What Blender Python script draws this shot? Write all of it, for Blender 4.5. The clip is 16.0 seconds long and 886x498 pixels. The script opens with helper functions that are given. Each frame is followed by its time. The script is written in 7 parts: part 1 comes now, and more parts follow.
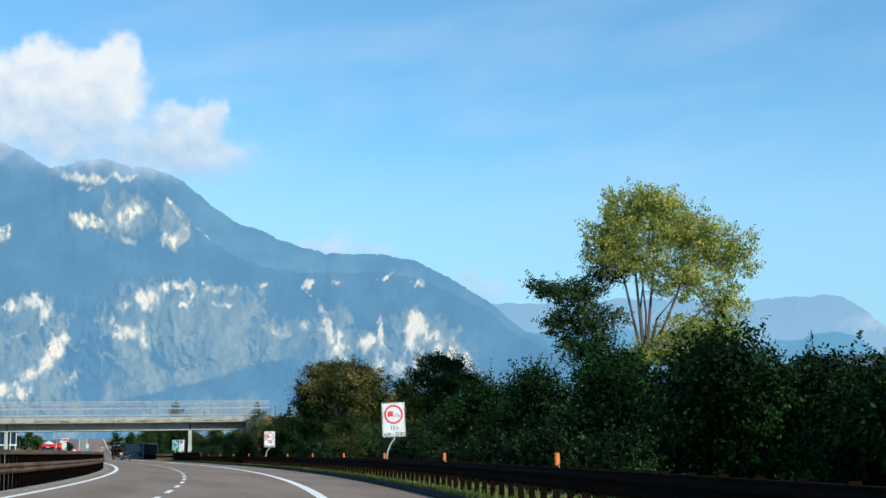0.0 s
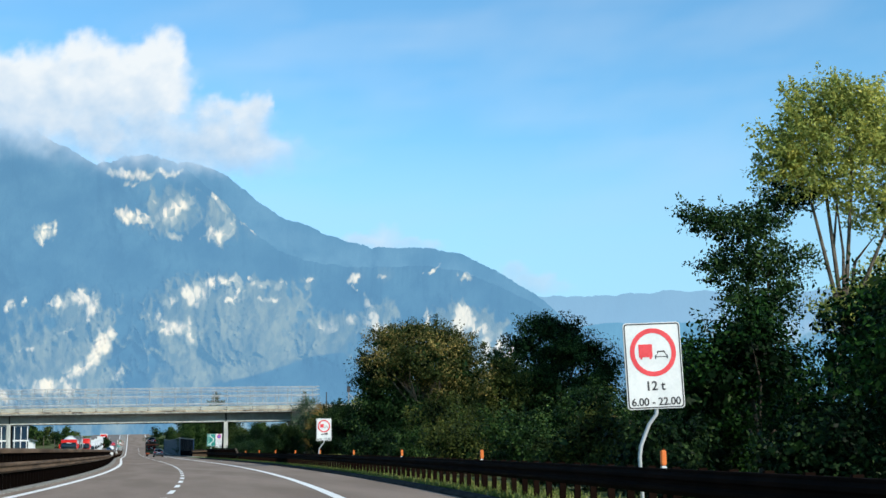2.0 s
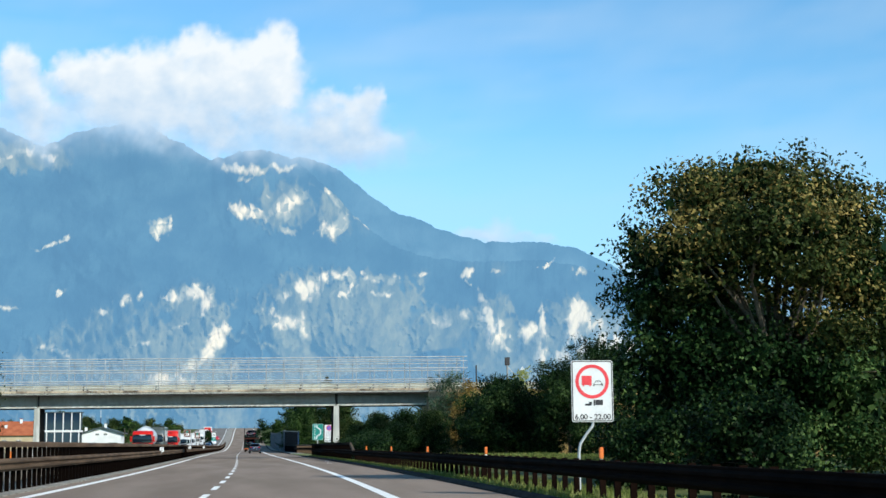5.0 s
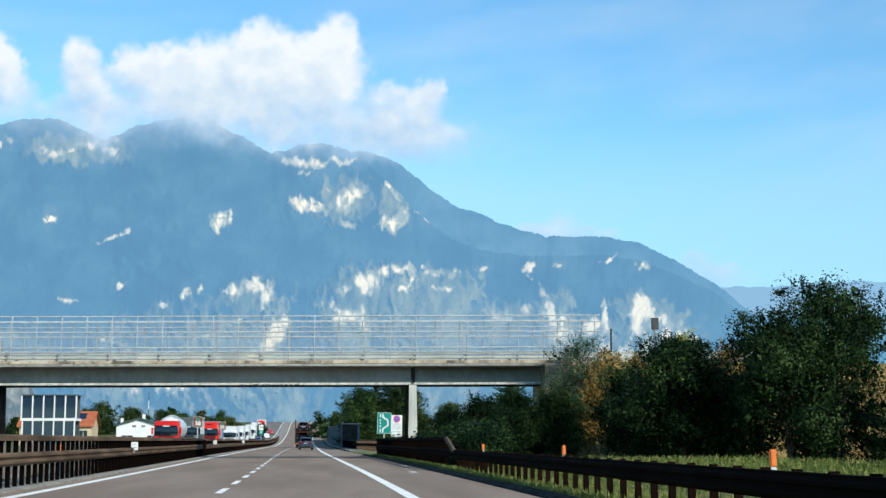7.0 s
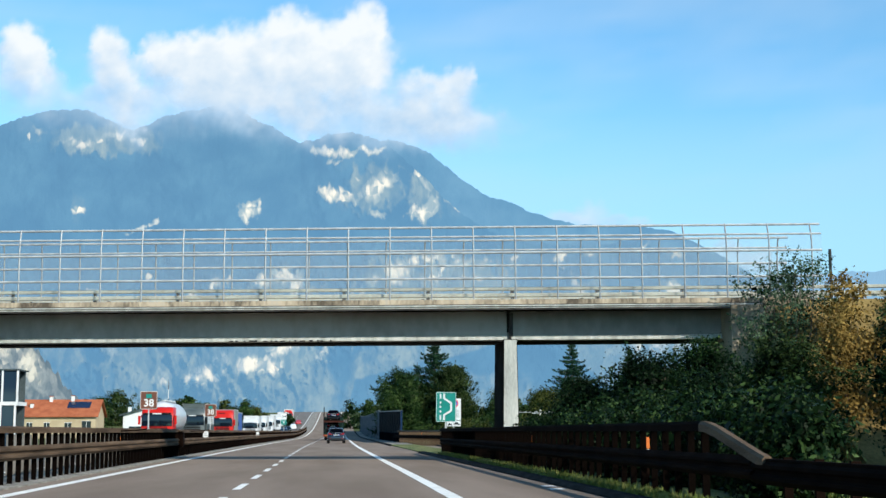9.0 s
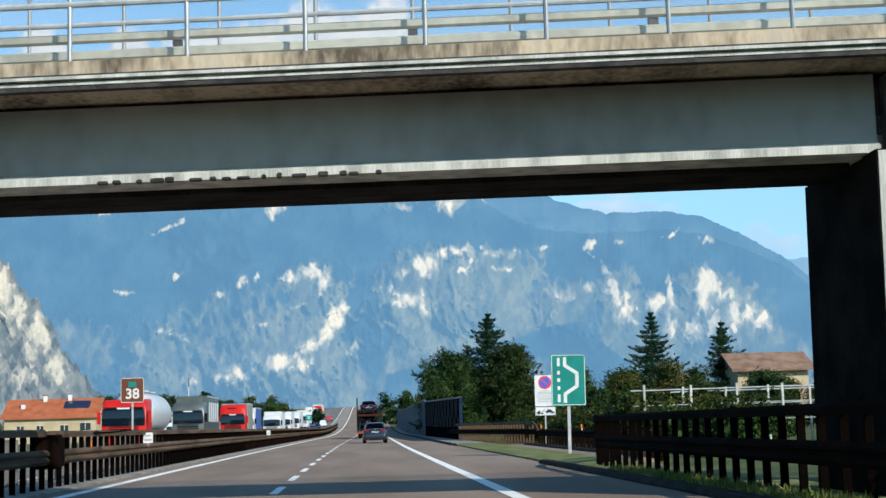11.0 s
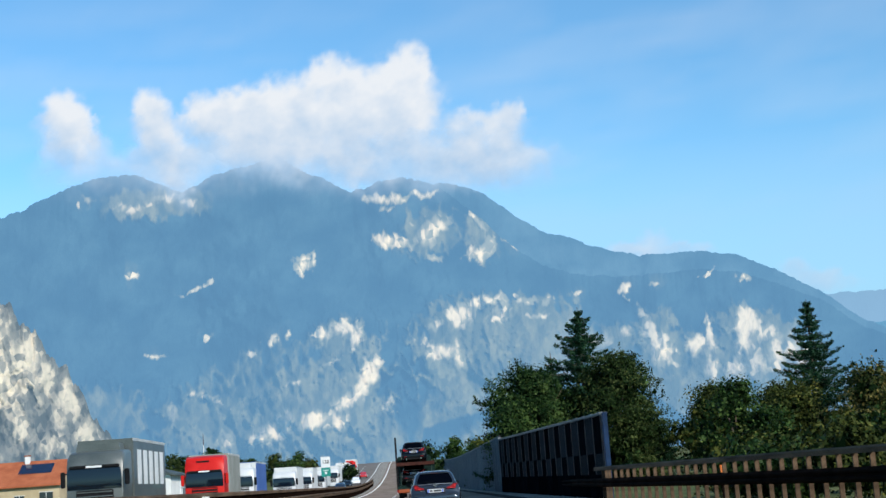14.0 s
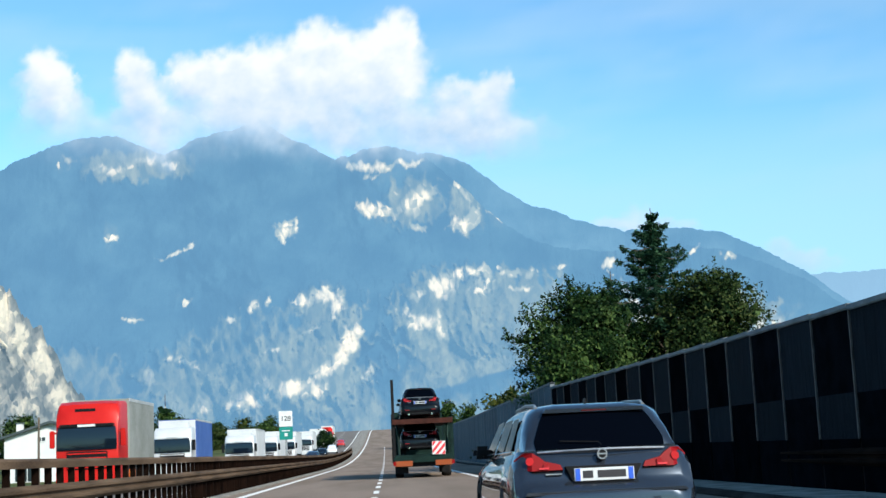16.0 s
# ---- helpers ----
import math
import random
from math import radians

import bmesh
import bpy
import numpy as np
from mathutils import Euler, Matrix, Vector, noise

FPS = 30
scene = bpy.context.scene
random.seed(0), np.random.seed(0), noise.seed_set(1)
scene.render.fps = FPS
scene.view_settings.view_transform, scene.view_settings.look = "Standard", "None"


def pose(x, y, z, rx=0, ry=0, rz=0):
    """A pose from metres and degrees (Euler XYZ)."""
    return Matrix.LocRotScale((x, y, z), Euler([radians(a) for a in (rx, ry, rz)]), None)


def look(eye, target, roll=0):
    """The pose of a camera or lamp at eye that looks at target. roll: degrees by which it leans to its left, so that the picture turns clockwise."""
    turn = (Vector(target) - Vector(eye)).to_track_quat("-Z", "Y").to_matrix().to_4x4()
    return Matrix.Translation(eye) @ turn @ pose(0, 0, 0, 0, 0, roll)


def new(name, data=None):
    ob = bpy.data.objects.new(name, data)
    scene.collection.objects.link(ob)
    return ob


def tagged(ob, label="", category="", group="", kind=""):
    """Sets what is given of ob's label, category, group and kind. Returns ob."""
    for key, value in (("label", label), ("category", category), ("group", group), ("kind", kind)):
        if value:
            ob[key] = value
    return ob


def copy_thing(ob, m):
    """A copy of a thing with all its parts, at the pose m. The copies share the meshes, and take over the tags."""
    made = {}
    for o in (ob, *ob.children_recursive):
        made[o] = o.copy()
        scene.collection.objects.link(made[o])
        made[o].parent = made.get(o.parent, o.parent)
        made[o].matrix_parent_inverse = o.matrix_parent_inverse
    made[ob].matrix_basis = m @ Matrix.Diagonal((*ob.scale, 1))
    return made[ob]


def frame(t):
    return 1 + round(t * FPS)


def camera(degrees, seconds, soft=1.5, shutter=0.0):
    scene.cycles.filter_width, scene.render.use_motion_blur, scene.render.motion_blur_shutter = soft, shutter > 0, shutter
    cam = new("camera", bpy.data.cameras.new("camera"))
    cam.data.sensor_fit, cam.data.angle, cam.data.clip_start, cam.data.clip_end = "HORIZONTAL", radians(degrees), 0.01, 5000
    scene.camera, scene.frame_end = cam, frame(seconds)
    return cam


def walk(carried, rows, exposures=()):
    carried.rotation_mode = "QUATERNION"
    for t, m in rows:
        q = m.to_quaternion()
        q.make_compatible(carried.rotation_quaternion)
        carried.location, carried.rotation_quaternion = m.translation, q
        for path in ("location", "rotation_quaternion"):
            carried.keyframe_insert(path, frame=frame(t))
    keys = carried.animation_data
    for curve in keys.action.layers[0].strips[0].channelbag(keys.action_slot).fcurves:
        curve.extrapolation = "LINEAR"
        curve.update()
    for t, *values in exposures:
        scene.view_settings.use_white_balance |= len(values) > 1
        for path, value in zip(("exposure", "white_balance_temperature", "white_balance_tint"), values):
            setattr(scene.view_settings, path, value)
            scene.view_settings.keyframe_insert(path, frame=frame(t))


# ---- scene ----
cam = camera(34.82, 16.0)
PATH = [
    (0.0, pose(-6.79, -151.44, 1.006, 98.14, 0.66, -14.24)),
    (0.5, pose(-5.73, -143.48, 1.022, 98.12, 0.70, -13.95)),
    (1.0, pose(-4.75, -135.38, 1.026, 98.07, 0.64, -13.58)),
    (1.5, pose(-3.85, -127.08, 1.030, 98.02, 0.76, -13.04)),
    (2.0, pose(-2.98, -118.69, 1.054, 97.95, 0.92, -12.36)),
    (2.5, pose(-2.12, -110.35, 1.100, 97.91, 1.39, -11.49)),
    (3.0, pose(-1.51, -102.03, 1.083, 98.01, 1.18, -10.67)),
    (3.5, pose(-0.91, -93.74, 1.075, 97.91, 1.21, -10.06)),
    (4.0, pose(-0.32, -85.42, 1.081, 97.73, 1.12, -9.56)),
    (4.5, pose(0.14, -77.06, 1.058, 97.73, 1.02, -8.85)),
    (5.0, pose(0.54, -68.80, 1.037, 97.87, 0.51, -7.84)),
    (7.5, pose(1.84, -24.33, 1.066, 97.65, 0.14, -5.29)),
    (8.0, pose(1.81, -16.30, 1.051, 97.59, 0.26, -5.16)),
    (8.5, pose(1.82, -8.18, 1.054, 97.50, 0.36, -4.75)),
    (9.0, pose(1.78, 0.00, 1.071, 97.35, 0.18, -4.25)),
    (9.5, pose(1.69, 8.26, 1.069, 97.09, 0.32, -3.57)),
    (10.0, pose(1.60, 16.62, 1.066, 96.75, 0.26, -3.24)),
    (10.2, pose(1.53, 19.95, 1.066, 96.62, 0.47, -3.21)),
    (12.3, pose(1.21, 55.08, 1.044, 98.87, 3.55, -2.08)),
    (12.5, pose(1.18, 58.39, 1.036, 99.08, 3.81, -1.94)),
    (13.0, pose(1.10, 66.65, 1.030, 99.37, 4.09, -1.65)),
    (13.5, pose(0.98, 74.95, 1.027, 99.48, 4.14, -1.46)),
    (14.0, pose(0.86, 83.32, 1.033, 99.34, 3.95, -1.37)),
    (14.5, pose(0.63, 91.78, 1.032, 98.99, 3.84, -1.47)),
    (15.0, pose(0.40, 100.33, 1.032, 98.56, 3.52, -1.66)),
    (15.5, pose(0.09, 108.93, 1.025, 98.26, 2.99, -1.95)),
    (16.0, pose(-0.19, 117.56, 1.005, 98.17, 2.65, -2.28)),
]
EXPOSURES = ((0.0, 0.13, 6280, 8), (3.5, 0.20, 6330, 8), (7.5, 0.22, 6330, 8), (10.0, 0.24, 6430, 9), (12.3, 0.06, 6320, 11), (14.5, 0.08, 6320, 11), (15.5, 0.14, 6350, 10), (16.0, 0.32, 6450, 9))
walk(cam, PATH, EXPOSURES)

# ---- sky, sun, exposure ----
SUN_AZ, SUN_EL = 143.0, 30.0          # degrees to the right of +y, and up
world = bpy.data.worlds.new("sky")
scene.world = world
world.use_nodes = True
wn, wl = world.node_tree.nodes, world.node_tree.links
sky = wn.new("ShaderNodeTexSky")
sky.sky_type, sky.sun_disc = "NISHITA", False
sky.sun_elevation, sky.sun_rotation = radians(SUN_EL), radians(SUN_AZ)
sky.air_density, sky.dust_density, sky.ozone_density = 1.0, 0.4, 1.0
tint = wn.new("ShaderNodeMix")
tint.data_type, tint.blend_type = "RGBA", "MULTIPLY"
tint.inputs[0].default_value, tint.inputs[7].default_value = 1.0, (0.61, 0.985, 1.13, 1)
wl.new(sky.outputs[0], tint.inputs[6])
wl.new(tint.outputs[2], wn["Background"].inputs[0])
wn["Background"].inputs[1].default_value = 0.15
sun = new("sun", bpy.data.lights.new("sun", "SUN"))
sun.data.energy, sun.data.angle, sun.data.color = 5.0, radians(0.55), (1.0, 0.93, 0.82)
s_dir = Vector((math.sin(radians(SUN_AZ)) * math.cos(radians(SUN_EL)), math.cos(radians(SUN_AZ)) * math.cos(radians(SUN_EL)), math.sin(radians(SUN_EL))))
sun.matrix_world = look(s_dir * 300, (0, 0, 0))


# ---- materials ----
def node_mat(name):
    m = bpy.data.materials.new(name)
    m.use_nodes = True
    return m, m.node_tree.nodes, m.node_tree.links, m.node_tree.nodes["Principled BSDF"]


def surface(name, a, b, rough=0.7, metal=0.0, scale=3.0, fine=40.0, bump=0.15, vary=0.0, coat=0.0, third=None, stretch=(1, 1, 1), spec=None):
    """A surface of two blended colours at a coarse and a fine scale, with relief; vary: brightness from piece to piece."""
    m, n, l, p = node_mat(name)
    tc = n.new("ShaderNodeTexCoord")
    mp = n.new("ShaderNodeMapping")
    mp.inputs["Scale"].default_value = stretch
    l.new(tc.outputs["Object"], mp.inputs[0])
    n1, n2 = n.new("ShaderNodeTexNoise"), n.new("ShaderNodeTexNoise")
    for k, s in ((n1, scale), (n2, fine)):
        k.inputs["Scale"].default_value, k.inputs["Detail"].default_value = s, 6.0
        l.new(mp.outputs[0], k.inputs["Vector"])
    ramp = n.new("ShaderNodeValToRGB")
    ramp.color_ramp.elements[0].position, ramp.color_ramp.elements[1].position = 0.35, 0.65
    ramp.color_ramp.elements[0].color, ramp.color_ramp.elements[1].color = (*a, 1), (*b, 1)
    if third:
        e = ramp.color_ramp.elements.new(0.72)
        e.color = (*third, 1)
    mixv = n.new("ShaderNodeMath")
    mixv.operation = "MULTIPLY_ADD"
    l.new(n2.outputs[0], mixv.inputs[0])
    mixv.inputs[1].default_value = 0.5
    sub = n.new("ShaderNodeMath")
    sub.operation = "ADD"
    sub.inputs[1].default_value = -0.25
    l.new(n1.outputs[0], sub.inputs[0])
    l.new(sub.outputs[0], mixv.inputs[2])
    l.new(mixv.outputs[0], ramp.inputs[0])
    col = ramp.outputs[0]
    if vary:
        info, hsv, mr = n.new("ShaderNodeObjectInfo"), n.new("ShaderNodeHueSaturation"), n.new("ShaderNodeMapRange")
        mr.inputs[3].default_value, mr.inputs[4].default_value = 1 - vary, 1 + vary
        l.new(info.outputs["Random"], mr.inputs[0])
        l.new(mr.outputs[0], hsv.inputs["Value"])
        l.new(col, hsv.inputs["Color"])
        col = hsv.outputs[0]
    l.new(col, p.inputs["Base Color"])
    p.inputs["Roughness"].default_value, p.inputs["Metallic"].default_value = rough, metal
    p.inputs["Coat Weight"].default_value = coat
    p.inputs["Specular IOR Level"].default_value = spec if spec is not None else 0.5 if rough < 0.5 or metal > 0.3 else 0.15
    if bump:
        bp = n.new("ShaderNodeBump")
        bp.inputs["Strength"].default_value, bp.inputs["Distance"].default_value = bump, 0.02
        l.new(n2.outputs[0], bp.inputs["Height"])
        l.new(bp.outputs[0], p.inputs["Normal"])
    return m


def foliage(name, dark, mid, light, rough=0.55, thin=0.25):
    """Leaves whose colour differs from leaf to leaf, a little light passing through."""
    m, n, l, p = node_mat(name)
    geo, ramp = n.new("ShaderNodeNewGeometry"), n.new("ShaderNodeValToRGB")
    ramp.color_ramp.elements[0].color, ramp.color_ramp.elements[1].color = (*dark, 1), (*light, 1)
    e = ramp.color_ramp.elements.new(0.55)
    e.color = (*mid, 1)
    tc, nz, ad = n.new("ShaderNodeTexCoord"), n.new("ShaderNodeTexNoise"), n.new("ShaderNodeMath")
    nz.inputs["Scale"].default_value = 0.45
    l.new(tc.outputs["Object"], nz.inputs["Vector"])
    ad.operation = "MULTIPLY_ADD"
    ad.inputs[1].default_value = 0.62
    l.new(geo.outputs["Random Per Island"], ad.inputs[0])
    sub = n.new("ShaderNodeMath")
    sub.operation = "MULTIPLY_ADD"
    sub.inputs[1].default_value, sub.inputs[2].default_value = 1.6, -0.61
    l.new(nz.outputs[0], sub.inputs[0])
    l.new(sub.outputs[0], ad.inputs[2])
    l.new(ad.outputs[0], ramp.inputs[0])
    l.new(ramp.outputs[0], p.inputs["Base Color"])
    p.inputs["Roughness"].default_value = rough
    p.inputs["Specular IOR Level"].default_value = 0.05
    tr, mx, out = n.new("ShaderNodeBsdfTranslucent"), n.new("ShaderNodeMixShader"), n["Material Output"]
    l.new(ramp.outputs[0], tr.inputs[0])
    mx.inputs[0].default_value = thin
    l.new(p.outputs[0], mx.inputs[1])
    l.new(tr.outputs[0], mx.inputs[2])
    l.new(mx.outputs[0], out.inputs[0])
    return m


def plain(name, col, rough=0.5, metal=0.0, coat=0.0, alpha=1.0, trans=0.0, glow=0.0):
    m, n, l, p = node_mat(name)
    p.inputs["Base Color"].default_value = (*col, 1)
    p.inputs["Roughness"].default_value, p.inputs["Metallic"].default_value = rough, metal
    p.inputs["Coat Weight"].default_value, p.inputs["Alpha"].default_value = coat, alpha
    p.inputs["Transmission Weight"].default_value = trans
    if glow:
        p.inputs["Emission Color"].default_value, p.inputs["Emission Strength"].default_value = (*col, 1), glow
    return m


asphalt = surface("asphalt", (0.182, 0.140, 0.108), (0.256, 0.202, 0.160), 0.9, scale=0.5, fine=90, bump=0.3, third=(0.212, 0.164, 0.128), stretch=(1, 0.12, 1), spec=0.05)
asphalt_far = surface("older_asphalt", (0.13, 0.115, 0.10), (0.19, 0.17, 0.15), 0.85, scale=0.4, fine=60, bump=0.3)
paint_white = surface("road_paint", (0.72, 0.71, 0.66), (0.86, 0.85, 0.80), 0.6, scale=2.0, fine=70, bump=0.2)
gravel = surface("gravel_dust", (0.16, 0.145, 0.12), (0.33, 0.31, 0.27), 0.95, scale=2.0, fine=55, bump=0.8)
soil_grass = surface("field_grass", (0.035, 0.055, 0.015), (0.11, 0.12, 0.04), 0.95, scale=0.15, fine=6.0, bump=0.6, third=(0.15, 0.13, 0.06))
verge_mat = surface("dry_verge", (0.06, 0.09, 0.02), (0.20, 0.20, 0.08), 0.95, scale=1.2, fine=25, bump=0.8, third=(0.24, 0.21, 0.11))
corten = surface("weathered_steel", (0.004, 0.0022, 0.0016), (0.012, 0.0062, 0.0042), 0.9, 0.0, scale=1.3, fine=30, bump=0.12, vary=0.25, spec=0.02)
# copies of the rail steel: blacker for shade, greyer and browner for sunlit faces
corten_shade = surface("weathered_steel_shade", (0.0012, 0.0008, 0.0006), (0.0050, 0.0030, 0.0022), 0.9, 0.0, scale=1.3, fine=30, bump=0.12, spec=0.02)
post_lit = surface("steel_post_lit", (0.10, 0.092, 0.082), (0.20, 0.185, 0.165), 0.75, 0.0, scale=1.3, fine=30, bump=0.12, vary=0.3, spec=0.1)
corten_lit = surface("weathered_steel_lit", (0.046, 0.030, 0.019), (0.125, 0.084, 0.054), 0.75, 0.0, scale=1.0, fine=25, bump=0.12, stretch=(4, 0.4, 4), spec=0.06)
concrete = surface("concrete", (0.20, 0.19, 0.175), (0.29, 0.28, 0.26), 0.85, scale=0.22, fine=3.0, bump=0.12, stretch=(1, 1, 0.6))
concrete_warm = surface("stained_concrete", (0.20, 0.155, 0.10), (0.36, 0.30, 0.22), 0.85, scale=0.8, fine=14, bump=0.3)
coping = surface("stained_coping", (0.091, 0.072, 0.052), (0.494, 0.403, 0.286), 0.85, scale=0.55, fine=7, bump=0.3, third=(0.42, 0.36, 0.28), stretch=(1.6, 1, 0.5))
concrete_white = surface("pale_streaked_concrete", (0.30, 0.31, 0.28), (0.55, 0.55, 0.50), 0.8, scale=1.4, fine=20, bump=0.2, stretch=(2.5, 2.5, 0.3))
# the pier's shaded side, put into its colour as near-black
pier_shade = surface("pier_in_shade", (0.003, 0.003, 0.003), (0.012, 0.011, 0.010), 0.9, scale=1.5, fine=20, bump=0.3, spec=0.02)
# near-black concrete: the shade of kerb and bridge underside put into the colour
shade_concrete = surface("concrete_in_shade", (0.012, 0.011, 0.010), (0.034, 0.031, 0.028), 0.9, scale=1.5, fine=20, bump=0.3, spec=0.05)
dry_slope = surface("dry_slope_grass", (0.13, 0.09, 0.03), (0.26, 0.18, 0.065), 0.95, scale=0.8, fine=9, bump=0.8, third=(0.10, 0.095, 0.03))
# black for the bridge's stains and for shade lines painted under its edge
stain_and_shade = surface("black_stain_and_shade", (0.02, 0.02, 0.02), (0.06, 0.055, 0.05), 0.7, scale=3, fine=20)
galv = surface("galvanised_steel", (0.32, 0.34, 0.345), (0.48, 0.50, 0.50), 0.5, 0.2, scale=3, fine=40, bump=0.05)
galv_grey = surface("grey_steel", (0.20, 0.22, 0.23), (0.30, 0.32, 0.33), 0.5, 0.35, scale=3, fine=40, bump=0.05)
barrier_cream = surface("weathered_pale_barrier", (0.34, 0.33, 0.27), (0.54, 0.53, 0.44), 0.55, 0.1, scale=0.8, fine=9, bump=0.05)
net_mat = plain("fine_wire_net", (0.30, 0.33, 0.34), 0.6, 0.2, alpha=0.14)
sign_white = surface("sign_white", (0.54, 0.56, 0.56), (0.64, 0.65, 0.64), 0.45, scale=2, fine=30, bump=0.0)
sign_red = surface("sign_red", (0.55, 0.02, 0.03), (0.66, 0.04, 0.05), 0.45, scale=3, fine=30, bump=0.0)
sign_black = plain("sign_black", (0.015, 0.015, 0.018), 0.5)
sign_green = surface("sign_green", (0.0, 0.155, 0.125), (0.0, 0.20, 0.165), 0.4, scale=2, fine=20, bump=0.0)
sign_blue = plain("sign_blue", (0.02, 0.10, 0.50), 0.45)
sign_brown = surface("sign_brown", (0.09, 0.028, 0.012), (0.13, 0.04, 0.018), 0.45, scale=3, fine=30, bump=0.0)
sign_grey = plain("sign_grey", (0.30, 0.31, 0.32), 0.5)
orange = surface("reflector_orange", (0.52, 0.11, 0.012), (0.66, 0.17, 0.02), 0.45, scale=6, fine=30, bump=0.0)
bark = surface("bark", (0.055, 0.042, 0.032), (0.14, 0.115, 0.09), 0.9, scale=4, fine=30, bump=0.6, stretch=(1, 1, 0.3))
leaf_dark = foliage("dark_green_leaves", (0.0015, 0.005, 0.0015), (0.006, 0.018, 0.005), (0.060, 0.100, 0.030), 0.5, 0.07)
leaf_fir = foliage("fir_needles", (0.005, 0.018, 0.010), (0.018, 0.052, 0.028), (0.044, 0.100, 0.048), 0.6, 0.12)
leaf_olive = foliage("olive_green_leaves", (0.005, 0.009, 0.003), (0.040, 0.054, 0.012), (0.140, 0.140, 0.034), 0.6, 0.16)
leaf_brown = foliage("browning_leaves", (0.004, 0.008, 0.002), (0.036, 0.052, 0.014), (0.300, 0.220, 0.070), 0.5, 0.14)
leaf_poplar = foliage("yellowing_poplar_leaves", (0.120, 0.160, 0.040), (0.340, 0.370, 0.092), (0.640, 0.560, 0.130), 0.5, 0.42)
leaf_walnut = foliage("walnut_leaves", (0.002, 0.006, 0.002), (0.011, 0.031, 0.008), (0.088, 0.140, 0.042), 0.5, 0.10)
leaf_mixed = foliage("dull_green_leaves", (0.003, 0.008, 0.002), (0.020, 0.038, 0.010), (0.105, 0.128, 0.042), 0.55, 0.12)
leaf_orange = foliage("dry_orange_leaves", (0.080, 0.060, 0.018), (0.240, 0.155, 0.042), (0.440, 0.300, 0.085), 0.6, 0.3)
leaf_bush = foliage("bush_leaves", (0.003, 0.008, 0.002), (0.018, 0.042, 0.010), (0.092, 0.140, 0.036), 0.5, 0.12)
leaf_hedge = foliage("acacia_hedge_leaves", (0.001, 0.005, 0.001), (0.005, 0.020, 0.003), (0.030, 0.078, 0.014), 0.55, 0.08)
leaf_feather = foliage("feathery_leaves", (0.016, 0.034, 0.018), (0.046, 0.085, 0.046), (0.120, 0.180, 0.100), 0.55, 0.2)
grass_mat = foliage("grass_blades", (0.05, 0.08, 0.015), (0.13, 0.16, 0.04), (0.27, 0.26, 0.10), 0.7)


# ---- building helpers ----
class Geo:
    """Vertices and faces, gathered and then made into one mesh."""

    def __init__(self):
        self.v, self.f = [], []

    def add(self, verts, faces):
        k = len(self.v)
        self.v += [tuple(p) for p in verts]
        self.f += [tuple(i + k for i in q) for q in faces]
        return self

    def box(self, x0, x1, y0, y1, z0, z1, m=None, bevel=0.0):
        if bevel:
            bm = bmesh.new()
            bmesh.ops.create_cube(bm, size=1.0)
            for q in bm.verts:
                q.co = ((x0 + x1) / 2 + q.co.x * (x1 - x0), (y0 + y1) / 2 + q.co.y * (y1 - y0), (z0 + z1) / 2 + q.co.z * (z1 - z0))
            bmesh.ops.bevel(bm, geom=bm.edges[:], offset=bevel, segments=2, affect="EDGES")
            bm.verts.ensure_lookup_table()
            vs, fs = [q.co.copy() for q in bm.verts], [[q.index for q in f.verts] for f in bm.faces]
            bm.verts.index_update()
            fs = [[q.index for q in f.verts] for f in bm.faces]
            bm.free()
        else:
            vs = [Vector(p) for p in ((x0, y0, z0), (x1, y0, z0), (x1, y1, z0), (x0, y1, z0), (x0, y0, z1), (x1, y0, z1), (x1, y1, z1), (x0, y1, z1))]
            fs = [(0, 3, 2, 1), (4, 5, 6, 7), (0, 1, 5, 4), (1, 2, 6, 5), (2, 3, 7, 6), (3, 0, 4, 7)]
        return self.add([m @ q for q in vs] if m else vs, fs)

    def tube(self, pts, radii, n=8, cap=True):
        pts = [Vector(p) for p in pts]
        radii = radii if isinstance(radii, (list, tuple)) else [radii] * len(pts)
        rings, up = [], None
        for i, p in enumerate(pts):
            d = (pts[min(i + 1, len(pts) - 1)] - pts[max(i - 1, 0)]).normalized()
            if up is None:
                up = d.orthogonal().normalized()
            up = (up - d * up.dot(d)).normalized()
            side = d.cross(up)
            rings.append([p + (up * math.cos(a) + side * math.sin(a)) * radii[i] for a in (2 * math.pi * k / n for k in range(n))])
        vs = [q for r in rings for q in r]
        fs = [(i * n + k, i * n + (k + 1) % n, (i + 1) * n + (k + 1) % n, (i + 1) * n + k) for i in range(len(pts) - 1) for k in range(n)]
        if cap:
            fs += [tuple(range(n - 1, -1, -1)), tuple(range((len(pts) - 1) * n, len(pts) * n))]
        return self.add(vs, fs)

    def sweep(self, profile, path, closed=True):
        """profile: (across, up) pairs; path: (origin, across direction) pairs."""
        k = len(profile)
        vs = [Vector(o) + Vector(a) * u + Vector((0, 0, w)) for o, a in path for u, w in profile]
        m = k if closed else k - 1
        fs = [(i * k + j, (i + 1) * k + j, (i + 1) * k + (j + 1) % k, i * k + (j + 1) % k) for i in range(len(path) - 1) for j in range(m)]
        if closed:
            fs += [tuple(range(k)), tuple(range(len(path) * k - 1, (len(path) - 1) * k - 1, -1))]
        return self.add(vs, fs)

    def prism(self, outline, y0, y1, m=None):
        """An outline in x and z, drawn out from y0 to y1."""
        k = len(outline)
        vs = [Vector((x, y0, z)) for x, z in outline] + [Vector((x, y1, z)) for x, z in outline]
        fs = [tuple(range(k)), tuple(range(2 * k - 1, k - 1, -1))] + [(j, j + k, (j + 1) % k + k, (j + 1) % k) for j in range(k)]
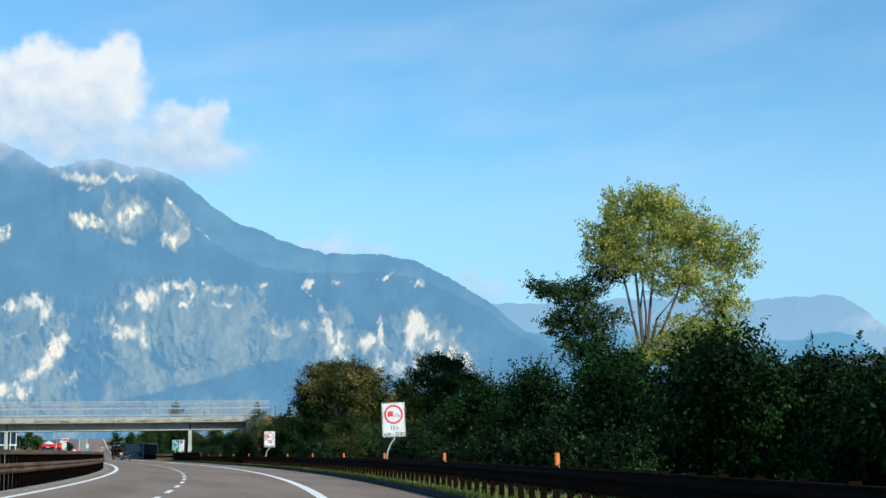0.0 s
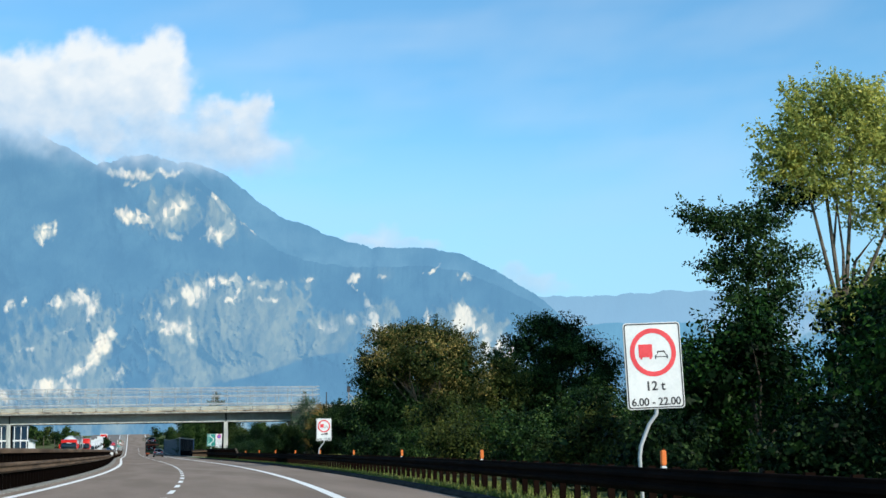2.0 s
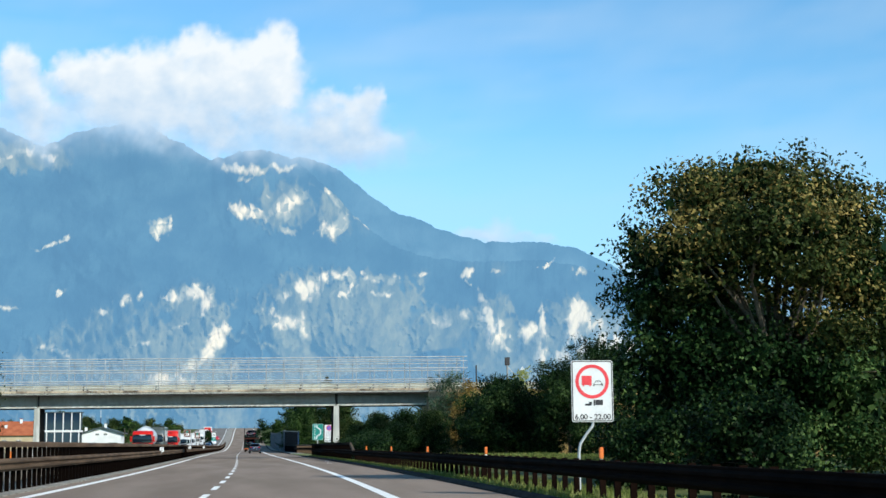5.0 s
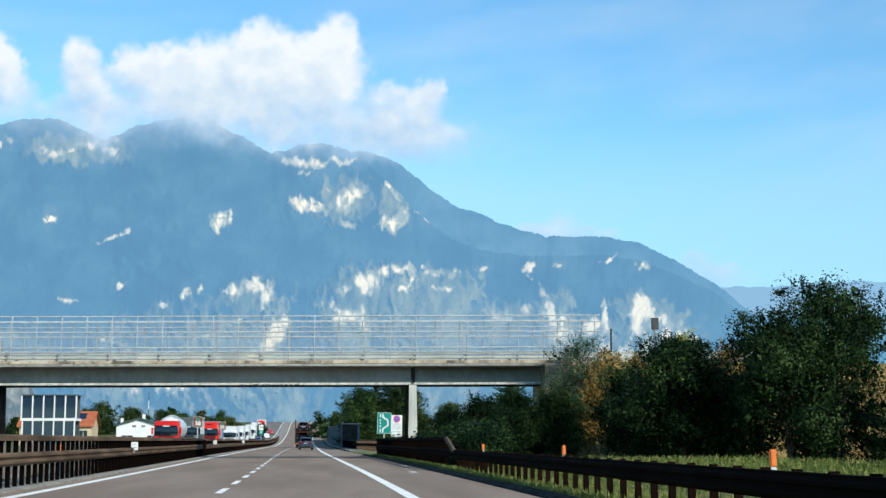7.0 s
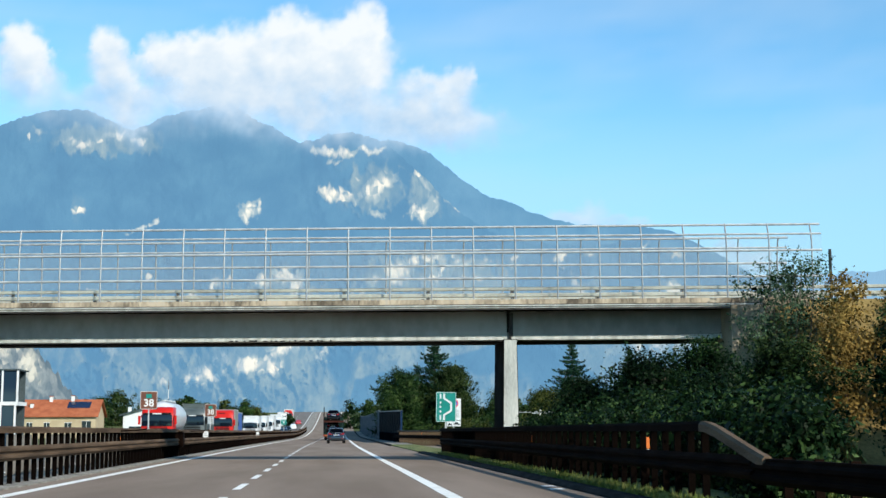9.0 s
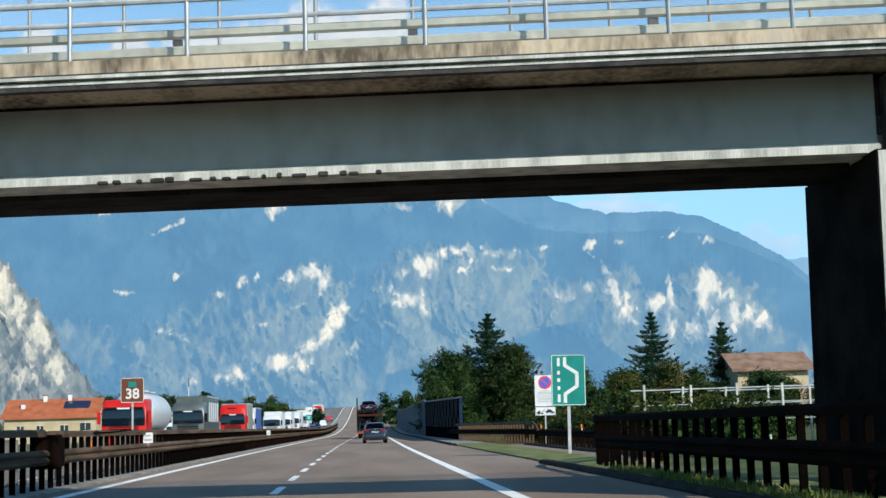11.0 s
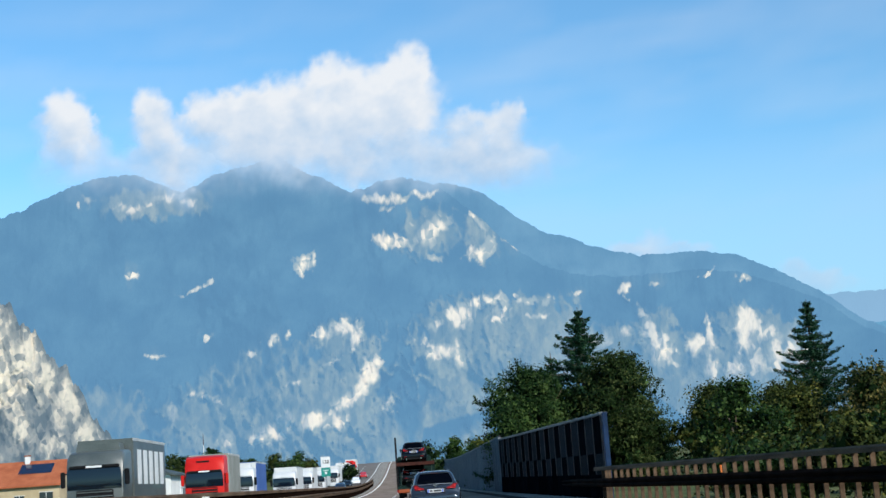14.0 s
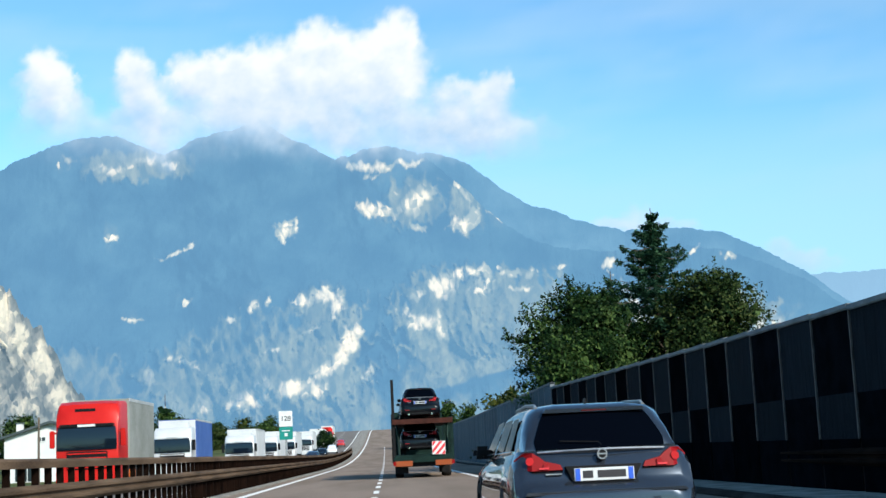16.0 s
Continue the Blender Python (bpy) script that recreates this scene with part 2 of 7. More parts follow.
        return self.add([m @ q for q in vs] if m else vs, fs)

    def disc(self, c, r, axis="y", depth=0.02, n=28, inner=0.0):
        """A round plate or ring in the plane across axis."""
        def at(a, rr, d):
            u, w = math.cos(a) * rr, math.sin(a) * rr
            return {"y": (c[0] + u, c[1] + d, c[2] + w), "x": (c[0] + d, c[1] + u, c[2] + w), "z": (c[0] + u, c[1] + w, c[2] + d)}[axis]
        angles = [2 * math.pi * k / n for k in range(n)]
        if inner:
            vs = [at(a, rr, d) for d in (-depth / 2, depth / 2) for rr in (r, inner) for a in angles]
            fs = []
            for k in range(n):
                j = (k + 1) % n
                fs += [(k, j, n + j, n + k), (2 * n + j, 2 * n + k, 3 * n + k, 3 * n + j), (j, k, 2 * n + k, 2 * n + j), (n + k, n + j, 3 * n + j, 3 * n + k)]
        else:
            vs = [at(a, r, d) for d in (-depth / 2, depth / 2) for a in angles]
            fs = [tuple(range(n)), tuple(range(2 * n - 1, n - 1, -1))] + [((k + 1) % n, k, n + k, n + (k + 1) % n) for k in range(n)]
        return self.add(vs, fs)

    def mesh(self, name, material, smooth=False):
        me = bpy.data.meshes.new(name)
        me.from_pydata(self.v, [], self.f)
        me.validate()
        bm = bmesh.new()
        bm.from_mesh(me)
        bmesh.ops.recalc_face_normals(bm, faces=bm.faces)
        bm.to_mesh(me)
        bm.free()
        if smooth:
            me.polygons.foreach_set("use_smooth", [True] * len(me.polygons))
            me.set_sharp_from_angle(angle=radians(38))
        if material:
            me.materials.append(material)
        return me


def part(name, geo, material, parent=None, label="", smooth=False):
    ob = new(name, geo.mesh(name, material, smooth) if isinstance(geo, Geo) else geo)
    if not isinstance(geo, Geo) and material and not geo.materials:
        geo.materials.append(material)
    if parent:
        ob.parent = parent
    return tagged(ob, label)


def thing(name, label, category, at=None, group="", kind=""):
    ob = new(name)
    if at is not None:
        ob.matrix_basis = at
    return tagged(ob, label, category, group, kind)


def lettering(name, text, size, material, parent, m, depth=0.003):
    """Raised characters in the built-in font, centred, as a mesh."""
    cu = bpy.data.curves.new(name, "FONT")
    cu.body, cu.size, cu.extrude, cu.align_x, cu.align_y = text, size, depth, "CENTER", "CENTER"
    cu.offset = size * 0.02
    ob = bpy.data.objects.new(name, cu)
    scene.collection.objects.link(ob)
    bpy.context.view_layer.update()
    me = bpy.data.meshes.new_from_object(ob.evaluated_get(bpy.context.evaluated_depsgraph_get()))
    bpy.data.objects.remove(ob)
    me.transform(m @ pose(0, 0, 0, 90, 0, 0))
    me.name = name
    me.materials.clear()
    me.materials.append(material)
    return part(name, me, None, parent)


# ---- the road's line ----
ROAD = (0.0, 0.0, -1.568, 1.39, -0.334, 0.002)


def line_x(y):
    """Where the dashed lane line runs."""
    q = max(min(y, 175.0), -165.0)
    x = sum(c * (q / 100) ** k for k, c in enumerate(ROAD))
    if y < -165.0:
        x += (y + 165.0) * line_slope(-165.0)
    return x


def line_slope(y):
    if y > 175:
        return 0.0
    q = max(y, -165.0)
    return sum(k * c * (q / 100) ** (k - 1) for k, c in enumerate(ROAD) if k) / 100


def road_z(y):
    """Level, then a long climb far ahead that ends in a crest."""
    if y < 222:
        return 0.0
    if y < 480:
        return (y - 222) ** 2 / 10800
    return 6.16 + 4.2 * (1 - math.exp(-(y - 480) * 0.0478 / 4.2))


def along(y, off, up=0.0):
    s = line_slope(y)
    k = 1 / math.sqrt(1 + s * s)
    return Vector((line_x(y) + off * k, y - off * s * k, road_z(y) + up))


def across(y):
    s = line_slope(y)
    return Vector((1, -s, 0)).normalized()


def steps(y0, y1, d):
    n = max(1, int(round((y1 - y0) / d)))
    return [y0 + (y1 - y0) * i / n for i in range(n + 1)]


def strip(geo, y0, y1, o0, o1, up, d=4.0, thick=0.0):
    """A band that follows the road between two offsets."""
    ys = steps(y0, y1, d)
    if thick:
        geo.sweep([(o0, up), (o1, up), (o1, up - thick), (o0, up - thick)], [(along(y, 0), across(y)) for y in ys])
    else:
        geo.sweep([(o0, up), (o1, up)], [(along(y, 0), across(y)) for y in ys], closed=False)


# ---- ground and road ----
g = Geo()
gx = [-4900, -1500, -500, -200, -90, -50, -32, -24] + list(range(-20, 22, 4)) + [26, 34, 50, 90, 200, 500, 1500, 4900]
gy = [-900, -400] + steps(-200, 560, 8) + [700, 900, 1400, 2200, 3300, 4900]
for y in gy:
    for x in gx:
        near = max(0.0, min(1.0, (260 - abs(x)) / 200))
        g.v.append((x + (line_x(y) if abs(x) < 400 else 0), y, road_z(y) * near - 0.14 + (noise.noise((x * 0.05, y * 0.05, 0)) * 0.1 if abs(x) > 25 else 0)))
w = len(gx)
g.f = [(i * w + j, i * w + j + 1, (i + 1) * w + j + 1, (i + 1) * w + j) for i in range(len(gy) - 1) for j in range(w - 1)]
ground = tagged(part("ground", g, soil_grass), "flat valley floor of grass and bare soil", "ground", kind="structure")

g = Geo()
strip(g, -230, 720, -4.35, 6.25, 0.0, 3.0, 0.2)
road = tagged(part("road", g, asphalt), "brownish grey asphalt motorway carriageway with worn wheel tracks", "road", kind="structure")
g = Geo()
strip(g, 72, 106, 6.25, 9.6, 0.0, 2.0, 0.2)
tagged(part("pavement", g, asphalt), "asphalt lay-by beside the motorway", "pavement", kind="structure")
g = Geo()
strip(g, -230, 720, -19.4, -6.6, 0.0, 4.0, 0.2)
tagged(part("road_opposite", g, asphalt_far), "asphalt of the opposite carriageway", "road", kind="structure")
g = Geo()
strip(g, -230, 720, -6.6, -4.35, 0.03, 3.0, 0.25)
tagged(part("central_reservation", g, gravel), "dusty gravel strip between the carriageways", "gravel", kind="structure")
g = Geo()
strip(g, -230, 112, 6.42, 8.4, 0.05, 2.0, 0.25)
tagged(part("verge", g, verge_mat), "narrow dry grass verge under the guard rail", "verge", kind="structure")
g = Geo()
strip(g, 112, 330, 6.42, 8.4, 0.05, 2.0, 0.25)
tagged(part("wall_footing", g, gravel), "dusty gravel strip at the foot of the noise wall", "gravel", kind="structure")
# low kerb with a sloping face along the verge
g = Geo()
g.sweep([(6.18, -0.1), (6.18, 0.03), (6.24, 0.09), (6.42, 0.10), (6.42, -0.1)], [(along(y, 0), across(y)) for y in steps(-230, 71, 2)])
g.sweep([(9.5, -0.1), (9.5, 0.05), (9.56, 0.10), (9.75, 0.10), (9.75, -0.1)], [(along(y, 0), across(y)) for y in steps(74, 104, 2)])
g.sweep([(6.18, -0.1), (6.18, 0.03), (6.24, 0.09), (6.42, 0.10), (6.42, -0.1)], [(along(y, 0), across(y)) for y in steps(108, 330, 3)])
# the kerb's dark colour stands in for the shade on its face
tagged(part("kerb", g, shade_concrete), "low concrete kerb along the road edge, coloured dark for shade", "kerb", kind="structure")
# painted lines lie on the road
g = Geo()
strip(g, -230, 700, 3.64, 3.88, 0.006, 2.0)
part("edge_line", g, paint_white, road, "solid white edge line")
g = Geo()
strip(g, -230, 700, -3.90, -3.64, 0.006, 2.0)
part("edge_line", g, paint_white, road, "solid white edge line")
for k in range(-36, 60):
    y0 = 16.2 + 6.1 * k - 1.5
    g = Geo()
    strip(g, y0, y0 + 3.0, -0.075, 0.075, 0.006, 1.5)
    part("lane_dash", g, paint_white, road)
g = Geo()
for y0 in (14.0, 15.6, 20.4, 26.0, 27.4):
    strip(g, y0, y0 + 0.5, 5.2 + 0.05 * (y0 - 14), 5.45 + 0.05 * (y0 - 14), 0.006, 0.5)
part("arrow_mark", g, paint_white, road, "worn white marks on the hard shoulder")
for off in (-15.2, -11.0, -7.0):
    g = Geo()
    if off == -11.0:
        for k in range(60):
            strip(g, -200 + 12 * k, -196 + 12 * k, off - 0.07, off + 0.07, 0.006, 2.0)
    else:
        strip(g, -230, 700, off - 0.1, off + 0.1, 0.006, 4.0)
    tagged(part("lane_marking", g, paint_white), "white line on the opposite carriageway", "lane marking", kind="structure")


# ---- guard rails ----
W_BEAM = [(0.0, 0.30), (0.035, 0.27), (0.07, 0.24), (0.07, 0.20), (0.02, 0.17), (0.02, 0.13), (0.07, 0.10), (0.07, 0.06), (0.035, 0.03), (0.0, 0.0), (-0.012, 0.0), (-0.012, 0.30)]


def beam(y0, y1, off, z, side=1, d=2.0, offs=None, scale=1.0):
    g = Geo()
    prof = [(side * u * scale, w * scale) for u, w in W_BEAM]
    path = [(along(y, offs(y) if offs else off, z(y) if callable(z) else z), across(y)) for y in steps(y0, y1, d)]
    return g.sweep(prof, path)


def post_mesh(h, material=None):
    """A rolled channel post with a small foot plate."""
    g = Geo()
    g.prism([(-0.05, -0.15), (0.05, -0.15), (0.05, h), (-0.05, h)], -0.035, -0.025)
    g.box(-0.05, -0.042, -0.03, 0.03, -0.15, h)
    g.box(0.042, 0.05, -0.03, 0.03, -0.15, h)
    g.box(-0.09, 0.09, -0.09, 0.09, 0.0, 0.012)
    return g.mesh("post", material or corten)


def post_line(parent, me, y0, y1, gap, off, offs=None):
    n = int((y1 - y0) / gap)
    for i in range(n + 1):
        y = y0 + gap * i
        o = offs(y) if offs else off
        ob = new("post", me)
        ob.parent = parent
        p = along(y, o, 0.02)
        ob.matrix_basis = Matrix.Translation(p) @ pose(0, 0, 0, 0, 0, math.degrees(math.atan(-line_slope(y))))


POST_LOW = post_mesh(0.74)
# the same post in the sunlit and in the shaded steel colour
POST_LIT = post_mesh(1.14, corten_lit)
POST_SHADE = post_mesh(1.14, corten_shade)


def handrail(y0, y1, off, z, offs=None, d=2.0):
    g = Geo()
    prof = [(-0.07, 0.0), (-0.07, 0.10), (-0.04, 0.14), (0.04, 0.14), (0.07, 0.10), (0.07, 0.0)]
    return g.sweep(prof, [(along(y, offs(y) if offs else off, z), across(y)) for y in steps(y0, y1, d)])


# double-height rail of the central reservation, both faces
left_rail = thing("guard_rail", "tall double guard rail of brown weathering steel on close posts", "guard rail")
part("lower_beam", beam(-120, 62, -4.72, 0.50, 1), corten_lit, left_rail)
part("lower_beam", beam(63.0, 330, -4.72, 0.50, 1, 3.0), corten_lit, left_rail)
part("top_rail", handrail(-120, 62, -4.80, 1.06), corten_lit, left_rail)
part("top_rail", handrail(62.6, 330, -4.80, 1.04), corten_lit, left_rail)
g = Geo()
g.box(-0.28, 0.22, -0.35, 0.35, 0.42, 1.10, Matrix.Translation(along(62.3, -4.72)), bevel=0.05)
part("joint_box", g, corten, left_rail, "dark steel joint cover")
post_line(left_rail, POST_SHADE, -118, 110, 0.80, -4.82)
rail_back = thing("guard_rail", "far guard rail of weathering steel facing the opposite lanes", "guard rail")
part("lower_beam", beam(-120, 330, -6.1, 0.44, -1, 3.0), corten, rail_back)
post_line(rail_back, post_mesh(1.0, post_lit), -60, 110, 0.80, -6.0)
post_stretch = Geo()
for k in range(int((330 - 110.4) / 0.8)):
    p = along(110.8 + 0.8 * k, -4.82, 0)
    post_stretch.box(p.x - 0.05, p.x + 0.05, p.y - 0.03, p.y + 0.03, p.z, p.z + 1.1)
tagged(part("post_stretch", post_stretch, corten, left_rail), kind="stuff")


def right_off(y):
    """Offset of the nearside rail: it swings out round the lay-by."""
    if y < 66:
        return 6.95
    if y < 76:
        t = (y - 66) / 10
        return 6.95 + 3.5 * t * t * (3 - 2 * t)
    if y < 107:
        return 10.45
    t = min(1.0, (y - 107) / 24)
    return 10.45 - 2.4 * t


right_rail = thing("guard_rail", "low dark weathering steel guard rail on square posts", "guard rail")
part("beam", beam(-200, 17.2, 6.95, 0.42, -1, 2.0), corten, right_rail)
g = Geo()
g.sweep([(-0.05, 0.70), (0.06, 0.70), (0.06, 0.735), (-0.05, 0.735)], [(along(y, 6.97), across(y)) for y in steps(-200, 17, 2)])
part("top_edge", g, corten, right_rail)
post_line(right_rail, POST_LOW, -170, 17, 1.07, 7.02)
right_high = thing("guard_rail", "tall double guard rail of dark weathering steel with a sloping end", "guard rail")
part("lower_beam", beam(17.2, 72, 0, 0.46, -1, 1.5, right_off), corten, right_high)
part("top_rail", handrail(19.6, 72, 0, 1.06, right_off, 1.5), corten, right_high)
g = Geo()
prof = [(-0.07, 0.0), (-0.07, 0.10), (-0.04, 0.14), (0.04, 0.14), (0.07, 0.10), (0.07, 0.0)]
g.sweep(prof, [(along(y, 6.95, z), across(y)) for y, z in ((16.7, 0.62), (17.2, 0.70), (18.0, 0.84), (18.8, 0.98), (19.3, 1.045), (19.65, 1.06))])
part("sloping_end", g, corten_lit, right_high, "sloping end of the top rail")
post_line(right_high, POST_SHADE, 19.8, 71, 0.80, 7.02, lambda y: right_off(y) + 0.07)
lay_rail = thing("guard_rail", "low weathering steel guard rail round the lay-by", "guard rail")
part("beam", beam(72.2, 106.2, 0, 0.42, -1, 1.5, right_off), corten, lay_rail)
post_line(lay_rail, POST_LOW, 72.6, 106, 1.07, 0, lambda y: right_off(y) + 0.07)
end_rail = thing("guard_rail", "tall brown weathering steel guard rail leading to the noise wall", "guard rail")
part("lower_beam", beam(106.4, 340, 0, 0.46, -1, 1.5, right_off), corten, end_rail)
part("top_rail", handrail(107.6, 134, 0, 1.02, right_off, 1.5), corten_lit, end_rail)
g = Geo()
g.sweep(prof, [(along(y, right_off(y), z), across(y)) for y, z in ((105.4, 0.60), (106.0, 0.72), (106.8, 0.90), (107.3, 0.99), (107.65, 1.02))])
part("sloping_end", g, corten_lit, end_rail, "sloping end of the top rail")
post_line(end_rail, POST_LIT, 107.8, 133, 0.80, 0, lambda y: right_off(y) + 0.07)

# ---- motorway bridge ----
BY0, BY1 = 49.5, 53.7


def skewed(ob):
    """The bridge crosses the road at a slight angle, its piers standing along the road."""
    for o in ob.children_recursive:
        if o.location.length > 0:
            o.location.y -= 0.12 * (o.location.x - 7.95)
        else:
            for v in o.data.vertices:
                v.co.y -= 0.12 * (v.co.x - 7.95)


bridge = thing("bridge", "grey concrete road bridge over the motorway, stained along its edge", "bridge")
g = Geo()
g.prism([(-46, 5.40), (16.6, 5.42), (16.6, 5.70), (-46, 5.69)], BY0, BY1)
part("deck", g, coping, bridge, "deck edge of stained warm concrete")
g = Geo()
g.prism([(-46, 5.44), (16.6, 5.45), (16.6, 5.49), (-46, 5.48)], BY0 - 0.09, BY0)
g.prism([(-46, 5.36), (16.6, 5.39), (16.6, 5.425), (-46, 5.395)], BY0 - 0.04, BY0 + 0.02)
part("drip_edge", g, concrete_white, bridge)
# dark strips painted in for the shade below the coping
g = Geo()
g.prism([(-46, 5.30), (16.6, 5.33), (16.6, 5.38), (-46, 5.35)], BY0 - 0.03, BY0 + 0.1)
g.prism([(-46, 5.485), (16.6, 5.495), (16.6, 5.525), (-46, 5.515)], BY0 - 0.03, BY0)
part("soot_line", g, stain_and_shade, bridge, "black lines painted in as shade under the deck edge")
for x0, x1 in ((-46, -16.83), (-16.73, 7.86), (8.02, 15.55)):
    for k, y in enumerate((BY0 + 1.15, BY0 + 1.9, BY0 + 2.6)):
        g = Geo()
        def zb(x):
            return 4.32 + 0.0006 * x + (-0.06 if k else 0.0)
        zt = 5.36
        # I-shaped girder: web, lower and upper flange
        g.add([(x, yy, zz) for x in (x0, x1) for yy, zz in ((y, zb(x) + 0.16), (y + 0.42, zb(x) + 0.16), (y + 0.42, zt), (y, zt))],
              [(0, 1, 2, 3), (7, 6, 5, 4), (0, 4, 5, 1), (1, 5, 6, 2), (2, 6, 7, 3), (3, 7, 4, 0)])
        # inner girders painted near-black for shade, the front flange below pale as lit
        part("girder", g, shade_concrete if k else concrete, bridge)
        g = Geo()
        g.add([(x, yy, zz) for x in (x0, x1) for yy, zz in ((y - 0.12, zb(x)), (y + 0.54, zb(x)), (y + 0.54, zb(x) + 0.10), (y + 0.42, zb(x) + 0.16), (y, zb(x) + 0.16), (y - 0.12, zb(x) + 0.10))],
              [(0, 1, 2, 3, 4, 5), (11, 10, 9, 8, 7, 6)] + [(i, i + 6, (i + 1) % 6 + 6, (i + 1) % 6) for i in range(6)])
        part("girder_flange", g, shade_concrete if k else concrete_white, bridge)
g = Geo()
rng = np.random.default_rng(77)
for k in range(16):
    x, w, h = -2.1 + 0.24 * k + rng.uniform(-0.06, 0.06), rng.uniform(0.03, 0.11), rng.uniform(0.015, 0.055)
    g.box(x - w, x + w, BY0 + 1.005, BY0 + 1.10, 4.305, 4.325 + h, bevel=0.012)
part("soot_clump", g, stain_and_shade, bridge, "ragged black soot under the girder's edge")
for x in (7.95, -16.8):
    g = Geo()
    g.box(x - 0.24, x + 0.24, BY0 + 1.3, BY0 + 3.1, 4.3, 4.85)
    part("bearing_beam", g, concrete, bridge)
    g = Geo()
    g.box(x, x + 0.13, BY0 + 1.06, BY0 + 1.2, 4.4, 5.3)
    # this box is added only to close the gap between the spans
    g.box(x - 0.16, x + 0.14, BY0 + 1.3, BY1 - 1.0, 4.6, 5.30)
    part("joint_stain", g, stain_and_shade, bridge, "black water stain at the joint, with a gap filler behind")
    # the body is painted black for shade, a thin front sheet pale for sunlight
    g = Geo()
    a, b = 0.235, 0.30
    g.add([(x + s * ww, BY0 + 0.8 + yy, z) for z, ww in ((-0.2, b), (4.33, a)) for s, yy in ((-1, 0), (1, 0), (1, 2.9), (-1, 2.9))],
          [(3, 2, 1, 0), (4, 5, 6, 7), (0, 1, 5, 4), (1, 2, 6, 5), (2, 3, 7, 6), (3, 0, 4, 7)])
    pier = part("pier", g, pier_shade, bridge, "tapered concrete pier, coloured black for its shaded side")
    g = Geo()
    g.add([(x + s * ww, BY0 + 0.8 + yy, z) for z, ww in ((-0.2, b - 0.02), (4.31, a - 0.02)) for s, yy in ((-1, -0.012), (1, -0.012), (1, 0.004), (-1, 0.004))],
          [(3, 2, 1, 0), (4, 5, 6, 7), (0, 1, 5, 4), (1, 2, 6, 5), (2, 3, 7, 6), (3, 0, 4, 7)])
    part("lime_coat", g, concrete_white, pier, "streaked white front of the pier, painted pale as sunlit")
g = Geo()
g.box(15.5, 18.2, BY0 - 0.2, BY1 + 0.2, -0.2, 5.43)
g.box(16.6, 18.2, BY0 - 0.2, BY1 + 0.2, 5.43, 5.7)
part("abutment", g, concrete_warm, bridge, "mottled concrete abutment")
skewed(bridge)


def bridge_fence(y, inward):
    fence = thing("bridge_fence", "tall galvanised steel fence with wire net on the bridge", "fence", group="bridge fences")
    me = Geo()
    me.tube([(0, 0, 0), (0, 0, 2.0), (0, inward * 0.06, 2.36), (0, inward * 0.2, 2.74)], 0.03, 8)
    me.box(-0.07, 0.07, -0.07, 0.07, 0, 0.02)
    me = me.mesh("fence_post", galv_grey, True)
    x, k = -41.0 + 0.13, 0
    while x < 18.8:
        ob = new("fence_post", me)
        ob.parent, ob.location = fence, (x, y, 5.63)
        x += 1.483
    for z, r in ((2.72, 0.042), (2.36, 0.036), (1.77, 0.042), (0.85, 0.042), (0.06, 0.026)):
        g = Geo()
        dy = inward * (0.2 if z > 2.7 else 0.06 if z > 2.1 else 0.0)
        g.tube([(-41, y + dy, 5.60 + z), (18.8, y + dy, 5.61 + z)], r, 8)
        part("fence_rail", g, galv, fence, smooth=True)
    for z, hh in ((5.80, 0.15), (6.04, 0.13)):
        g = Geo()
        prof = [(0.0, 0.0), (0.045, 0.2 * hh), (0.05, 0.8 * hh), (0.0, hh), (-0.01, hh), (-0.01, 0.0)]
        g.sweep([(inward * 0.35 - u, w) for u, w in prof] if inward > 0 else [(inward * 0.35 + u, w) for u, w in prof], [((-41, y, z), (0, 1, 0)), ((30, y, z + 0.01), (0, 1, 0))])
        part("crash_beam", g, barrier_cream, fence, "pale crash barrier rail behind the fence")
    me = Geo().box(-0.06, 0.06, -0.05, 0.05, -0.3, 0.2).mesh("crash_post", sign_black)
    for k in range(24):
        ob = new("crash_post", me)
        ob.parent, ob.location = fence, (-40 + k * 3, y + inward * 0.41, 5.86)
    g = Geo()
    g.add([(-41, y, 5.64), (18.8, y, 5.65), (18.8, y, 7.92), (-41, y, 7.91)], [(0, 1, 2, 3)])
    part("net", g, net_mat, fence, "fine see-through wire net")
    skewed(fence)


bridge_fence(BY0 + 0.12, 1)
bridge_fence(BY1 - 0.12, -1)

# ramps of earth that carry the side road up to the bridge
for sx, x0, x1 in ((1, 17.0, 160.0), (-1, -30.0, -160.0)):
    g = Geo()
    n = 24
    for i in range(n + 1):
        x = x0 + (x1 - x0) * i / n
        h = 5.66 - 4.2 * (i / n) ** 1.5
        for yy, z in ((BY0 - 9, -0.3), (BY0 - 4, h * 0.45), (BY0 + 0.2, h), (BY1 - 0.2, h), (BY1 + 5, h * 0.45), (BY1 + 9, -0.3)):
            bumpy = noise.noise((x * 0.4, yy * 0.4, 1.0)) * 0.25 if z < h else 0
            g.v.append((x, yy + bumpy - 0.12 * (x - 7.95), z + bumpy * 0.5))
    g.f = [(i * 6 + j, i * 6 + j + 1, (i + 1) * 6 + j + 1, (i + 1) * 6 + j) for i in range(n) for j in range(5)] + [(0, 1, 2, 3, 4, 5)]
    tagged(part("embankment", g, dry_slope), "dry grassy embankment under the side road", "embankment", kind="structure")

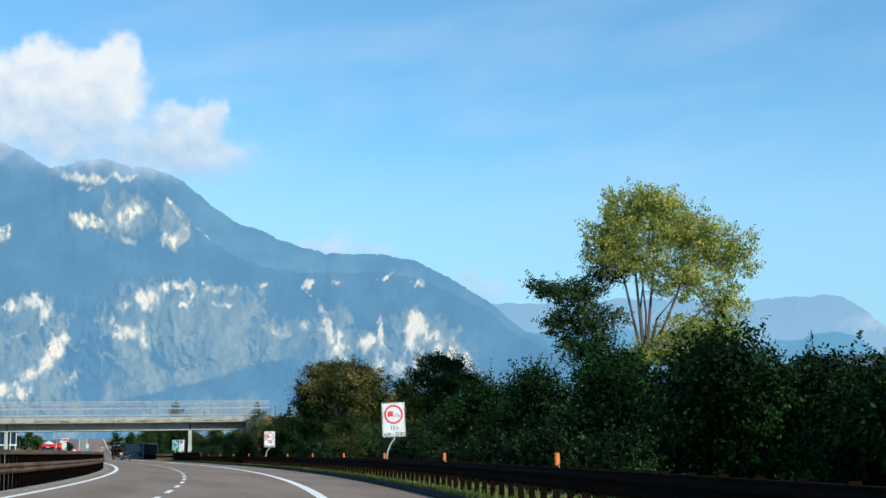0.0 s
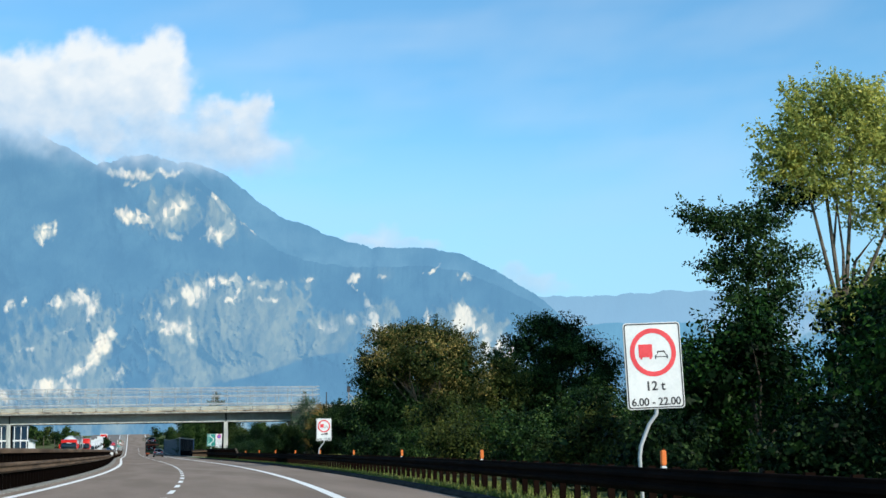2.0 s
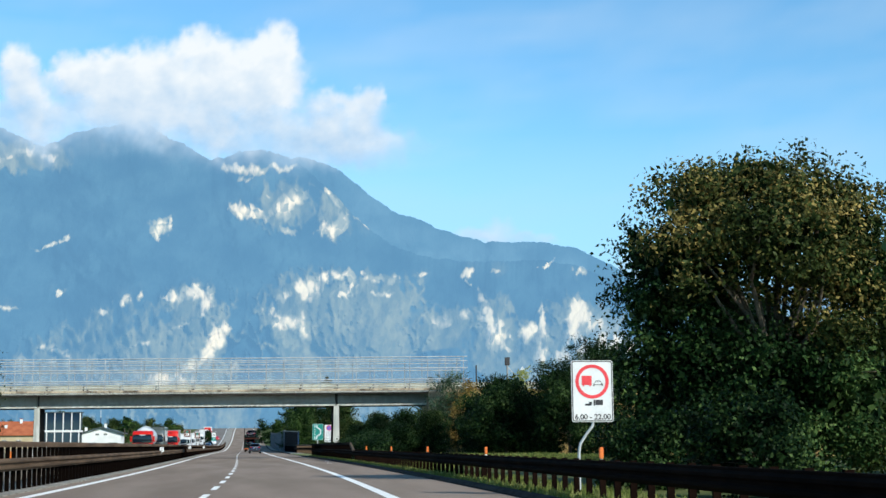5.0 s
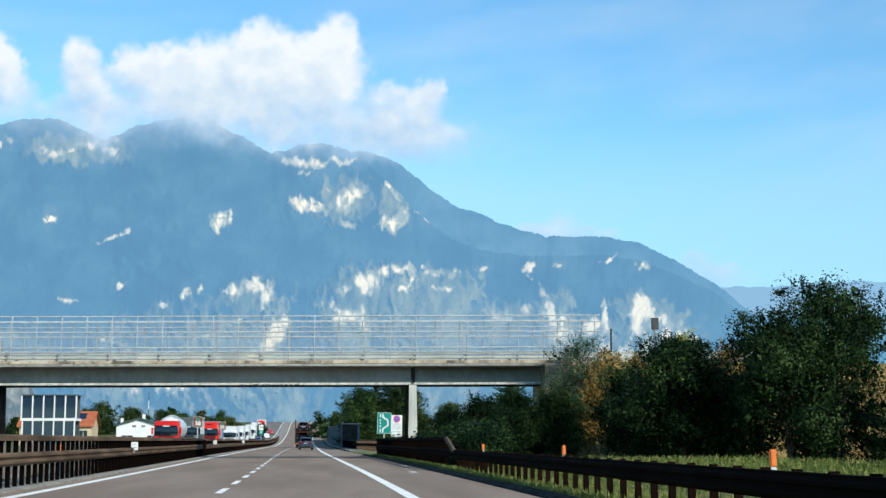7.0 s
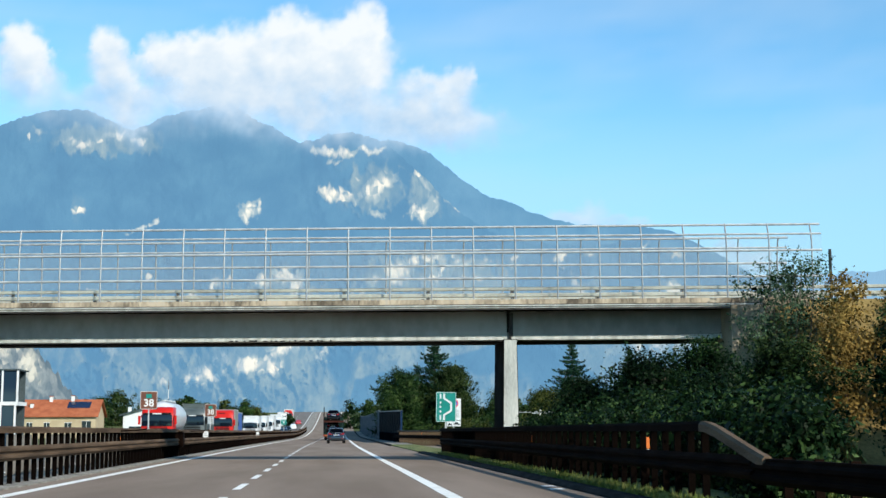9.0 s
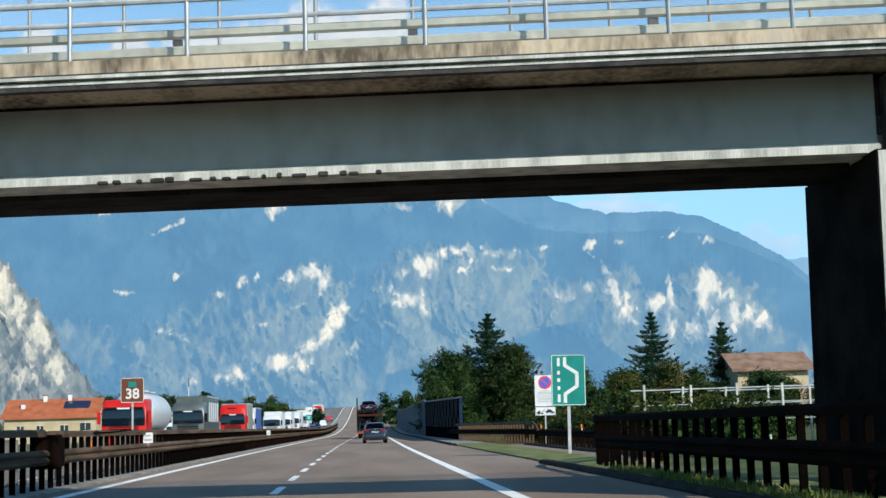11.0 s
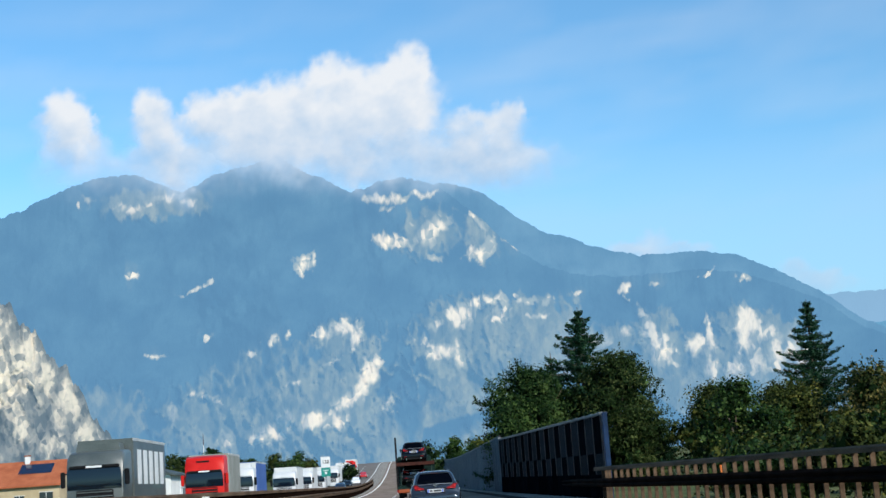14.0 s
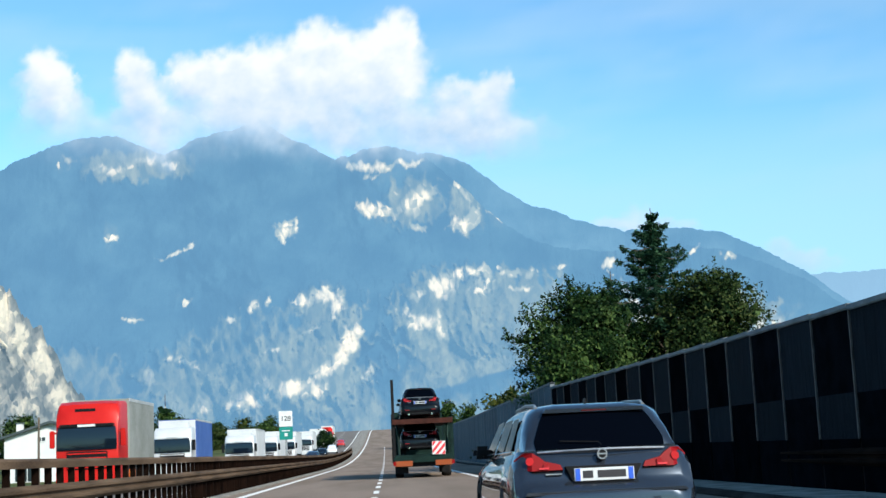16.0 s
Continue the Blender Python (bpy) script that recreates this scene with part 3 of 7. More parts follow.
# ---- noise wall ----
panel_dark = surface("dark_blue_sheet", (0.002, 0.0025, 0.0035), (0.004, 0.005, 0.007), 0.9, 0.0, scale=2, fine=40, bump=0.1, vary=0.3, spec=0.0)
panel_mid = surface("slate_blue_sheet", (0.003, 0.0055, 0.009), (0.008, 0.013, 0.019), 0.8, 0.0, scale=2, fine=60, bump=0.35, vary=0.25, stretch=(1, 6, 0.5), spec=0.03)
panel_light = surface("pale_slate_sheet", (0.040, 0.060, 0.078), (0.085, 0.115, 0.14), 0.8, 0.0, scale=2, fine=60, bump=0.3, vary=0.2, stretch=(1, 6, 0.5))
upright_mat = surface("brown_grey_upright", (0.05, 0.045, 0.042), (0.10, 0.09, 0.085), 0.6, 0.1, scale=2, fine=30, bump=0.05)
cap_mat = surface("grey_metal_cap", (0.10, 0.12, 0.135), (0.17, 0.19, 0.21), 0.6, 0.1, scale=2, fine=30, bump=0.05)
wall = thing("noise_wall", "dark blue-grey metal noise wall with chequered panels and a light cap", "noise wall")


def wall_off(y):
    return 8.27 - 0.67 * min(1, max(0, (y - 132) / 46))


def wall_top(y):
    return 2.92 + 0.012 * (y - 132)


y = 132.4
k = 0
while y < 178:
    y2 = y + 2.02
    a, b = along(y, wall_off(y)), along(y2, wall_off(y2))
    h = wall_top(y)
    turn = math.degrees(math.atan2(b.y - a.y, b.x - a.x))
    m = Matrix.Translation(a) @ pose(0, 0, 0, 0, 0, turn)
    zc = 0.55 * h
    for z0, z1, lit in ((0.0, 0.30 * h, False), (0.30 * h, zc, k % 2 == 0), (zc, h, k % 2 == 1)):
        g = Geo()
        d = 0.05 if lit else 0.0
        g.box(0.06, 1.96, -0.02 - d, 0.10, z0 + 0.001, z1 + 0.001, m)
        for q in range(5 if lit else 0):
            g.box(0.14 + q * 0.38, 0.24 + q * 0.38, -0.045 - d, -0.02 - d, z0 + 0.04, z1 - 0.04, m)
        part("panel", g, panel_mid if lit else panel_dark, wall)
    g = Geo()
    g.box(-0.026, 0.026, -0.09, 0.12, 0.30 * h, h + 0.02, m)
    part("upright", g, upright_mat, wall)
    g = Geo()
    g.box(-0.05, 2.0, -0.14, 0.16, h, h + 0.10, m, bevel=0.02)
    part("cap", g, cap_mat, wall)
    y, k = y2, k + 1
g = Geo()
p = along(132.2, wall_off(132.2))
g.box(p.x - 0.09, p.x + 0.09, p.y - 0.12, p.y + 0.12, -0.1, 3.0, bevel=0.02)
part("end_post", g, surface("blue_painted_steel", (0.004, 0.016, 0.045), (0.010, 0.030, 0.075), 0.5, 0.1, scale=3, fine=30), wall, "blue painted end post")
wall_far = thing("noise_wall", "lighter ribbed metal noise wall farther along the road", "noise wall")
y = 178.6
while y < 330:
    y2 = y + 2.5
    a, b = along(y, 7.55), along(y2, 7.55)
    m = Matrix.Translation(a) @ pose(0, 0, 0, 0, 0, math.degrees(math.atan2(b.y - a.y, b.x - a.x)))
    g = Geo()
    g.box(0.05, 2.45, -0.02, 0.08, 0.05, 3.66, m)
    for q in range(6):
        g.box(0.12 + q * 0.4, 0.3 + q * 0.4, -0.07, -0.02, 0.3, 3.6, m)
    part("panel", g, panel_light, wall_far)
    g = Geo()
    g.box(-0.05, 0.05, -0.09, 0.1, -0.1, 3.75, m)
    g.box(-0.05, 2.5, -0.1, 0.1, 3.68, 3.76, m)
    part("upright", g, cap_mat, wall_far)
    y = y2


# ---- mountains and clouds, far behind all the rest ----
MX, MY = 0.0, 117.0                     # the middle of the far ring
SKYLINE = ((-40, 7.5), (-30, 9.0), (-22, 9.6), (-18, 10.6), (-14.93, 11.65), (-13.2, 12.5), (-11.8, 12.95), (-10.5, 13.0), (-8.5, 12.3), (-7.3, 12.85), (-6.4, 13.15), (-4.6, 13.5), (-2.6, 13.1), (-0.6, 12.2),
           (0.9, 12.38), (2.7, 11.75), (4.8, 10.72), (6.6, 9.7), (8.2, 9.04), (10, 8.51), (12.2, 8.49), (14, 8.18), (15.7, 7.27), (17, 6.43), (18.5, 5.2), (22, 3.4), (30, 1.0), (46, 0.2))
FRONT_LINE = SKYLINE[:12] + ((-2.9, 12.6), (-1.6, 12.0), (-1.1, 12.0), (-0.45, 12.35), (0.47, 12.45), (1.24, 12.32), (2.0, 12.0), (3.1, 11.05), (3.96, 10.3), (4.6, 9.6), (5.2, 9.1), (6.1, 8.45), (7.3, 8.0), (9.5, 7.7), (12.2, 7.75), (14, 7.5), (15.7, 6.75), (17, 6.1), (18.5, 4.9), (22, 3.2), (30, 1.0), (46, 0.2))
BACK_LINE = ((-1.4, 10.6), (-0.4, 11.4), (0.9, 11.9), (2.2, 12.1), (3.16, 11.85), (4.04, 11.45), (5.13, 10.53), (6.24, 9.78), (7.25, 9.5), (8.36, 9.0)) + SKYLINE[19:]
FAR_LINE = ((12, 5.6), (16, 6.35), (19, 6.2), (23, 6.35), (27, 6.05), (30, 6.2), (31.9, 6.16), (33.5, 4.85), (36, 4.6), (44, 3.8))
CRAG_LINE = ((-34, 12.0), (-22, 10.6), (-17, 9.2), (-15.56, 7.9), (-14.94, 7.3), (-14.3, 6.5), (-13.8, 5.6), (-13.35, 5.4), (-12.83, 4.4), (-12.3, 3.3), (-11.3, 2.1), (-10.3, 1.0), (-8.5, 0.15))
# broad walls of grey rock: bearing, height angle, half width, half height (degrees), how bare, lean
WALLS = ((-3.2, 3.35, 2.7, 1.75, 0.9, 0.27), (-2.4, 6.15, 0.95, 0.6, 0.85), (2.5, 5.3, 1.95, 1.95, 0.9, 0.1), (5.2, 5.6, 2.3, 1.7, 0.72, -0.1), (8.4, 4.7, 1.3, 1.1, 0.55), (10.6, 4.6, 0.95, 1.5, 0.8), (12.4, 4.3, 0.75, 1.2, 0.8), (14.5, 4.4, 1.6, 1.55, 0.9, -0.25),
         (-8.2, 2.9, 1.7, 1.3, 0.75, 0.1), (-5.0, 3.3, 4.6, 2.6, 0.55, 0.25), (1.6, 10.2, 1.2, 1.0, 0.5), (3.7, 9.8, 0.7, 1.0, 0.5), (-9.6, 11.8, 2.2, 0.6, 0.5), (-12.0, 3.6, 1.6, 1.2, 0.5))
# pale faces, in the same terms; a tall face leans sideways, a broad one along its length
DOME_CLIFFS = ((-0.55, 11.62, 0.55, 0.16, 1), (0.35, 11.58, 0.6, 0.17, 1, 0.1), (1.35, 11.72, 0.55, 0.14, 1, 0.12), (-0.2, 11.21, 0.25, 0.08, 0.9), (-0.35, 9.98, 0.5, 0.24, 1, -0.12), (0.4, 9.8, 0.42, 0.17, 1, -0.2), (1.35, 10.1, 0.42, 0.4, 1.05), (1.9, 10.45, 0.5, 0.28, 1, 0.2),
               (1.6, 9.15, 0.34, 0.15, 0.95, -0.4), (3.6, 10.45, 0.4, 0.17, 0.9, -1.1), (3.6, 9.2, 0.55, 0.27, 1.05, 0.1), (4.0, 9.55, 0.25, 0.4, 0.9), (4.87, 9.55, 0.3, 0.22, 0.95, -0.4))
WEST_CLIFFS = ((-3.75, 9.1, 0.36, 0.26, 1.1, 0.2), (-3.33, 9.5, 0.1, 0.35, 0.9), (-9.3, 12.0, 0.8, 0.2, 0.8, 0.05), (-10.7, 11.75, 0.6, 0.2, 0.65), (-8.2, 11.9, 0.3, 0.15, 0.85), (-10.75, 9.1, 0.28, 0.28, 0.7), (-8.2, 8.35, 0.8, 0.1, 0.7, 0.35), (-7.56, 8.66, 0.13, 0.1, 1),
               (-12.4, 12.1, 0.5, 0.2, 0.6), (-7.8, 6.46, 0.28, 0.15, 0.85, 0.4), (-5.1, 6.2, 0.2, 0.26, 0.8, 0.3), (-4.5, 6.45, 0.15, 0.26, 0.75), (-6.05, 5.66, 0.2, 0.15, 0.85, 0.5), (-9.8, 5.8, 0.6, 0.1, 0.7))
SHELF_CLIFFS = ((-2.35, 6.5, 0.75, 0.22, 1, 0.08), (-1.75, 6.15, 0.25, 0.45, 0.9), (-3.1, 6.35, 0.28, 0.25, 1), (2.6, 6.75, 0.44, 0.38, 1.1), (3.6, 7.2, 0.95, 0.19, 1, 0.1), (4.3, 6.9, 0.35, 0.4, 0.9), (4.1, 6.5, 0.5, 0.13, 0.9), (5.45, 7.1, 0.42, 0.15, 0.85),
                (6.2, 7.0, 0.25, 0.2, 0.9), (5.8, 6.45, 0.5, 0.12, 0.75), (1.5, 6.35, 0.5, 0.2, 0.75, 0.2), (1.0, 5.9, 0.3, 0.4, 0.65), (1.75, 5.35, 0.58, 0.26, 1.1), (2.36, 5.1, 0.15, 0.5, 1.05))
FOOT_CLIFFS = ((-1.25, 4.75, 0.42, 0.42, 1.1, 0.4), (-1.75, 4.1, 0.36, 0.5, 1.05, 0.6), (-2.3, 3.6, 0.5, 0.3, 1.05, 0.5), (-3.55, 2.95, 0.75, 0.3, 1.1, 0.25), (-2.7, 2.85, 0.35, 0.3, 0.95), (-5.2, 2.6, 0.75, 0.42, 1.1, 0.35), (-5.9, 2.3, 0.4, 0.12, 1), (-4.5, 4.45, 0.3, 0.12, 0.8, 0.4),
               (-2.75, 5.2, 0.5, 0.1, 0.7, 0.3), (-0.5, 3.3, 0.3, 0.4, 0.7), (-8.0, 4.1, 0.6, 0.13, 0.8, -0.1), (-7.3, 3.7, 0.4, 0.12, 0.75, -0.7), (-9.3, 3.5, 0.2, 0.5, 0.7), (-7.2, 2.4, 0.3, 0.3, 0.75), (-4.7, 3.2, 0.25, 0.3, 0.7))
EAST_CLIFFS = ((10.4, 5.2, 0.36, 1.0, 1.1, -0.4), (9.3, 5.5, 0.25, 0.2, 0.85), (12.55, 4.95, 0.17, 0.75, 1.05), (12.0, 4.75, 0.42, 0.34, 1.1), (12.7, 3.9, 0.3, 0.42, 0.85), (14.1, 5.4, 0.42, 0.85, 1.05), (14.0, 4.75, 0.32, 0.42, 1.1), (14.9, 5.0, 0.5, 0.36, 0.95, -0.2),
               (15.15, 4.2, 0.26, 0.62, 1.05), (13.6, 3.8, 0.36, 0.62, 0.9), (14.3, 3.7, 0.5, 0.7, 0.8), (15.8, 4.4, 0.3, 0.5, 1), (16.3, 4.0, 0.3, 0.5, 0.95), (8.3, 5.2, 0.5, 0.35, 0.7))
SMALL_CLIFFS = ((9.36, 7.22, 0.2, 0.2, 1), (9.4, 6.85, 0.15, 0.08, 0.8), (12.73, 7.52, 0.3, 0.1, 0.85, 0.4), (14.15, 7.28, 0.25, 0.14, 0.95, -0.2), (10.6, 7.3, 0.2, 0.12, 0.8), (7.4, 7.2, 0.2, 0.1, 0.8))
RIDGE_CLIFFS = ((25.5, 4.6, 1.3, 0.6, 0.8), (27.8, 4.4, 0.9, 0.5, 0.8), (26.6, 3.2, 0.8, 0.5, 0.8), (33.0, 5.0, 1.2, 0.4, 0.8))
CRAG_CLIFFS = ((-14.9, 6.0, 0.5, 1.0, 1), (-14.2, 5.0, 0.25, 0.8, 1), (-13.4, 4.2, 0.4, 0.8, 1), (-12.7, 3.0, 0.4, 0.6, 1), (-15.1, 3.2, 0.5, 0.8, 0.9), (-13.9, 2.6, 0.5, 0.5, 0.85), (-17, 6, 2, 3, 0.9))
FOOT = ((-34, 2.0), (-15, 2.2), (-9, 2.6), (-6, 3.4), (-2, 4.0), (-0.6, 3.4), (0.2, 1.4), (1.0, 3.8), (3, 5.6), (6, 5.8), (7.5, 5.2), (9, 4.4), (13, 4.8), (16, 4.4), (19, 2.6), (32, 1.0))

# the top of a wooded slope before the cliffs
TONGUE = ((-34, 0.0), (0.2, 0.0), (0.8, 2.4), (2.8, 2.9), (5, 3.45), (7.7, 4.1), (9.0, 4.2), (9.8, 3.4), (11, 2.4), (13, 1.5), (32, 0.8))


def level(table, a):
    for (a0, e0), (a1, e1) in zip(table, table[1:]):
        if a <= a1:
            t = max(0.0, (a - a0) / (a1 - a0))
            return e0 + (e1 - e0) * t
    return table[-1][1]


def fbm(x, y, z, o=5):
    return noise.fractal((x, y, z), 0.9, 2.1, o)


def foot(a, table):
    """Height angle up to which the slope is mostly bare rock."""
    return 30.0 if table is CRAG_LINE else 0.5 if table in (FAR_LINE, BACK_LINE) else level(FOOT, a)


def mountain(name, label, table, bearings, nu, r_base, r_ridge, cliffs, rock_bias, material, seed, rough=1.0, jag=0.05):
    """A mountainside seen across the valley: slopes, shelves, buttresses and cliffs from a base ring up to a skyline."""
    na, w = len(bearings) - 1, nu + 1
    count = (na + 1) * w
    A, E, U, R, WA, WE, BARE, FLUTE, TONG = (np.zeros(count) for _ in range(9))
    k = 0
    for a in bearings:
        top = sum(level(table, a + q) for q in (-0.5, -0.25, 0, 0.25, 0.5)) / 5
        crest = level(table, a) - top + 0.10 * fbm(a * 1.3, seed, 0.0) + jag * fbm(a * 3.0 if jag > 0.1 else a * 6, seed, 2.0)
        edge, tongue = foot(a, table), level(TONGUE, a)
        for j in range(w):
            u = j / nu
            e = top * u + crest * max(0.0, u - 0.8) / 0.2
            # depth: gullies and buttresses; cliffs stand steep, shelves lie back
            gully = fbm(a * 0.16, e * 0.16, seed, 3) * 0.9 + abs(fbm((a + 0.5 * e) * 0.33, (e - 0.3 * a) * 0.22, seed + 7, 4)) * 0.34 + fbm((a - 0.4 * e) * 1.1, e * 0.9, seed + 3, 5) * 0.12
            shelf = math.sin(e * 2.1 + 1.5 * fbm(a * 0.3, e * 0.2, seed + 5, 3)) * 0.25
            R[k] = r_base + (r_ridge - r_base) * (u ** 1.15) + 170 * rough * (gully + 0.4 * shelf) * min(1, (1 - u) * 5 + 0.25)
            A[k], E[k], U[k] = a, e, u
            # the rims of the cliffs: toothed by gullies above and below, stepped by ledges at the sides
            WA[k] = a + 0.13 * fbm(a * 1.2, e * 2.6, seed + 41, 4)
            WE[k] = e + 0.20 * fbm(a * 2.9, e * 0.8, seed + 47, 4)
            FLUTE[k] = abs(fbm(a * 1.7 + 0.5 * e, e * 0.8 - 0.3 * a, seed + 61, 4))
            big = fbm(a * 0.45, e * 0.8, seed + 19, 4)
            TONG[k] = min(1.2, max(0.0, 4.0 * (tongue - e))) if table is FRONT_LINE else 0.0
            BARE[k] = 0.46 + (edge - e) * 0.40 + 0.42 * big + rock_bias
            k += 1
    rock, near, swell = np.zeros(count), np.zeros(count), np.zeros(count)
    if table is FRONT_LINE:
        # the broad walls bulge out of the slope, round-topped, with sharp sides
        for ca, ce, wa, he, bald, *lean in WALLS:
            dx = (WA - ca) / wa
            dy = (WE - ce - (lean[0] if lean else 0.0) * (WA - ca)) / he
            d = (np.abs(dx) ** 3 + np.abs(dy) ** 3) ** (1 / 3) + 0.9 * (FLUTE - 0.22)
            BARE = np.maximum(BARE, bald * np.clip((1.15 - d) / 0.4, 0, 1))
            swell += 34 * (0.3 + min(wa, he)) ** 0.5 * np.clip(1.1 - d, 0, 1) ** 0.6
    for ca, ce, wa, he, bald, *lean in cliffs:
        lean, tall = lean[0] if lean else 0.0, he > 1.3 * wa
        dx, dy = WA - ca, WE - ce
        dx, dy = (dx - lean * dy, dy) if tall else (dx, dy - lean * dx)
        dy = dy / he
        dx = dx / (wa * np.clip(1 - (0.5 if tall else 0.0) * dy, 0.3, 1.5))      # tall faces narrow towards their tops
        d = np.sqrt(dx * dx + dy * dy)
        rock = np.maximum(rock, np.clip(1.16 - 0.50 * d, 0, 1) * (0.2 + 0.8 * bald))
        d2 = ((A - ca) / (wa + 0.3)) ** 2 + ((E - ce) / (he + 0.3)) ** 2
        near = np.maximum(near, 1.0 - 0.5 * np.sqrt(d2))
        swell += 12 * (wa + 0.2) * np.clip(1 - 0.6 * d2, 0, 1) ** 1.5
    bare = np.clip(BARE + 0.25 * np.clip(near, 0, 1) - TONG, 0, 1)
    R -= rough * (swell + 26 * FLUTE * np.clip(bare + rock, 0, 1.3)) * np.minimum(1, (1 - U) * 6)
    ra = np.radians(A)
    verts = np.stack([MX + R * np.sin(ra), MY + R * np.cos(ra), R * np.tan(np.radians(E)) - 4 * (1 - U)], 1)
    i, j = np.meshgrid(np.arange(na), np.arange(nu), indexing="ij")
    i, j = i.ravel(), j.ravel()
    faces = np.stack([i * w + j, (i + 1) * w + j, (i + 1) * w + j + 1, i * w + j + 1], 1)
    me = bpy.data.meshes.new(name)
    me.from_pydata(verts.tolist(), [], faces.tolist())
    me.attributes.new("rock", "FLOAT", "POINT").data.foreach_set("value", rock)
    me.attributes.new("spot", "FLOAT_VECTOR", "POINT").data.foreach_set("vector", np.stack([A, E, np.zeros(count)], 1).ravel())
    me.attributes.new("bare", "FLOAT", "POINT").data.foreach_set("value", bare)
    me.polygons.foreach_set("use_smooth", [True] * len(faces))
    me.materials.append(material)
    return tagged(new(name, me), label, "mountain", kind="structure")


def mountain_mat(name, wood_a, wood_b, grey_a, grey_b, pale_a, pale_b, air, size=1.0, run=0.5):
    """Woods, bare grey rock and pale cliffs, divided by frayed edges, with fissures that run down the face."""
    m, n, l, p = node_mat(name)
    spot, warp, bend, tc = n.new("ShaderNodeAttribute"), n.new("ShaderNodeTexNoise"), n.new("ShaderNodeVectorMath"), n.new("ShaderNodeVectorMath")
    spot.attribute_name = "spot"
    warp.inputs["Scale"].default_value, warp.inputs["Detail"].default_value = 0.75, 5
    l.new(spot.outputs["Vector"], warp.inputs["Vector"])
    bend.operation, tc.operation = "MULTIPLY_ADD", "ADD"
    bend.inputs[1].default_value, bend.inputs[2].default_value = (0.42, 0.3, 0.0), (-0.21, -0.15, 0.0)
    l.new(warp.outputs["Color"], bend.inputs[0])
    l.new(spot.outputs["Vector"], tc.inputs[0])
    l.new(bend.outputs[0], tc.inputs[1])

    def grain(scale, detail, stretch, rough=0.55):
        mp, nz = n.new("ShaderNodeMapping"), n.new("ShaderNodeTexNoise")
        mp.inputs["Scale"].default_value = stretch
        l.new(tc.outputs["Vector"], mp.inputs[0])
        l.new(mp.outputs[0], nz.inputs["Vector"])
        nz.inputs["Scale"].default_value, nz.inputs["Detail"].default_value, nz.inputs["Roughness"].default_value = scale * size, detail, rough
        return nz.outputs[0]

    def add(a, ka, b, kb):
        """ka * a + kb * (b - 0.5)"""
        x, y = n.new("ShaderNodeMath"), n.new("ShaderNodeMath")
        x.operation = y.operation = "MULTIPLY_ADD"
        l.new(a, x.inputs[0])
        x.inputs[1].default_value, x.inputs[2].default_value = ka, -0.5 * kb
        l.new(b, y.inputs[0])
        y.inputs[1].default_value = kb
        l.new(x.outputs[0], y.inputs[2])
        return y.outputs[0]

    def band(v, lo, hi):
        mr = n.new("ShaderNodeMapRange")
        mr.interpolation_type = "SMOOTHSTEP"
        mr.inputs[1].default_value, mr.inputs[2].default_value = lo, hi
        l.new(v, mr.inputs[0])
        return mr.outputs[0]

    def mixed(f, a, b):
        mx = n.new("ShaderNodeMix")
        mx.data_type = "RGBA"
        l.new(f, mx.inputs[0])
        for k, c in ((6, a), (7, b)):
            if isinstance(c, tuple):
                mx.inputs[k].default_value = (*c, 1)
            else:
                l.new(c, mx.inputs[k])
        return mx.outputs[2]
    fields = []
    for key in ("rock", "bare"):
        at = n.new("ShaderNodeAttribute")
        at.attribute_name = key
        fields.append(at.outputs["Fac"])
    def facets(scale, stretch):
        """Blocks of rock, each of its own tone."""
        mp, vo, sp = n.new("ShaderNodeMapping"), n.new("ShaderNodeTexVoronoi"), n.new("ShaderNodeSeparateColor")
        mp.inputs["Scale"].default_value, mp.inputs["Rotation"].default_value = stretch, (0, 0, radians(14))
        vo.feature = "SMOOTH_F1"
        vo.inputs["Scale"].default_value, vo.inputs["Smoothness"].default_value = scale * size, 0.25
        l.new(tc.outputs["Vector"], mp.inputs[0])
        l.new(mp.outputs[0], vo.inputs["Vector"])
        l.new(vo.outputs["Color"], sp.inputs[0])
        return sp.outputs[0]
    coarse, fine = grain(0.5, 7, (1, 1.4, 1), 0.5), grain(3.6, 4, (1, 0.8, 1), 0.5)
    fissure, slab = grain(3.6, 6, (1, run * 0.8, 1), 0.58), grain(1.1, 6, (1, 0.7, 1), 0.55)
    block, chip = facets(1.7, (1.0, 0.62, 1)), facets(4.4, (1.0, 0.7, 1))
    wood = mixed(band(add(coarse, 1.0, fine, 0.12), 0.30, 0.72), wood_a, wood_b)
    grey = mixed(band(add(add(block, 0.4, chip, 0.3), 1.0, fissure, 0.9), -0.12, 0.60), grey_a, grey_b)
    bare_mask = band(add(add(add(fields[1], 1.0, coarse, 0.3), 1.0, block, 0.22), 1.0, fissure, 0.18), 0.16, 0.74)
    # a cliff: a worn grey rim, and a bare pale core broken by cracks and ledges
    face = add(add(add(fields[0], 1.0, fine, 0.30), 1.0, chip, 0.30), 1.0, fissure, 0.26)
    core = add(add(add(face, 1.0, slab, 0.8), 1.0, block, 0.30), 1.0, chip, 0.2)
    ground_tone = mixed(bare_mask, wood, grey)
    l.new(mixed(band(core, 0.60, 1.08), mixed(band(face, 0.46, 0.70), ground_tone, pale_a), pale_b), p.inputs["Base Color"])
    bp = n.new("ShaderNodeBump")
    bp.inputs["Strength"].default_value, bp.inputs["Distance"].default_value = 0.6, 14.0
    l.new(add(add(fissure, 0.4, slab, 1.0), 1.0, coarse, 1.6), bp.inputs["Height"])
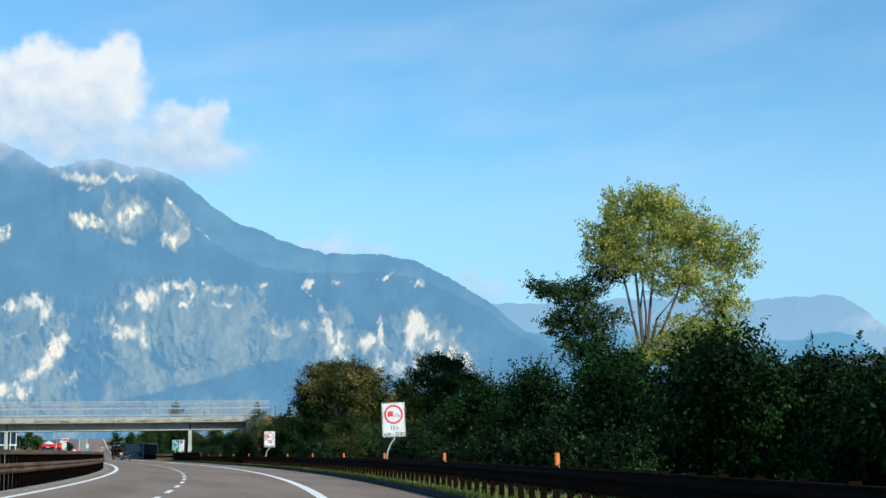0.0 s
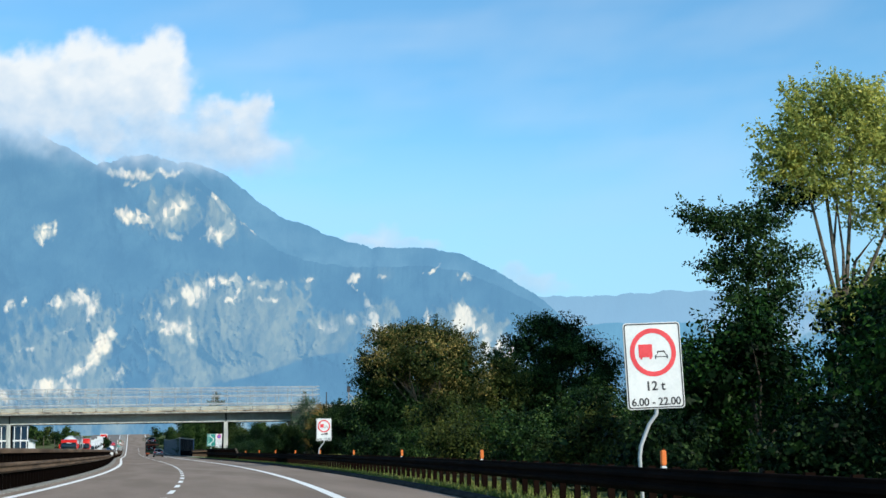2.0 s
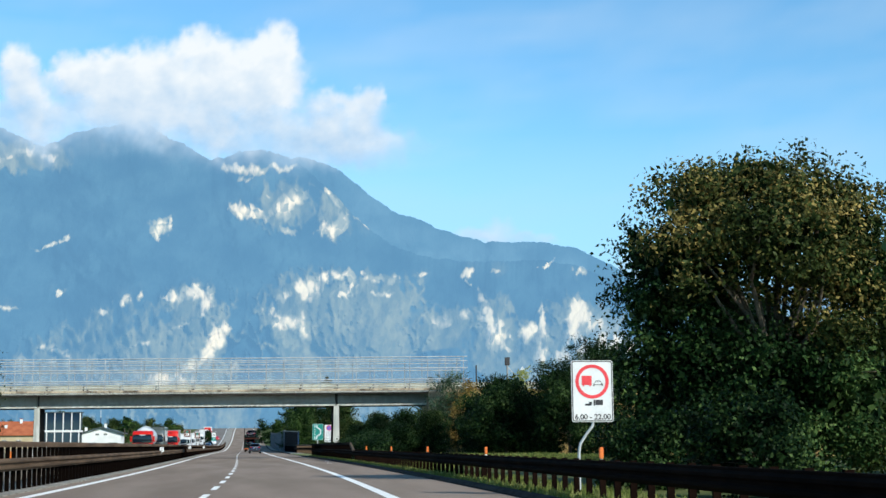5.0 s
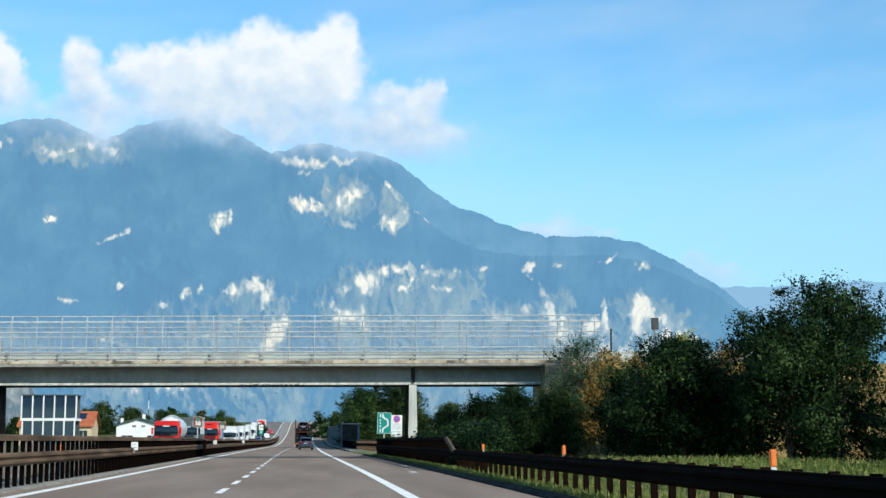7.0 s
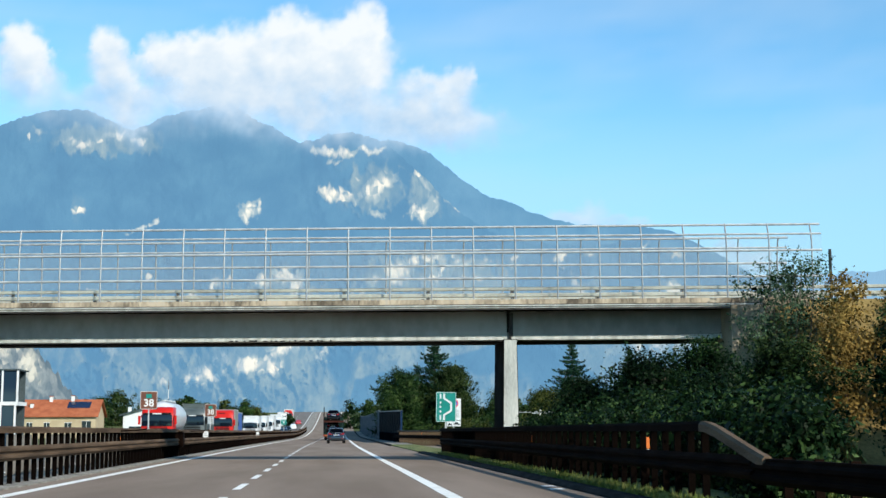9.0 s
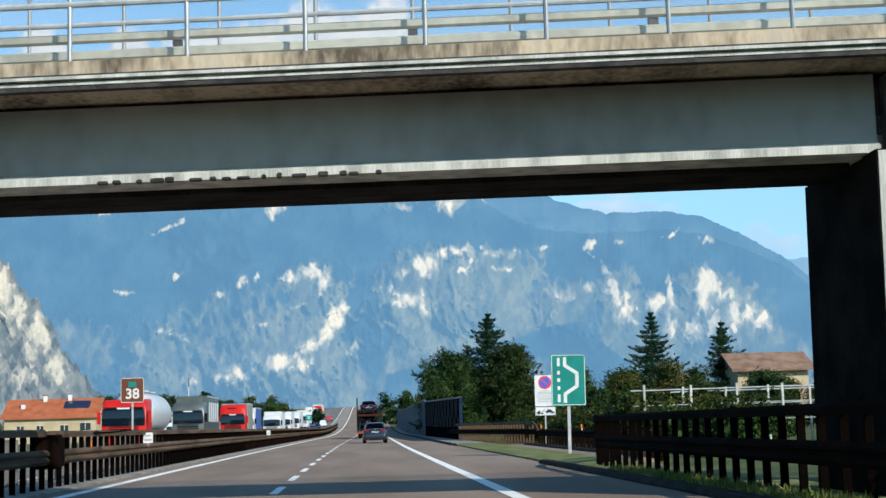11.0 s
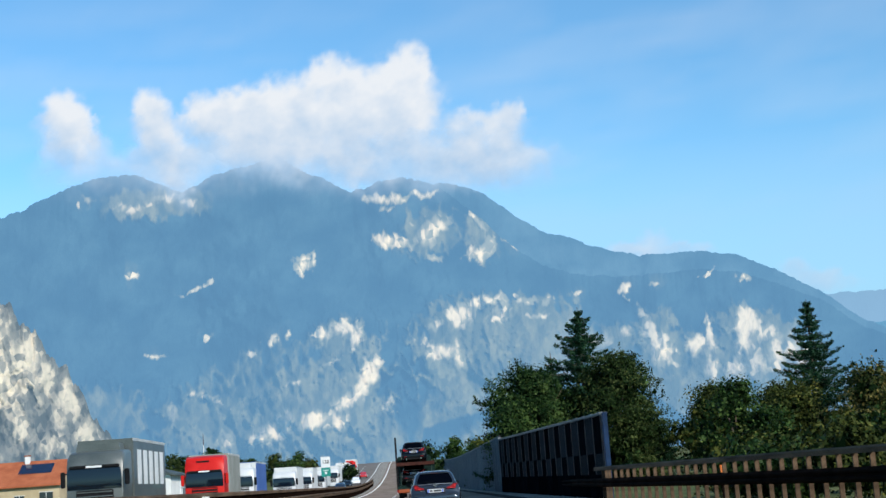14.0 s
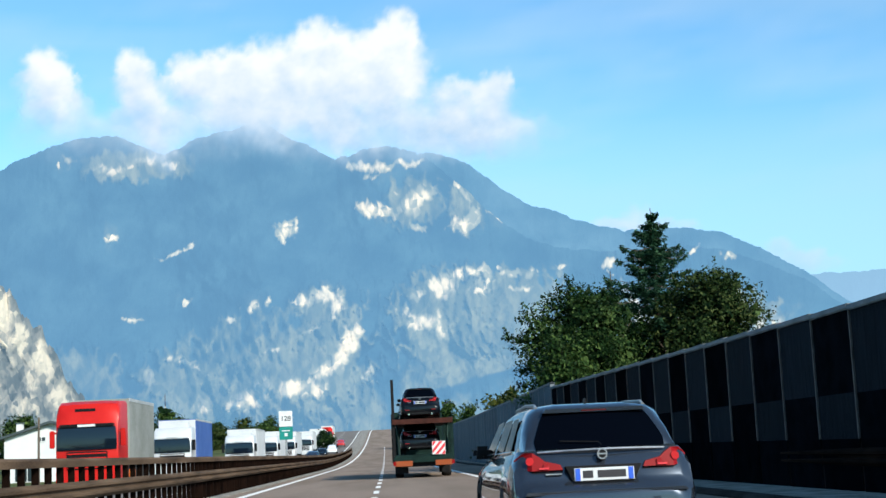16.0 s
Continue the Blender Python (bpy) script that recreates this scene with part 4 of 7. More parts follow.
    l.new(bp.outputs[0], p.inputs["Normal"])
    # haze painted as a glow of the slopes: the lit air of several kilometres
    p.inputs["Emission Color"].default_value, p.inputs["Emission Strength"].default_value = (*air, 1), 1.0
    p.inputs["Roughness"].default_value = 1.0
    p.inputs["Specular IOR Level"].default_value = 0.0
    return m


# the last colour of each is its painted haze glow, brighter farther off
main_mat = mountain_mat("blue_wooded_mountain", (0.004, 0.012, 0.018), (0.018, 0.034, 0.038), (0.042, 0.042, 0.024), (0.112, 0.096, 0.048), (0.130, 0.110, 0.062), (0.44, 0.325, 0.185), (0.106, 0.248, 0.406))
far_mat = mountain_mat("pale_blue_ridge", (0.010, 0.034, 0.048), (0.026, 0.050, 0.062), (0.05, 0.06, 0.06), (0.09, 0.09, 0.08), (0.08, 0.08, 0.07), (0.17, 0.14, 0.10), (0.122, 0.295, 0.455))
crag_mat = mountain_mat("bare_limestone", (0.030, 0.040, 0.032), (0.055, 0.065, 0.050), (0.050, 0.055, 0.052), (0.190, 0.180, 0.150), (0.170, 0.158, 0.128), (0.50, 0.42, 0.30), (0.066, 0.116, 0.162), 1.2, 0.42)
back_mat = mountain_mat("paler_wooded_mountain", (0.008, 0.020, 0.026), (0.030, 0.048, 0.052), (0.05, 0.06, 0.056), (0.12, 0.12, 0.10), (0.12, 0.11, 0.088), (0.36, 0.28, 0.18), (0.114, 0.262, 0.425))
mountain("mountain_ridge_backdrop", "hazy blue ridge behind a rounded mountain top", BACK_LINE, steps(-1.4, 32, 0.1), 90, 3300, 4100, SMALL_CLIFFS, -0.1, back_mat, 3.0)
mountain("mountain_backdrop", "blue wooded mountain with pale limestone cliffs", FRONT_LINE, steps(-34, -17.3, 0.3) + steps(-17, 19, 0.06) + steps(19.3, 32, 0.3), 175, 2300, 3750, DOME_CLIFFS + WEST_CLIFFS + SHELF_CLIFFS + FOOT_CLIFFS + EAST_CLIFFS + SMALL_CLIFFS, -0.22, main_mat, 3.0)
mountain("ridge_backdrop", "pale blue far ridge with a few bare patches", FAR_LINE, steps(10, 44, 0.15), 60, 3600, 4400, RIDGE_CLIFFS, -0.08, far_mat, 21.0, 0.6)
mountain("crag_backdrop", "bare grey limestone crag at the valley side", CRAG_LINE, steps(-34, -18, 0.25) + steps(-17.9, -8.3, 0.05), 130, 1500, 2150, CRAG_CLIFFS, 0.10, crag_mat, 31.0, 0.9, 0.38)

PUFFS = ((-13.2, 15.2, 0.9, 1.0), (-12.6, 14.3, 0.7, 0.9), (-9.7, 15.4, 0.75, 0.95), (-9.4, 14.0, 0.9, 0.9), (-8.8, 13.1, 0.9, 0.7), (-7.2, 15.2, 1.1, 0.9), (-5.6, 15.4, 1.1, 1.0), (-3.9, 15.6, 1.1, 1.1),
         (-2.1, 16.3, 0.95, 1.2), (-0.4, 15.8, 1.2, 1.3), (1.1, 16.4, 1.0, 1.3), (-5.5, 14.2, 1.6, 0.9), (-3.0, 14.2, 1.8, 1.1), (0.4, 14.4, 1.7, 1.3), (-1.3, 13.2, 0.9, 0.9), (3.6, 14.1, 1.0, 0.8),
         (5.1, 14.5, 0.75, 0.75), (4.2, 13.2, 1.6, 0.9), (1.8, 13.0, 1.5, 0.7), (6.0, 12.9, 0.9, 0.4),
         (-2.1, 13.25, 0.45, 0.5), (-3.6, 13.65, 1.3, 0.55), (-5.2, 13.75, 1.2, 0.5), (3.4, 12.75, 1.1, 0.6), (4.7, 12.6, 0.9, 0.6), (-9.0, 13.0, 0.45, 0.6), (-8.55, 12.3, 0.35, 0.5), (-0.8, 12.95, 0.6, 0.5))
BEHIND = ((10.6, 9.0, 0.7, 0.55), (9.6, 8.7, 1.2, 0.3), (12.0, 8.5, 1.0, 0.25), (16.2, 7.25, 0.7, 0.45), (17.2, 6.7, 1.1, 0.35))


def cloud_sheet(name, label, puffs, a0, a1, e0, e1, r0, step, thin):
    """A bank of cloud on a bulging sheet: dense in its lumps, thin and frayed at the rim."""
    na, ne = int((a1 - a0) / step), int((e1 - e0) / step)
    verts, dens, tone = [], [], []
    for i in range(na + 1):
        for j in range(ne + 1):
            a, e = a0 + (a1 - a0) * i / na, e0 + (e1 - e0) * j / ne
            wa = a + 0.30 * fbm(a * 0.9, e * 0.9, 1.0, 4) + 0.16 * fbm(a * 2.2, e * 2.2, 9.0, 3)
            we = e + 0.30 * fbm(a * 0.9, e * 0.9, 5.0, 4) + 0.16 * fbm(a * 2.2, e * 2.2, 4.0, 3)
            q, low, wsum = 0.0, 0.0, 1e-6
            for pa, pe, wx, wy in puffs:
                d = ((wa - pa) / wx) ** 2 + ((we - pe) / (wy if we > pe else wy * 1.1)) ** 2
                if d < 6:
                    s = math.exp(-d * d * 0.6 if we > pe else -d * 0.62)
                    low += s * max(0.0, min(1.0, 0.5 + 0.4 * (we - pe) / wy + 0.25 * (wa - pa) / wx))
                    wsum += s
                    q = q + 0.9 * s * (1 - 0.7 * min(1.0, q))
            low /= wsum
            q = q * (1.0 + 0.26 * fbm(a * 1.1, e * 1.1, 12.0, 5))
            fade = min(1.0, (a - a0) * 1.5, (a1 - a) * 1.5, (e - e0) * 1.5, (e1 - e) * 1.5)
            t = max(0.0, min(1.0, (q - 0.12) / (0.72 + 0.85 * max(0.0, min(1.0, (15.1 - e) / 2.1)))))
            dens.append((t * t * (3 - 2 * t)) ** 0.8 * thin * max(0.0, fade))
            # tone paints in the cloud's light and shade: white tops, bluer undersides
            tone.append(max(0.0, min(1.0, 0.34 + 0.46 * low + 0.16 * (max(e, 13.4) - 14.2) + 0.26 * fbm(a * 1.0, e * 1.2, 17.0, 4))))
            r, ra = r0 - 120 * q, radians(a)
            verts.append((MX + r * math.sin(ra), MY + r * math.cos(ra), r * math.tan(radians(e))))
    w = ne + 1
    faces = [(i * w + j, (i + 1) * w + j, (i + 1) * w + j + 1, i * w + j + 1) for i in range(na) for j in range(ne)]
    faces = [f for f in faces if max(dens[k] for k in f) > 0]
    me = bpy.data.meshes.new(name)
    me.from_pydata(verts, [], faces)
    me.attributes.new("cover", "FLOAT", "POINT").data.foreach_set("value", dens)
    me.attributes.new("tone", "FLOAT", "POINT").data.foreach_set("value", tone)
    me.polygons.foreach_set("use_smooth", [True] * len(faces))
    me.materials.append(cloud_mat)
    ob = tagged(new(name, me), label, "cloud", kind="structure")
    ob.visible_shadow = False
    return ob


# the clouds glow by themselves, their shading painted through tone
cloud_mat, n, l, p = node_mat("cloud")
att, att2, ramp = n.new("ShaderNodeAttribute"), n.new("ShaderNodeAttribute"), n.new("ShaderNodeValToRGB")
att.attribute_name, att2.attribute_name = "cover", "tone"
ramp.color_ramp.elements[0].color, ramp.color_ramp.elements[1].color = (0.34, 0.53, 0.74, 1), (0.80, 0.83, 0.85, 1)
ramp.color_ramp.elements[1].position = 0.98
em, tr, mx = n.new("ShaderNodeEmission"), n.new("ShaderNodeBsdfTransparent"), n.new("ShaderNodeMixShader")
l.new(att2.outputs["Fac"], ramp.inputs[0])
l.new(ramp.outputs[0], em.inputs[0])
l.new(att.outputs["Fac"], mx.inputs[0])
l.new(tr.outputs[0], mx.inputs[1])
l.new(em.outputs[0], mx.inputs[2])
l.new(mx.outputs[0], n["Material Output"].inputs[0])
cloud_sheet("cloud_backdrop", "heaped white cloud resting on the mountain top", PUFFS, -18, 10, 11.0, 18.6, 3300, 0.085, 1.0)
SUMMIT_HAZE = ((-12.6, 13.5, 1.6, 0.9), (-9.0, 13.3, 2.4, 0.9), (-5.6, 13.6, 3.0, 0.7), (-2.0, 13.4, 3.0, 0.9), (1.8, 13.0, 2.6, 0.9), (5.0, 12.9, 2.2, 0.7))
cloud_sheet("summit_haze_backdrop", "thin cloud drifting round the mountain tops", SUMMIT_HAZE, -17, 10, 10.6, 16.4, 3360, 0.12, 0.68)
cloud_sheet("haze_cloud_backdrop", "small pale clouds behind the ridge", BEHIND, 8, 22, 5.0, 11, 4500, 0.12, 0.85)


# a thin veil of high cirrus, streaked from left to right
def veil(a0, a1, e0, e1, step):
    na, ne = int((a1 - a0) / step), int((e1 - e0) / step)
    verts, dens, tone = [], [], []
    for i in range(na + 1):
        for j in range(ne + 1):
            a, e = a0 + (a1 - a0) * i / na, e0 + (e1 - e0) * j / ne
            q = fbm(a * 0.10 + e * 0.1, (e - a * 0.16) * 0.55, 40.0, 5)
            fade = max(0.0, min(1.0, (a - a0) * 0.4, (a1 - a) * 0.4, (e - e0) * 3.0, (e1 - e) * 0.4))
            # low: blue-grey glowing haze painted over the sky near the horizon
            low = max(0.0, min(1.0, 1.45 - e / 9.0))
            dens.append((max(0.0, min(0.16, 0.05 + 0.14 * q)) * (1 - low) + 0.62 * low) * fade)
            tone.append(0.8 * (1 - low) ** 2)
            ra = radians(a)
            verts.append((MX + 4200 * math.sin(ra), MY + 4200 * math.cos(ra), 4200 * math.tan(radians(e))))
    w = ne + 1
    faces = [(i * w + j, (i + 1) * w + j, (i + 1) * w + j + 1, i * w + j + 1) for i in range(na) for j in range(ne)]
    me = bpy.data.meshes.new("cirrus_backdrop")
    me.from_pydata(verts, [], faces)
    me.attributes.new("cover", "FLOAT", "POINT").data.foreach_set("value", dens)
    me.attributes.new("tone", "FLOAT", "POINT").data.foreach_set("value", tone)
    me.materials.append(cloud_mat)
    ob = tagged(new("cirrus_backdrop", me), "thin streaks of high white cloud over hazy lower air", "cloud", kind="structure")
    ob.visible_shadow = False


veil(-40, 60, 0.2, 21.0, 0.4)


# ---- trees and bushes ----
def leaf_cloud(name, pts, size, material, rng, flat=0.0, aspect=0.55, out=None):
    """Many single leaves: a folded diamond at each point, turned at random."""
    n = len(pts)
    d = rng.normal(size=(n, 3))
    d[:, 2] *= 1 - flat
    d /= np.linalg.norm(d, axis=1, keepdims=True)
    s = np.cross(d, rng.normal(size=(n, 3)))
    s /= np.linalg.norm(s, axis=1, keepdims=True)
    if out is not None:
        # leaves face outwards from their clump
        f = out / np.linalg.norm(out, axis=1, keepdims=True) + rng.normal(size=(n, 3)) * 0.6
        f /= np.linalg.norm(f, axis=1, keepdims=True)
        s = np.cross(d, f)
        s /= np.linalg.norm(s, axis=1, keepdims=True)
        d = np.cross(f, s)
    up = np.cross(d, s)
    L = size * rng.uniform(0.6, 1.35, (n, 1))
    v = np.empty((n, 4, 3))
    v[:, 0] = pts - d * L * 0.5
    v[:, 1] = pts + s * L * aspect * 0.5 + up * L * 0.10
    v[:, 2] = pts + d * L * 0.5
    v[:, 3] = pts - s * L * aspect * 0.5 + up * L * 0.10
    me = bpy.data.meshes.new(name)
    me.vertices.add(n * 4)
    me.vertices.foreach_set("co", v.ravel())
    me.loops.add(n * 4)
    me.loops.foreach_set("vertex_index", np.arange(n * 4, dtype=np.int32))
    me.polygons.add(n)
    me.polygons.foreach_set("loop_start", np.arange(0, n * 4, 4, dtype=np.int32))
    me.update(calc_edges=True)
    me.materials.append(material)
    return me


def broadleaf(label, x, y, blobs, n, size, material, seed, trunk=0.25, name="tree", clump=0.55, fork=0.35, limbs=14, z0=None, shell=0.45, per=34, filled=True, shoots=0, reach=0.9):
    """A trunk that forks into limbs and a crown of leaf clumps gathered in uneven lumps (dx, dy, z, rx, ry, rz)."""
    rng = np.random.default_rng(seed)
    z0 = road_z(y) - 0.15 if z0 is None else z0
    t = thing(name, label, "tree" if name == "tree" else "bush", pose(x, y, z0))
    b = np.array(blobs, float)
    vol = (b[:, 3] * b[:, 4] * b[:, 5]) ** 0.75
    k = max(8, n // per)
    pick = rng.choice(len(b), k, p=vol / vol.sum())
    d = rng.normal(size=(k, 3))
    d /= np.linalg.norm(d, axis=1, keepdims=True)
    c = b[pick, :3] + d * b[pick, 3:] * rng.uniform(0, 1, (k, 1)) ** shell
    c[:, 2] = np.maximum(c[:, 2], 0.25)
    w = rng.uniform(0.5, 1.4, k)
    who = rng.integers(0, k, n)
    ball = rng.normal(size=(n, 3))
    ball *= (rng.uniform(0, 1, (n, 1)) ** 0.45) / np.linalg.norm(ball, axis=1, keepdims=True)
    pts = c[who] + ball * (1.75 * clump * w[who])[:, None] * np.array([1, 1, 0.7])
    pts[:, 2] = np.maximum(pts[:, 2], 0.05)
    # larger dark sprays deep inside close the crown and stand in for its shade
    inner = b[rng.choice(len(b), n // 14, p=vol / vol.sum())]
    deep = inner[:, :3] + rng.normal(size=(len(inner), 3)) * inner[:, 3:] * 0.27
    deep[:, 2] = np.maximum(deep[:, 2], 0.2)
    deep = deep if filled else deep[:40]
    mid_c = b[:, :3].mean(0)
    far = pts - mid_c
    far /= np.linalg.norm(far, axis=1, keepdims=True)
    out = ball / np.linalg.norm(ball, axis=1, keepdims=True) * 0.8 + far * 0.7 + np.array([0, 0, 0.35])
    if shoots:
        # leafy shoots that stand out of the crown's rim
        away = c - mid_c
        span = np.linalg.norm(away / (b[:, 3:].max(0) + np.abs(b[:, :3] - mid_c).max(0)), axis=1)
        from_ = rng.choice(k, shoots, p=span ** 3 / (span ** 3).sum())
        way = away[from_] / np.linalg.norm(away[from_], axis=1, keepdims=True) * 0.75 + np.array([0, 0, 0.55]) + rng.normal(size=(shoots, 3)) * 0.35
        way /= np.linalg.norm(way, axis=1, keepdims=True)
        long = reach * rng.uniform(0.5, 1.5, shoots)
        m = 16
        s = np.linspace(0.1, 1.0, m)[None, :, None]
        side = np.cross(way, rng.normal(size=(shoots, 3)))
        side /= np.linalg.norm(side, axis=1, keepdims=True)
        flip = np.where(np.arange(m) % 2, 1, -1)[None, :, None]
        twig = c[from_][:, None] + way[:, None] * (long[:, None, None] * s) + side[:, None] * flip * size * 0.45 - np.array([0, 0, 1]) * (0.22 * long[:, None, None] * s * s)
        twig = twig.reshape(-1, 3) + rng.normal(size=(shoots * m, 3)) * size * 0.2
        twig[:, 2] = np.maximum(twig[:, 2], 0.05)
        pts = np.concatenate([pts, twig])
        out = np.concatenate([out, np.repeat(way, m, 0) * 0.4 + rng.normal(size=(shoots * m, 3)) * 0.5 + np.array([0, 0, 0.5])])
    crown = part("crown", leaf_cloud("crown", pts, size, material, rng, out=out), None, t)
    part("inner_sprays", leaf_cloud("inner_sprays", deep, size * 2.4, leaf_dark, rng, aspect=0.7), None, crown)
    g = Geo()
    top = b[:, 2].max()
    mid = Vector((*(b[:, :2].mean(0) * 0.3), top * fork))
    g.tube([(0, 0, -0.2), (0.05, 0, mid.z * 0.4), mid], [trunk, trunk * 0.85, trunk * 0.7], 8)
    for i in rng.choice(k, min(limbs, k), replace=False):
        e = Vector(c[i])
        if e.z < mid.z * 0.7:
            continue
        h = mid.lerp(e, 0.45) + Vector(rng.normal(size=3) * 0.06 * (e - mid).length) + Vector((0, 0, 0.1 * (e - mid).length))
        g.tube([mid - Vector((0, 0, 0.1)), h, e], [trunk * 0.45, trunk * 0.25, trunk * 0.05], 6)
    part("trunk", g, bark, t, smooth=True)
    return t


def fir(label, x, y, h, r, n, seed):
    """A conifer: drooping whorls of branches with flat sprays of needles."""
    rng = np.random.default_rng(seed)
    t = thing("tree", label, "fir tree", pose(x, y, road_z(y) - 0.15))
    g = Geo()
    g.tube([(0, 0, -0.2), (0, 0, h * 0.6), (0, 0, h)], [0.24, 0.13, 0.02], 8)
    pts, z = [], h * 0.12
    while z < h * 0.985:
        u = z / h
        reach = 0.86 * r * (1 - u) ** 0.95 * rng.uniform(0.7, 1.15) + 0.15
        m = int(rng.integers(6, 9))
        for q in range(m):
            a = 2 * math.pi * (q + rng.uniform(0, 0.8)) / m
            L = reach * rng.uniform(0.5, 1.25)
            tip = Vector((math.cos(a) * L, math.sin(a) * L, z - 0.04 * L))
            base = Vector((0, 0, z))
            if L > 0.5:
                g.tube([base, base.lerp(tip, 0.5) - Vector((0, 0, 0.11 * L)), tip], [0.03, 0.02, 0.006], 4, cap=False)
            s = rng.uniform(0.1, 1.0, int(12 + 34 * L))
            side = rng.normal(size=len(s)) * 0.11 * L * (1.1 - s) + rng.normal(size=len(s)) * 0.04
            px = math.cos(a) * L * s - math.sin(a) * side
            py = math.sin(a) * L * s + math.cos(a) * side
            pz = z - 0.34 * L * s - np.abs(side) * 0.3 + rng.normal(size=len(s)) * 0.04 - rng.uniform(0, 0.42, len(s)) * (1.15 - s) + 0.30 * L * s ** 3
            pts.append(np.stack([px, py, pz], 1))
        z += h * 0.036 * rng.uniform(0.8, 1.3)
    pts = np.concatenate(pts)
    pts = np.concatenate([pts + rng.normal(size=pts.shape) * 0.05 for _ in range(max(1, n // len(pts)))])
    part("crown", leaf_cloud("crown", pts, 0.23, leaf_fir, rng, 0.4, 0.34), None, t)
    part("trunk", g, bark, t, smooth=True)
    return t


def lumps(h, r, n, seed, low=0.25, wide=1.0):
    """Lumps of an ordinary rounded crown."""
    rng = np.random.default_rng(seed)
    out = []
    for i in range(n):
        u = (i + 0.5) / n
        z = h * (low + (0.86 - low) * u)
        rr = r * math.sin(math.pi * (0.18 + 0.74 * u)) ** 0.8
        a = i * 2.4 + rng.uniform(-0.4, 0.4)
        q = rr * rng.uniform(0.25, 0.62)
        s = r * rng.uniform(0.34, 0.52)
        out.append((math.cos(a) * q * wide, math.sin(a) * q, z, s * wide, s, s * 0.8))
    out.append((0, 0, h - r * 0.28, r * 0.36, r * 0.36, r * 0.28))
    return out


# tall poplar behind the hedge
broadleaf("tall yellowing poplar with a forked trunk and open crown", 37.0, -42.0,
          ((0.9, 0, 20.0, 3.6, 3.8, 3.2), (5.4, 1, 19.3, 3.3, 3.3, 2.8), (9.4, 0, 17.2, 2.5, 2.6, 2.5), (7.2, 0, 18.6, 2.2, 2.4, 2.0), (5.2, 0, 15.4, 3.4, 3.4, 2.2), (-1.6, 0, 17.8, 2.6, 2.8, 2.4),
           (2.6, 0, 21.4, 2.6, 2.6, 1.6), (8.6, 0, 13.2, 2.3, 2.4, 1.7), (1.2, 0, 16.6, 2.6, 2.6, 1.8), (5.2, 1, 10.6, 3.0, 3.0, 1.8), (8.0, 0, 10.8, 2.2, 2.2, 1.5), (2.6, 0, 9.0, 3.0, 3.0, 1.6)), 46000, 0.24, leaf_poplar, 11, 0.34, clump=0.46, fork=0.36, limbs=9, shell=0.5, per=24, filled=False, shoots=500, reach=1.2)
# the poplar's shaded left side, painted in as a crown of darker leaves
broadleaf("shaded side of the poplar's crown, made in darker leaves", 34.4, -41.0,
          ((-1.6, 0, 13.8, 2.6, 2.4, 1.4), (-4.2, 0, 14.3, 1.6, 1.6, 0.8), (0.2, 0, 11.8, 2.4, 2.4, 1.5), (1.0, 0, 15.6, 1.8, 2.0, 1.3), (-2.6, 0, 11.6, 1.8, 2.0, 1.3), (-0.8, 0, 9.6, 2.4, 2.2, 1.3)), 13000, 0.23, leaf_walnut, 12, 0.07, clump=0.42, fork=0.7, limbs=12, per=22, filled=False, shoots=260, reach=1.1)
# dark hedge of young false acacias along the rail
for k, (yy, oo, hh, rr) in enumerate(((-124, 15.2, 2.6, 2.2), (-119, 17.0, 2.9, 2.3), (-116, 17.0, 3.3, 2.4), (-117, 13.8, 3.8, 2.5), (-111.5, 15.6, 4.3, 2.7), (-106, 14.2, 4.0, 2.6), (-101, 15.4, 5.0, 2.8), (-96, 13.9, 4.4, 2.6),
                                      (-91, 15.0, 4.7, 2.7), (-86, 14.0, 4.5, 2.6), (-81, 14.4, 4.0, 2.3), (-94, 18.5, 5.4, 3.0), (-104, 19.0, 4.8, 3.0), (-113, 21.0, 3.5, 2.6), (-75, 16.5, 3.6, 2.2))):
    p = along(yy, oo)
    broadleaf("dark green young acacia tree in a dense roadside hedge", p.x, p.y, lumps(hh, rr, 8, 40 + k, 0.12), 14000, 0.125, leaf_hedge, 100 + k, 0.10, clump=0.34, fork=0.3, limbs=10, shoots=170, reach=0.9)
for k, (yy, oo, hh, rr) in enumerate(((-119, 10.6, 1.4, 1.2), (-112, 10.4, 1.6, 1.3), (-104, 10.2, 1.3, 1.2), (-97, 10.8, 1.5, 1.2), (-90, 10.4, 1.5, 1.2), (-83, 10.6, 1.9, 1.4), (-76, 10.6, 1.6, 1.3), (-70, 11.5, 2.4, 1.7), (-64, 10.8, 2.0, 1.6),
                                      (-58, 11.4, 2.2, 1.7), (-52, 10.8, 1.8, 1.4), (-66, 15.5, 3.4, 2.2), (-59, 17.0, 3.8, 2.4), (-49, 12.4, 3.6, 2.1), (-45, 15.5, 3.2, 2.0), (-40, 11.6, 2.2, 1.5), (-34, 10.6, 1.6, 1.3))):
    p = along(yy, oo)
    broadleaf("low tangled green bush behind the guard rail", p.x, p.y, lumps(hh, rr, 6, 70 + k, 0.1), 5600, 0.115, leaf_dark if k < 5 or k > 14 else leaf_olive if k in (8, 9, 13, 14, 5) else leaf_bush, 200 + k, 0.05, "bush", 0.3, 0.25, 8, shoots=90, reach=0.6)
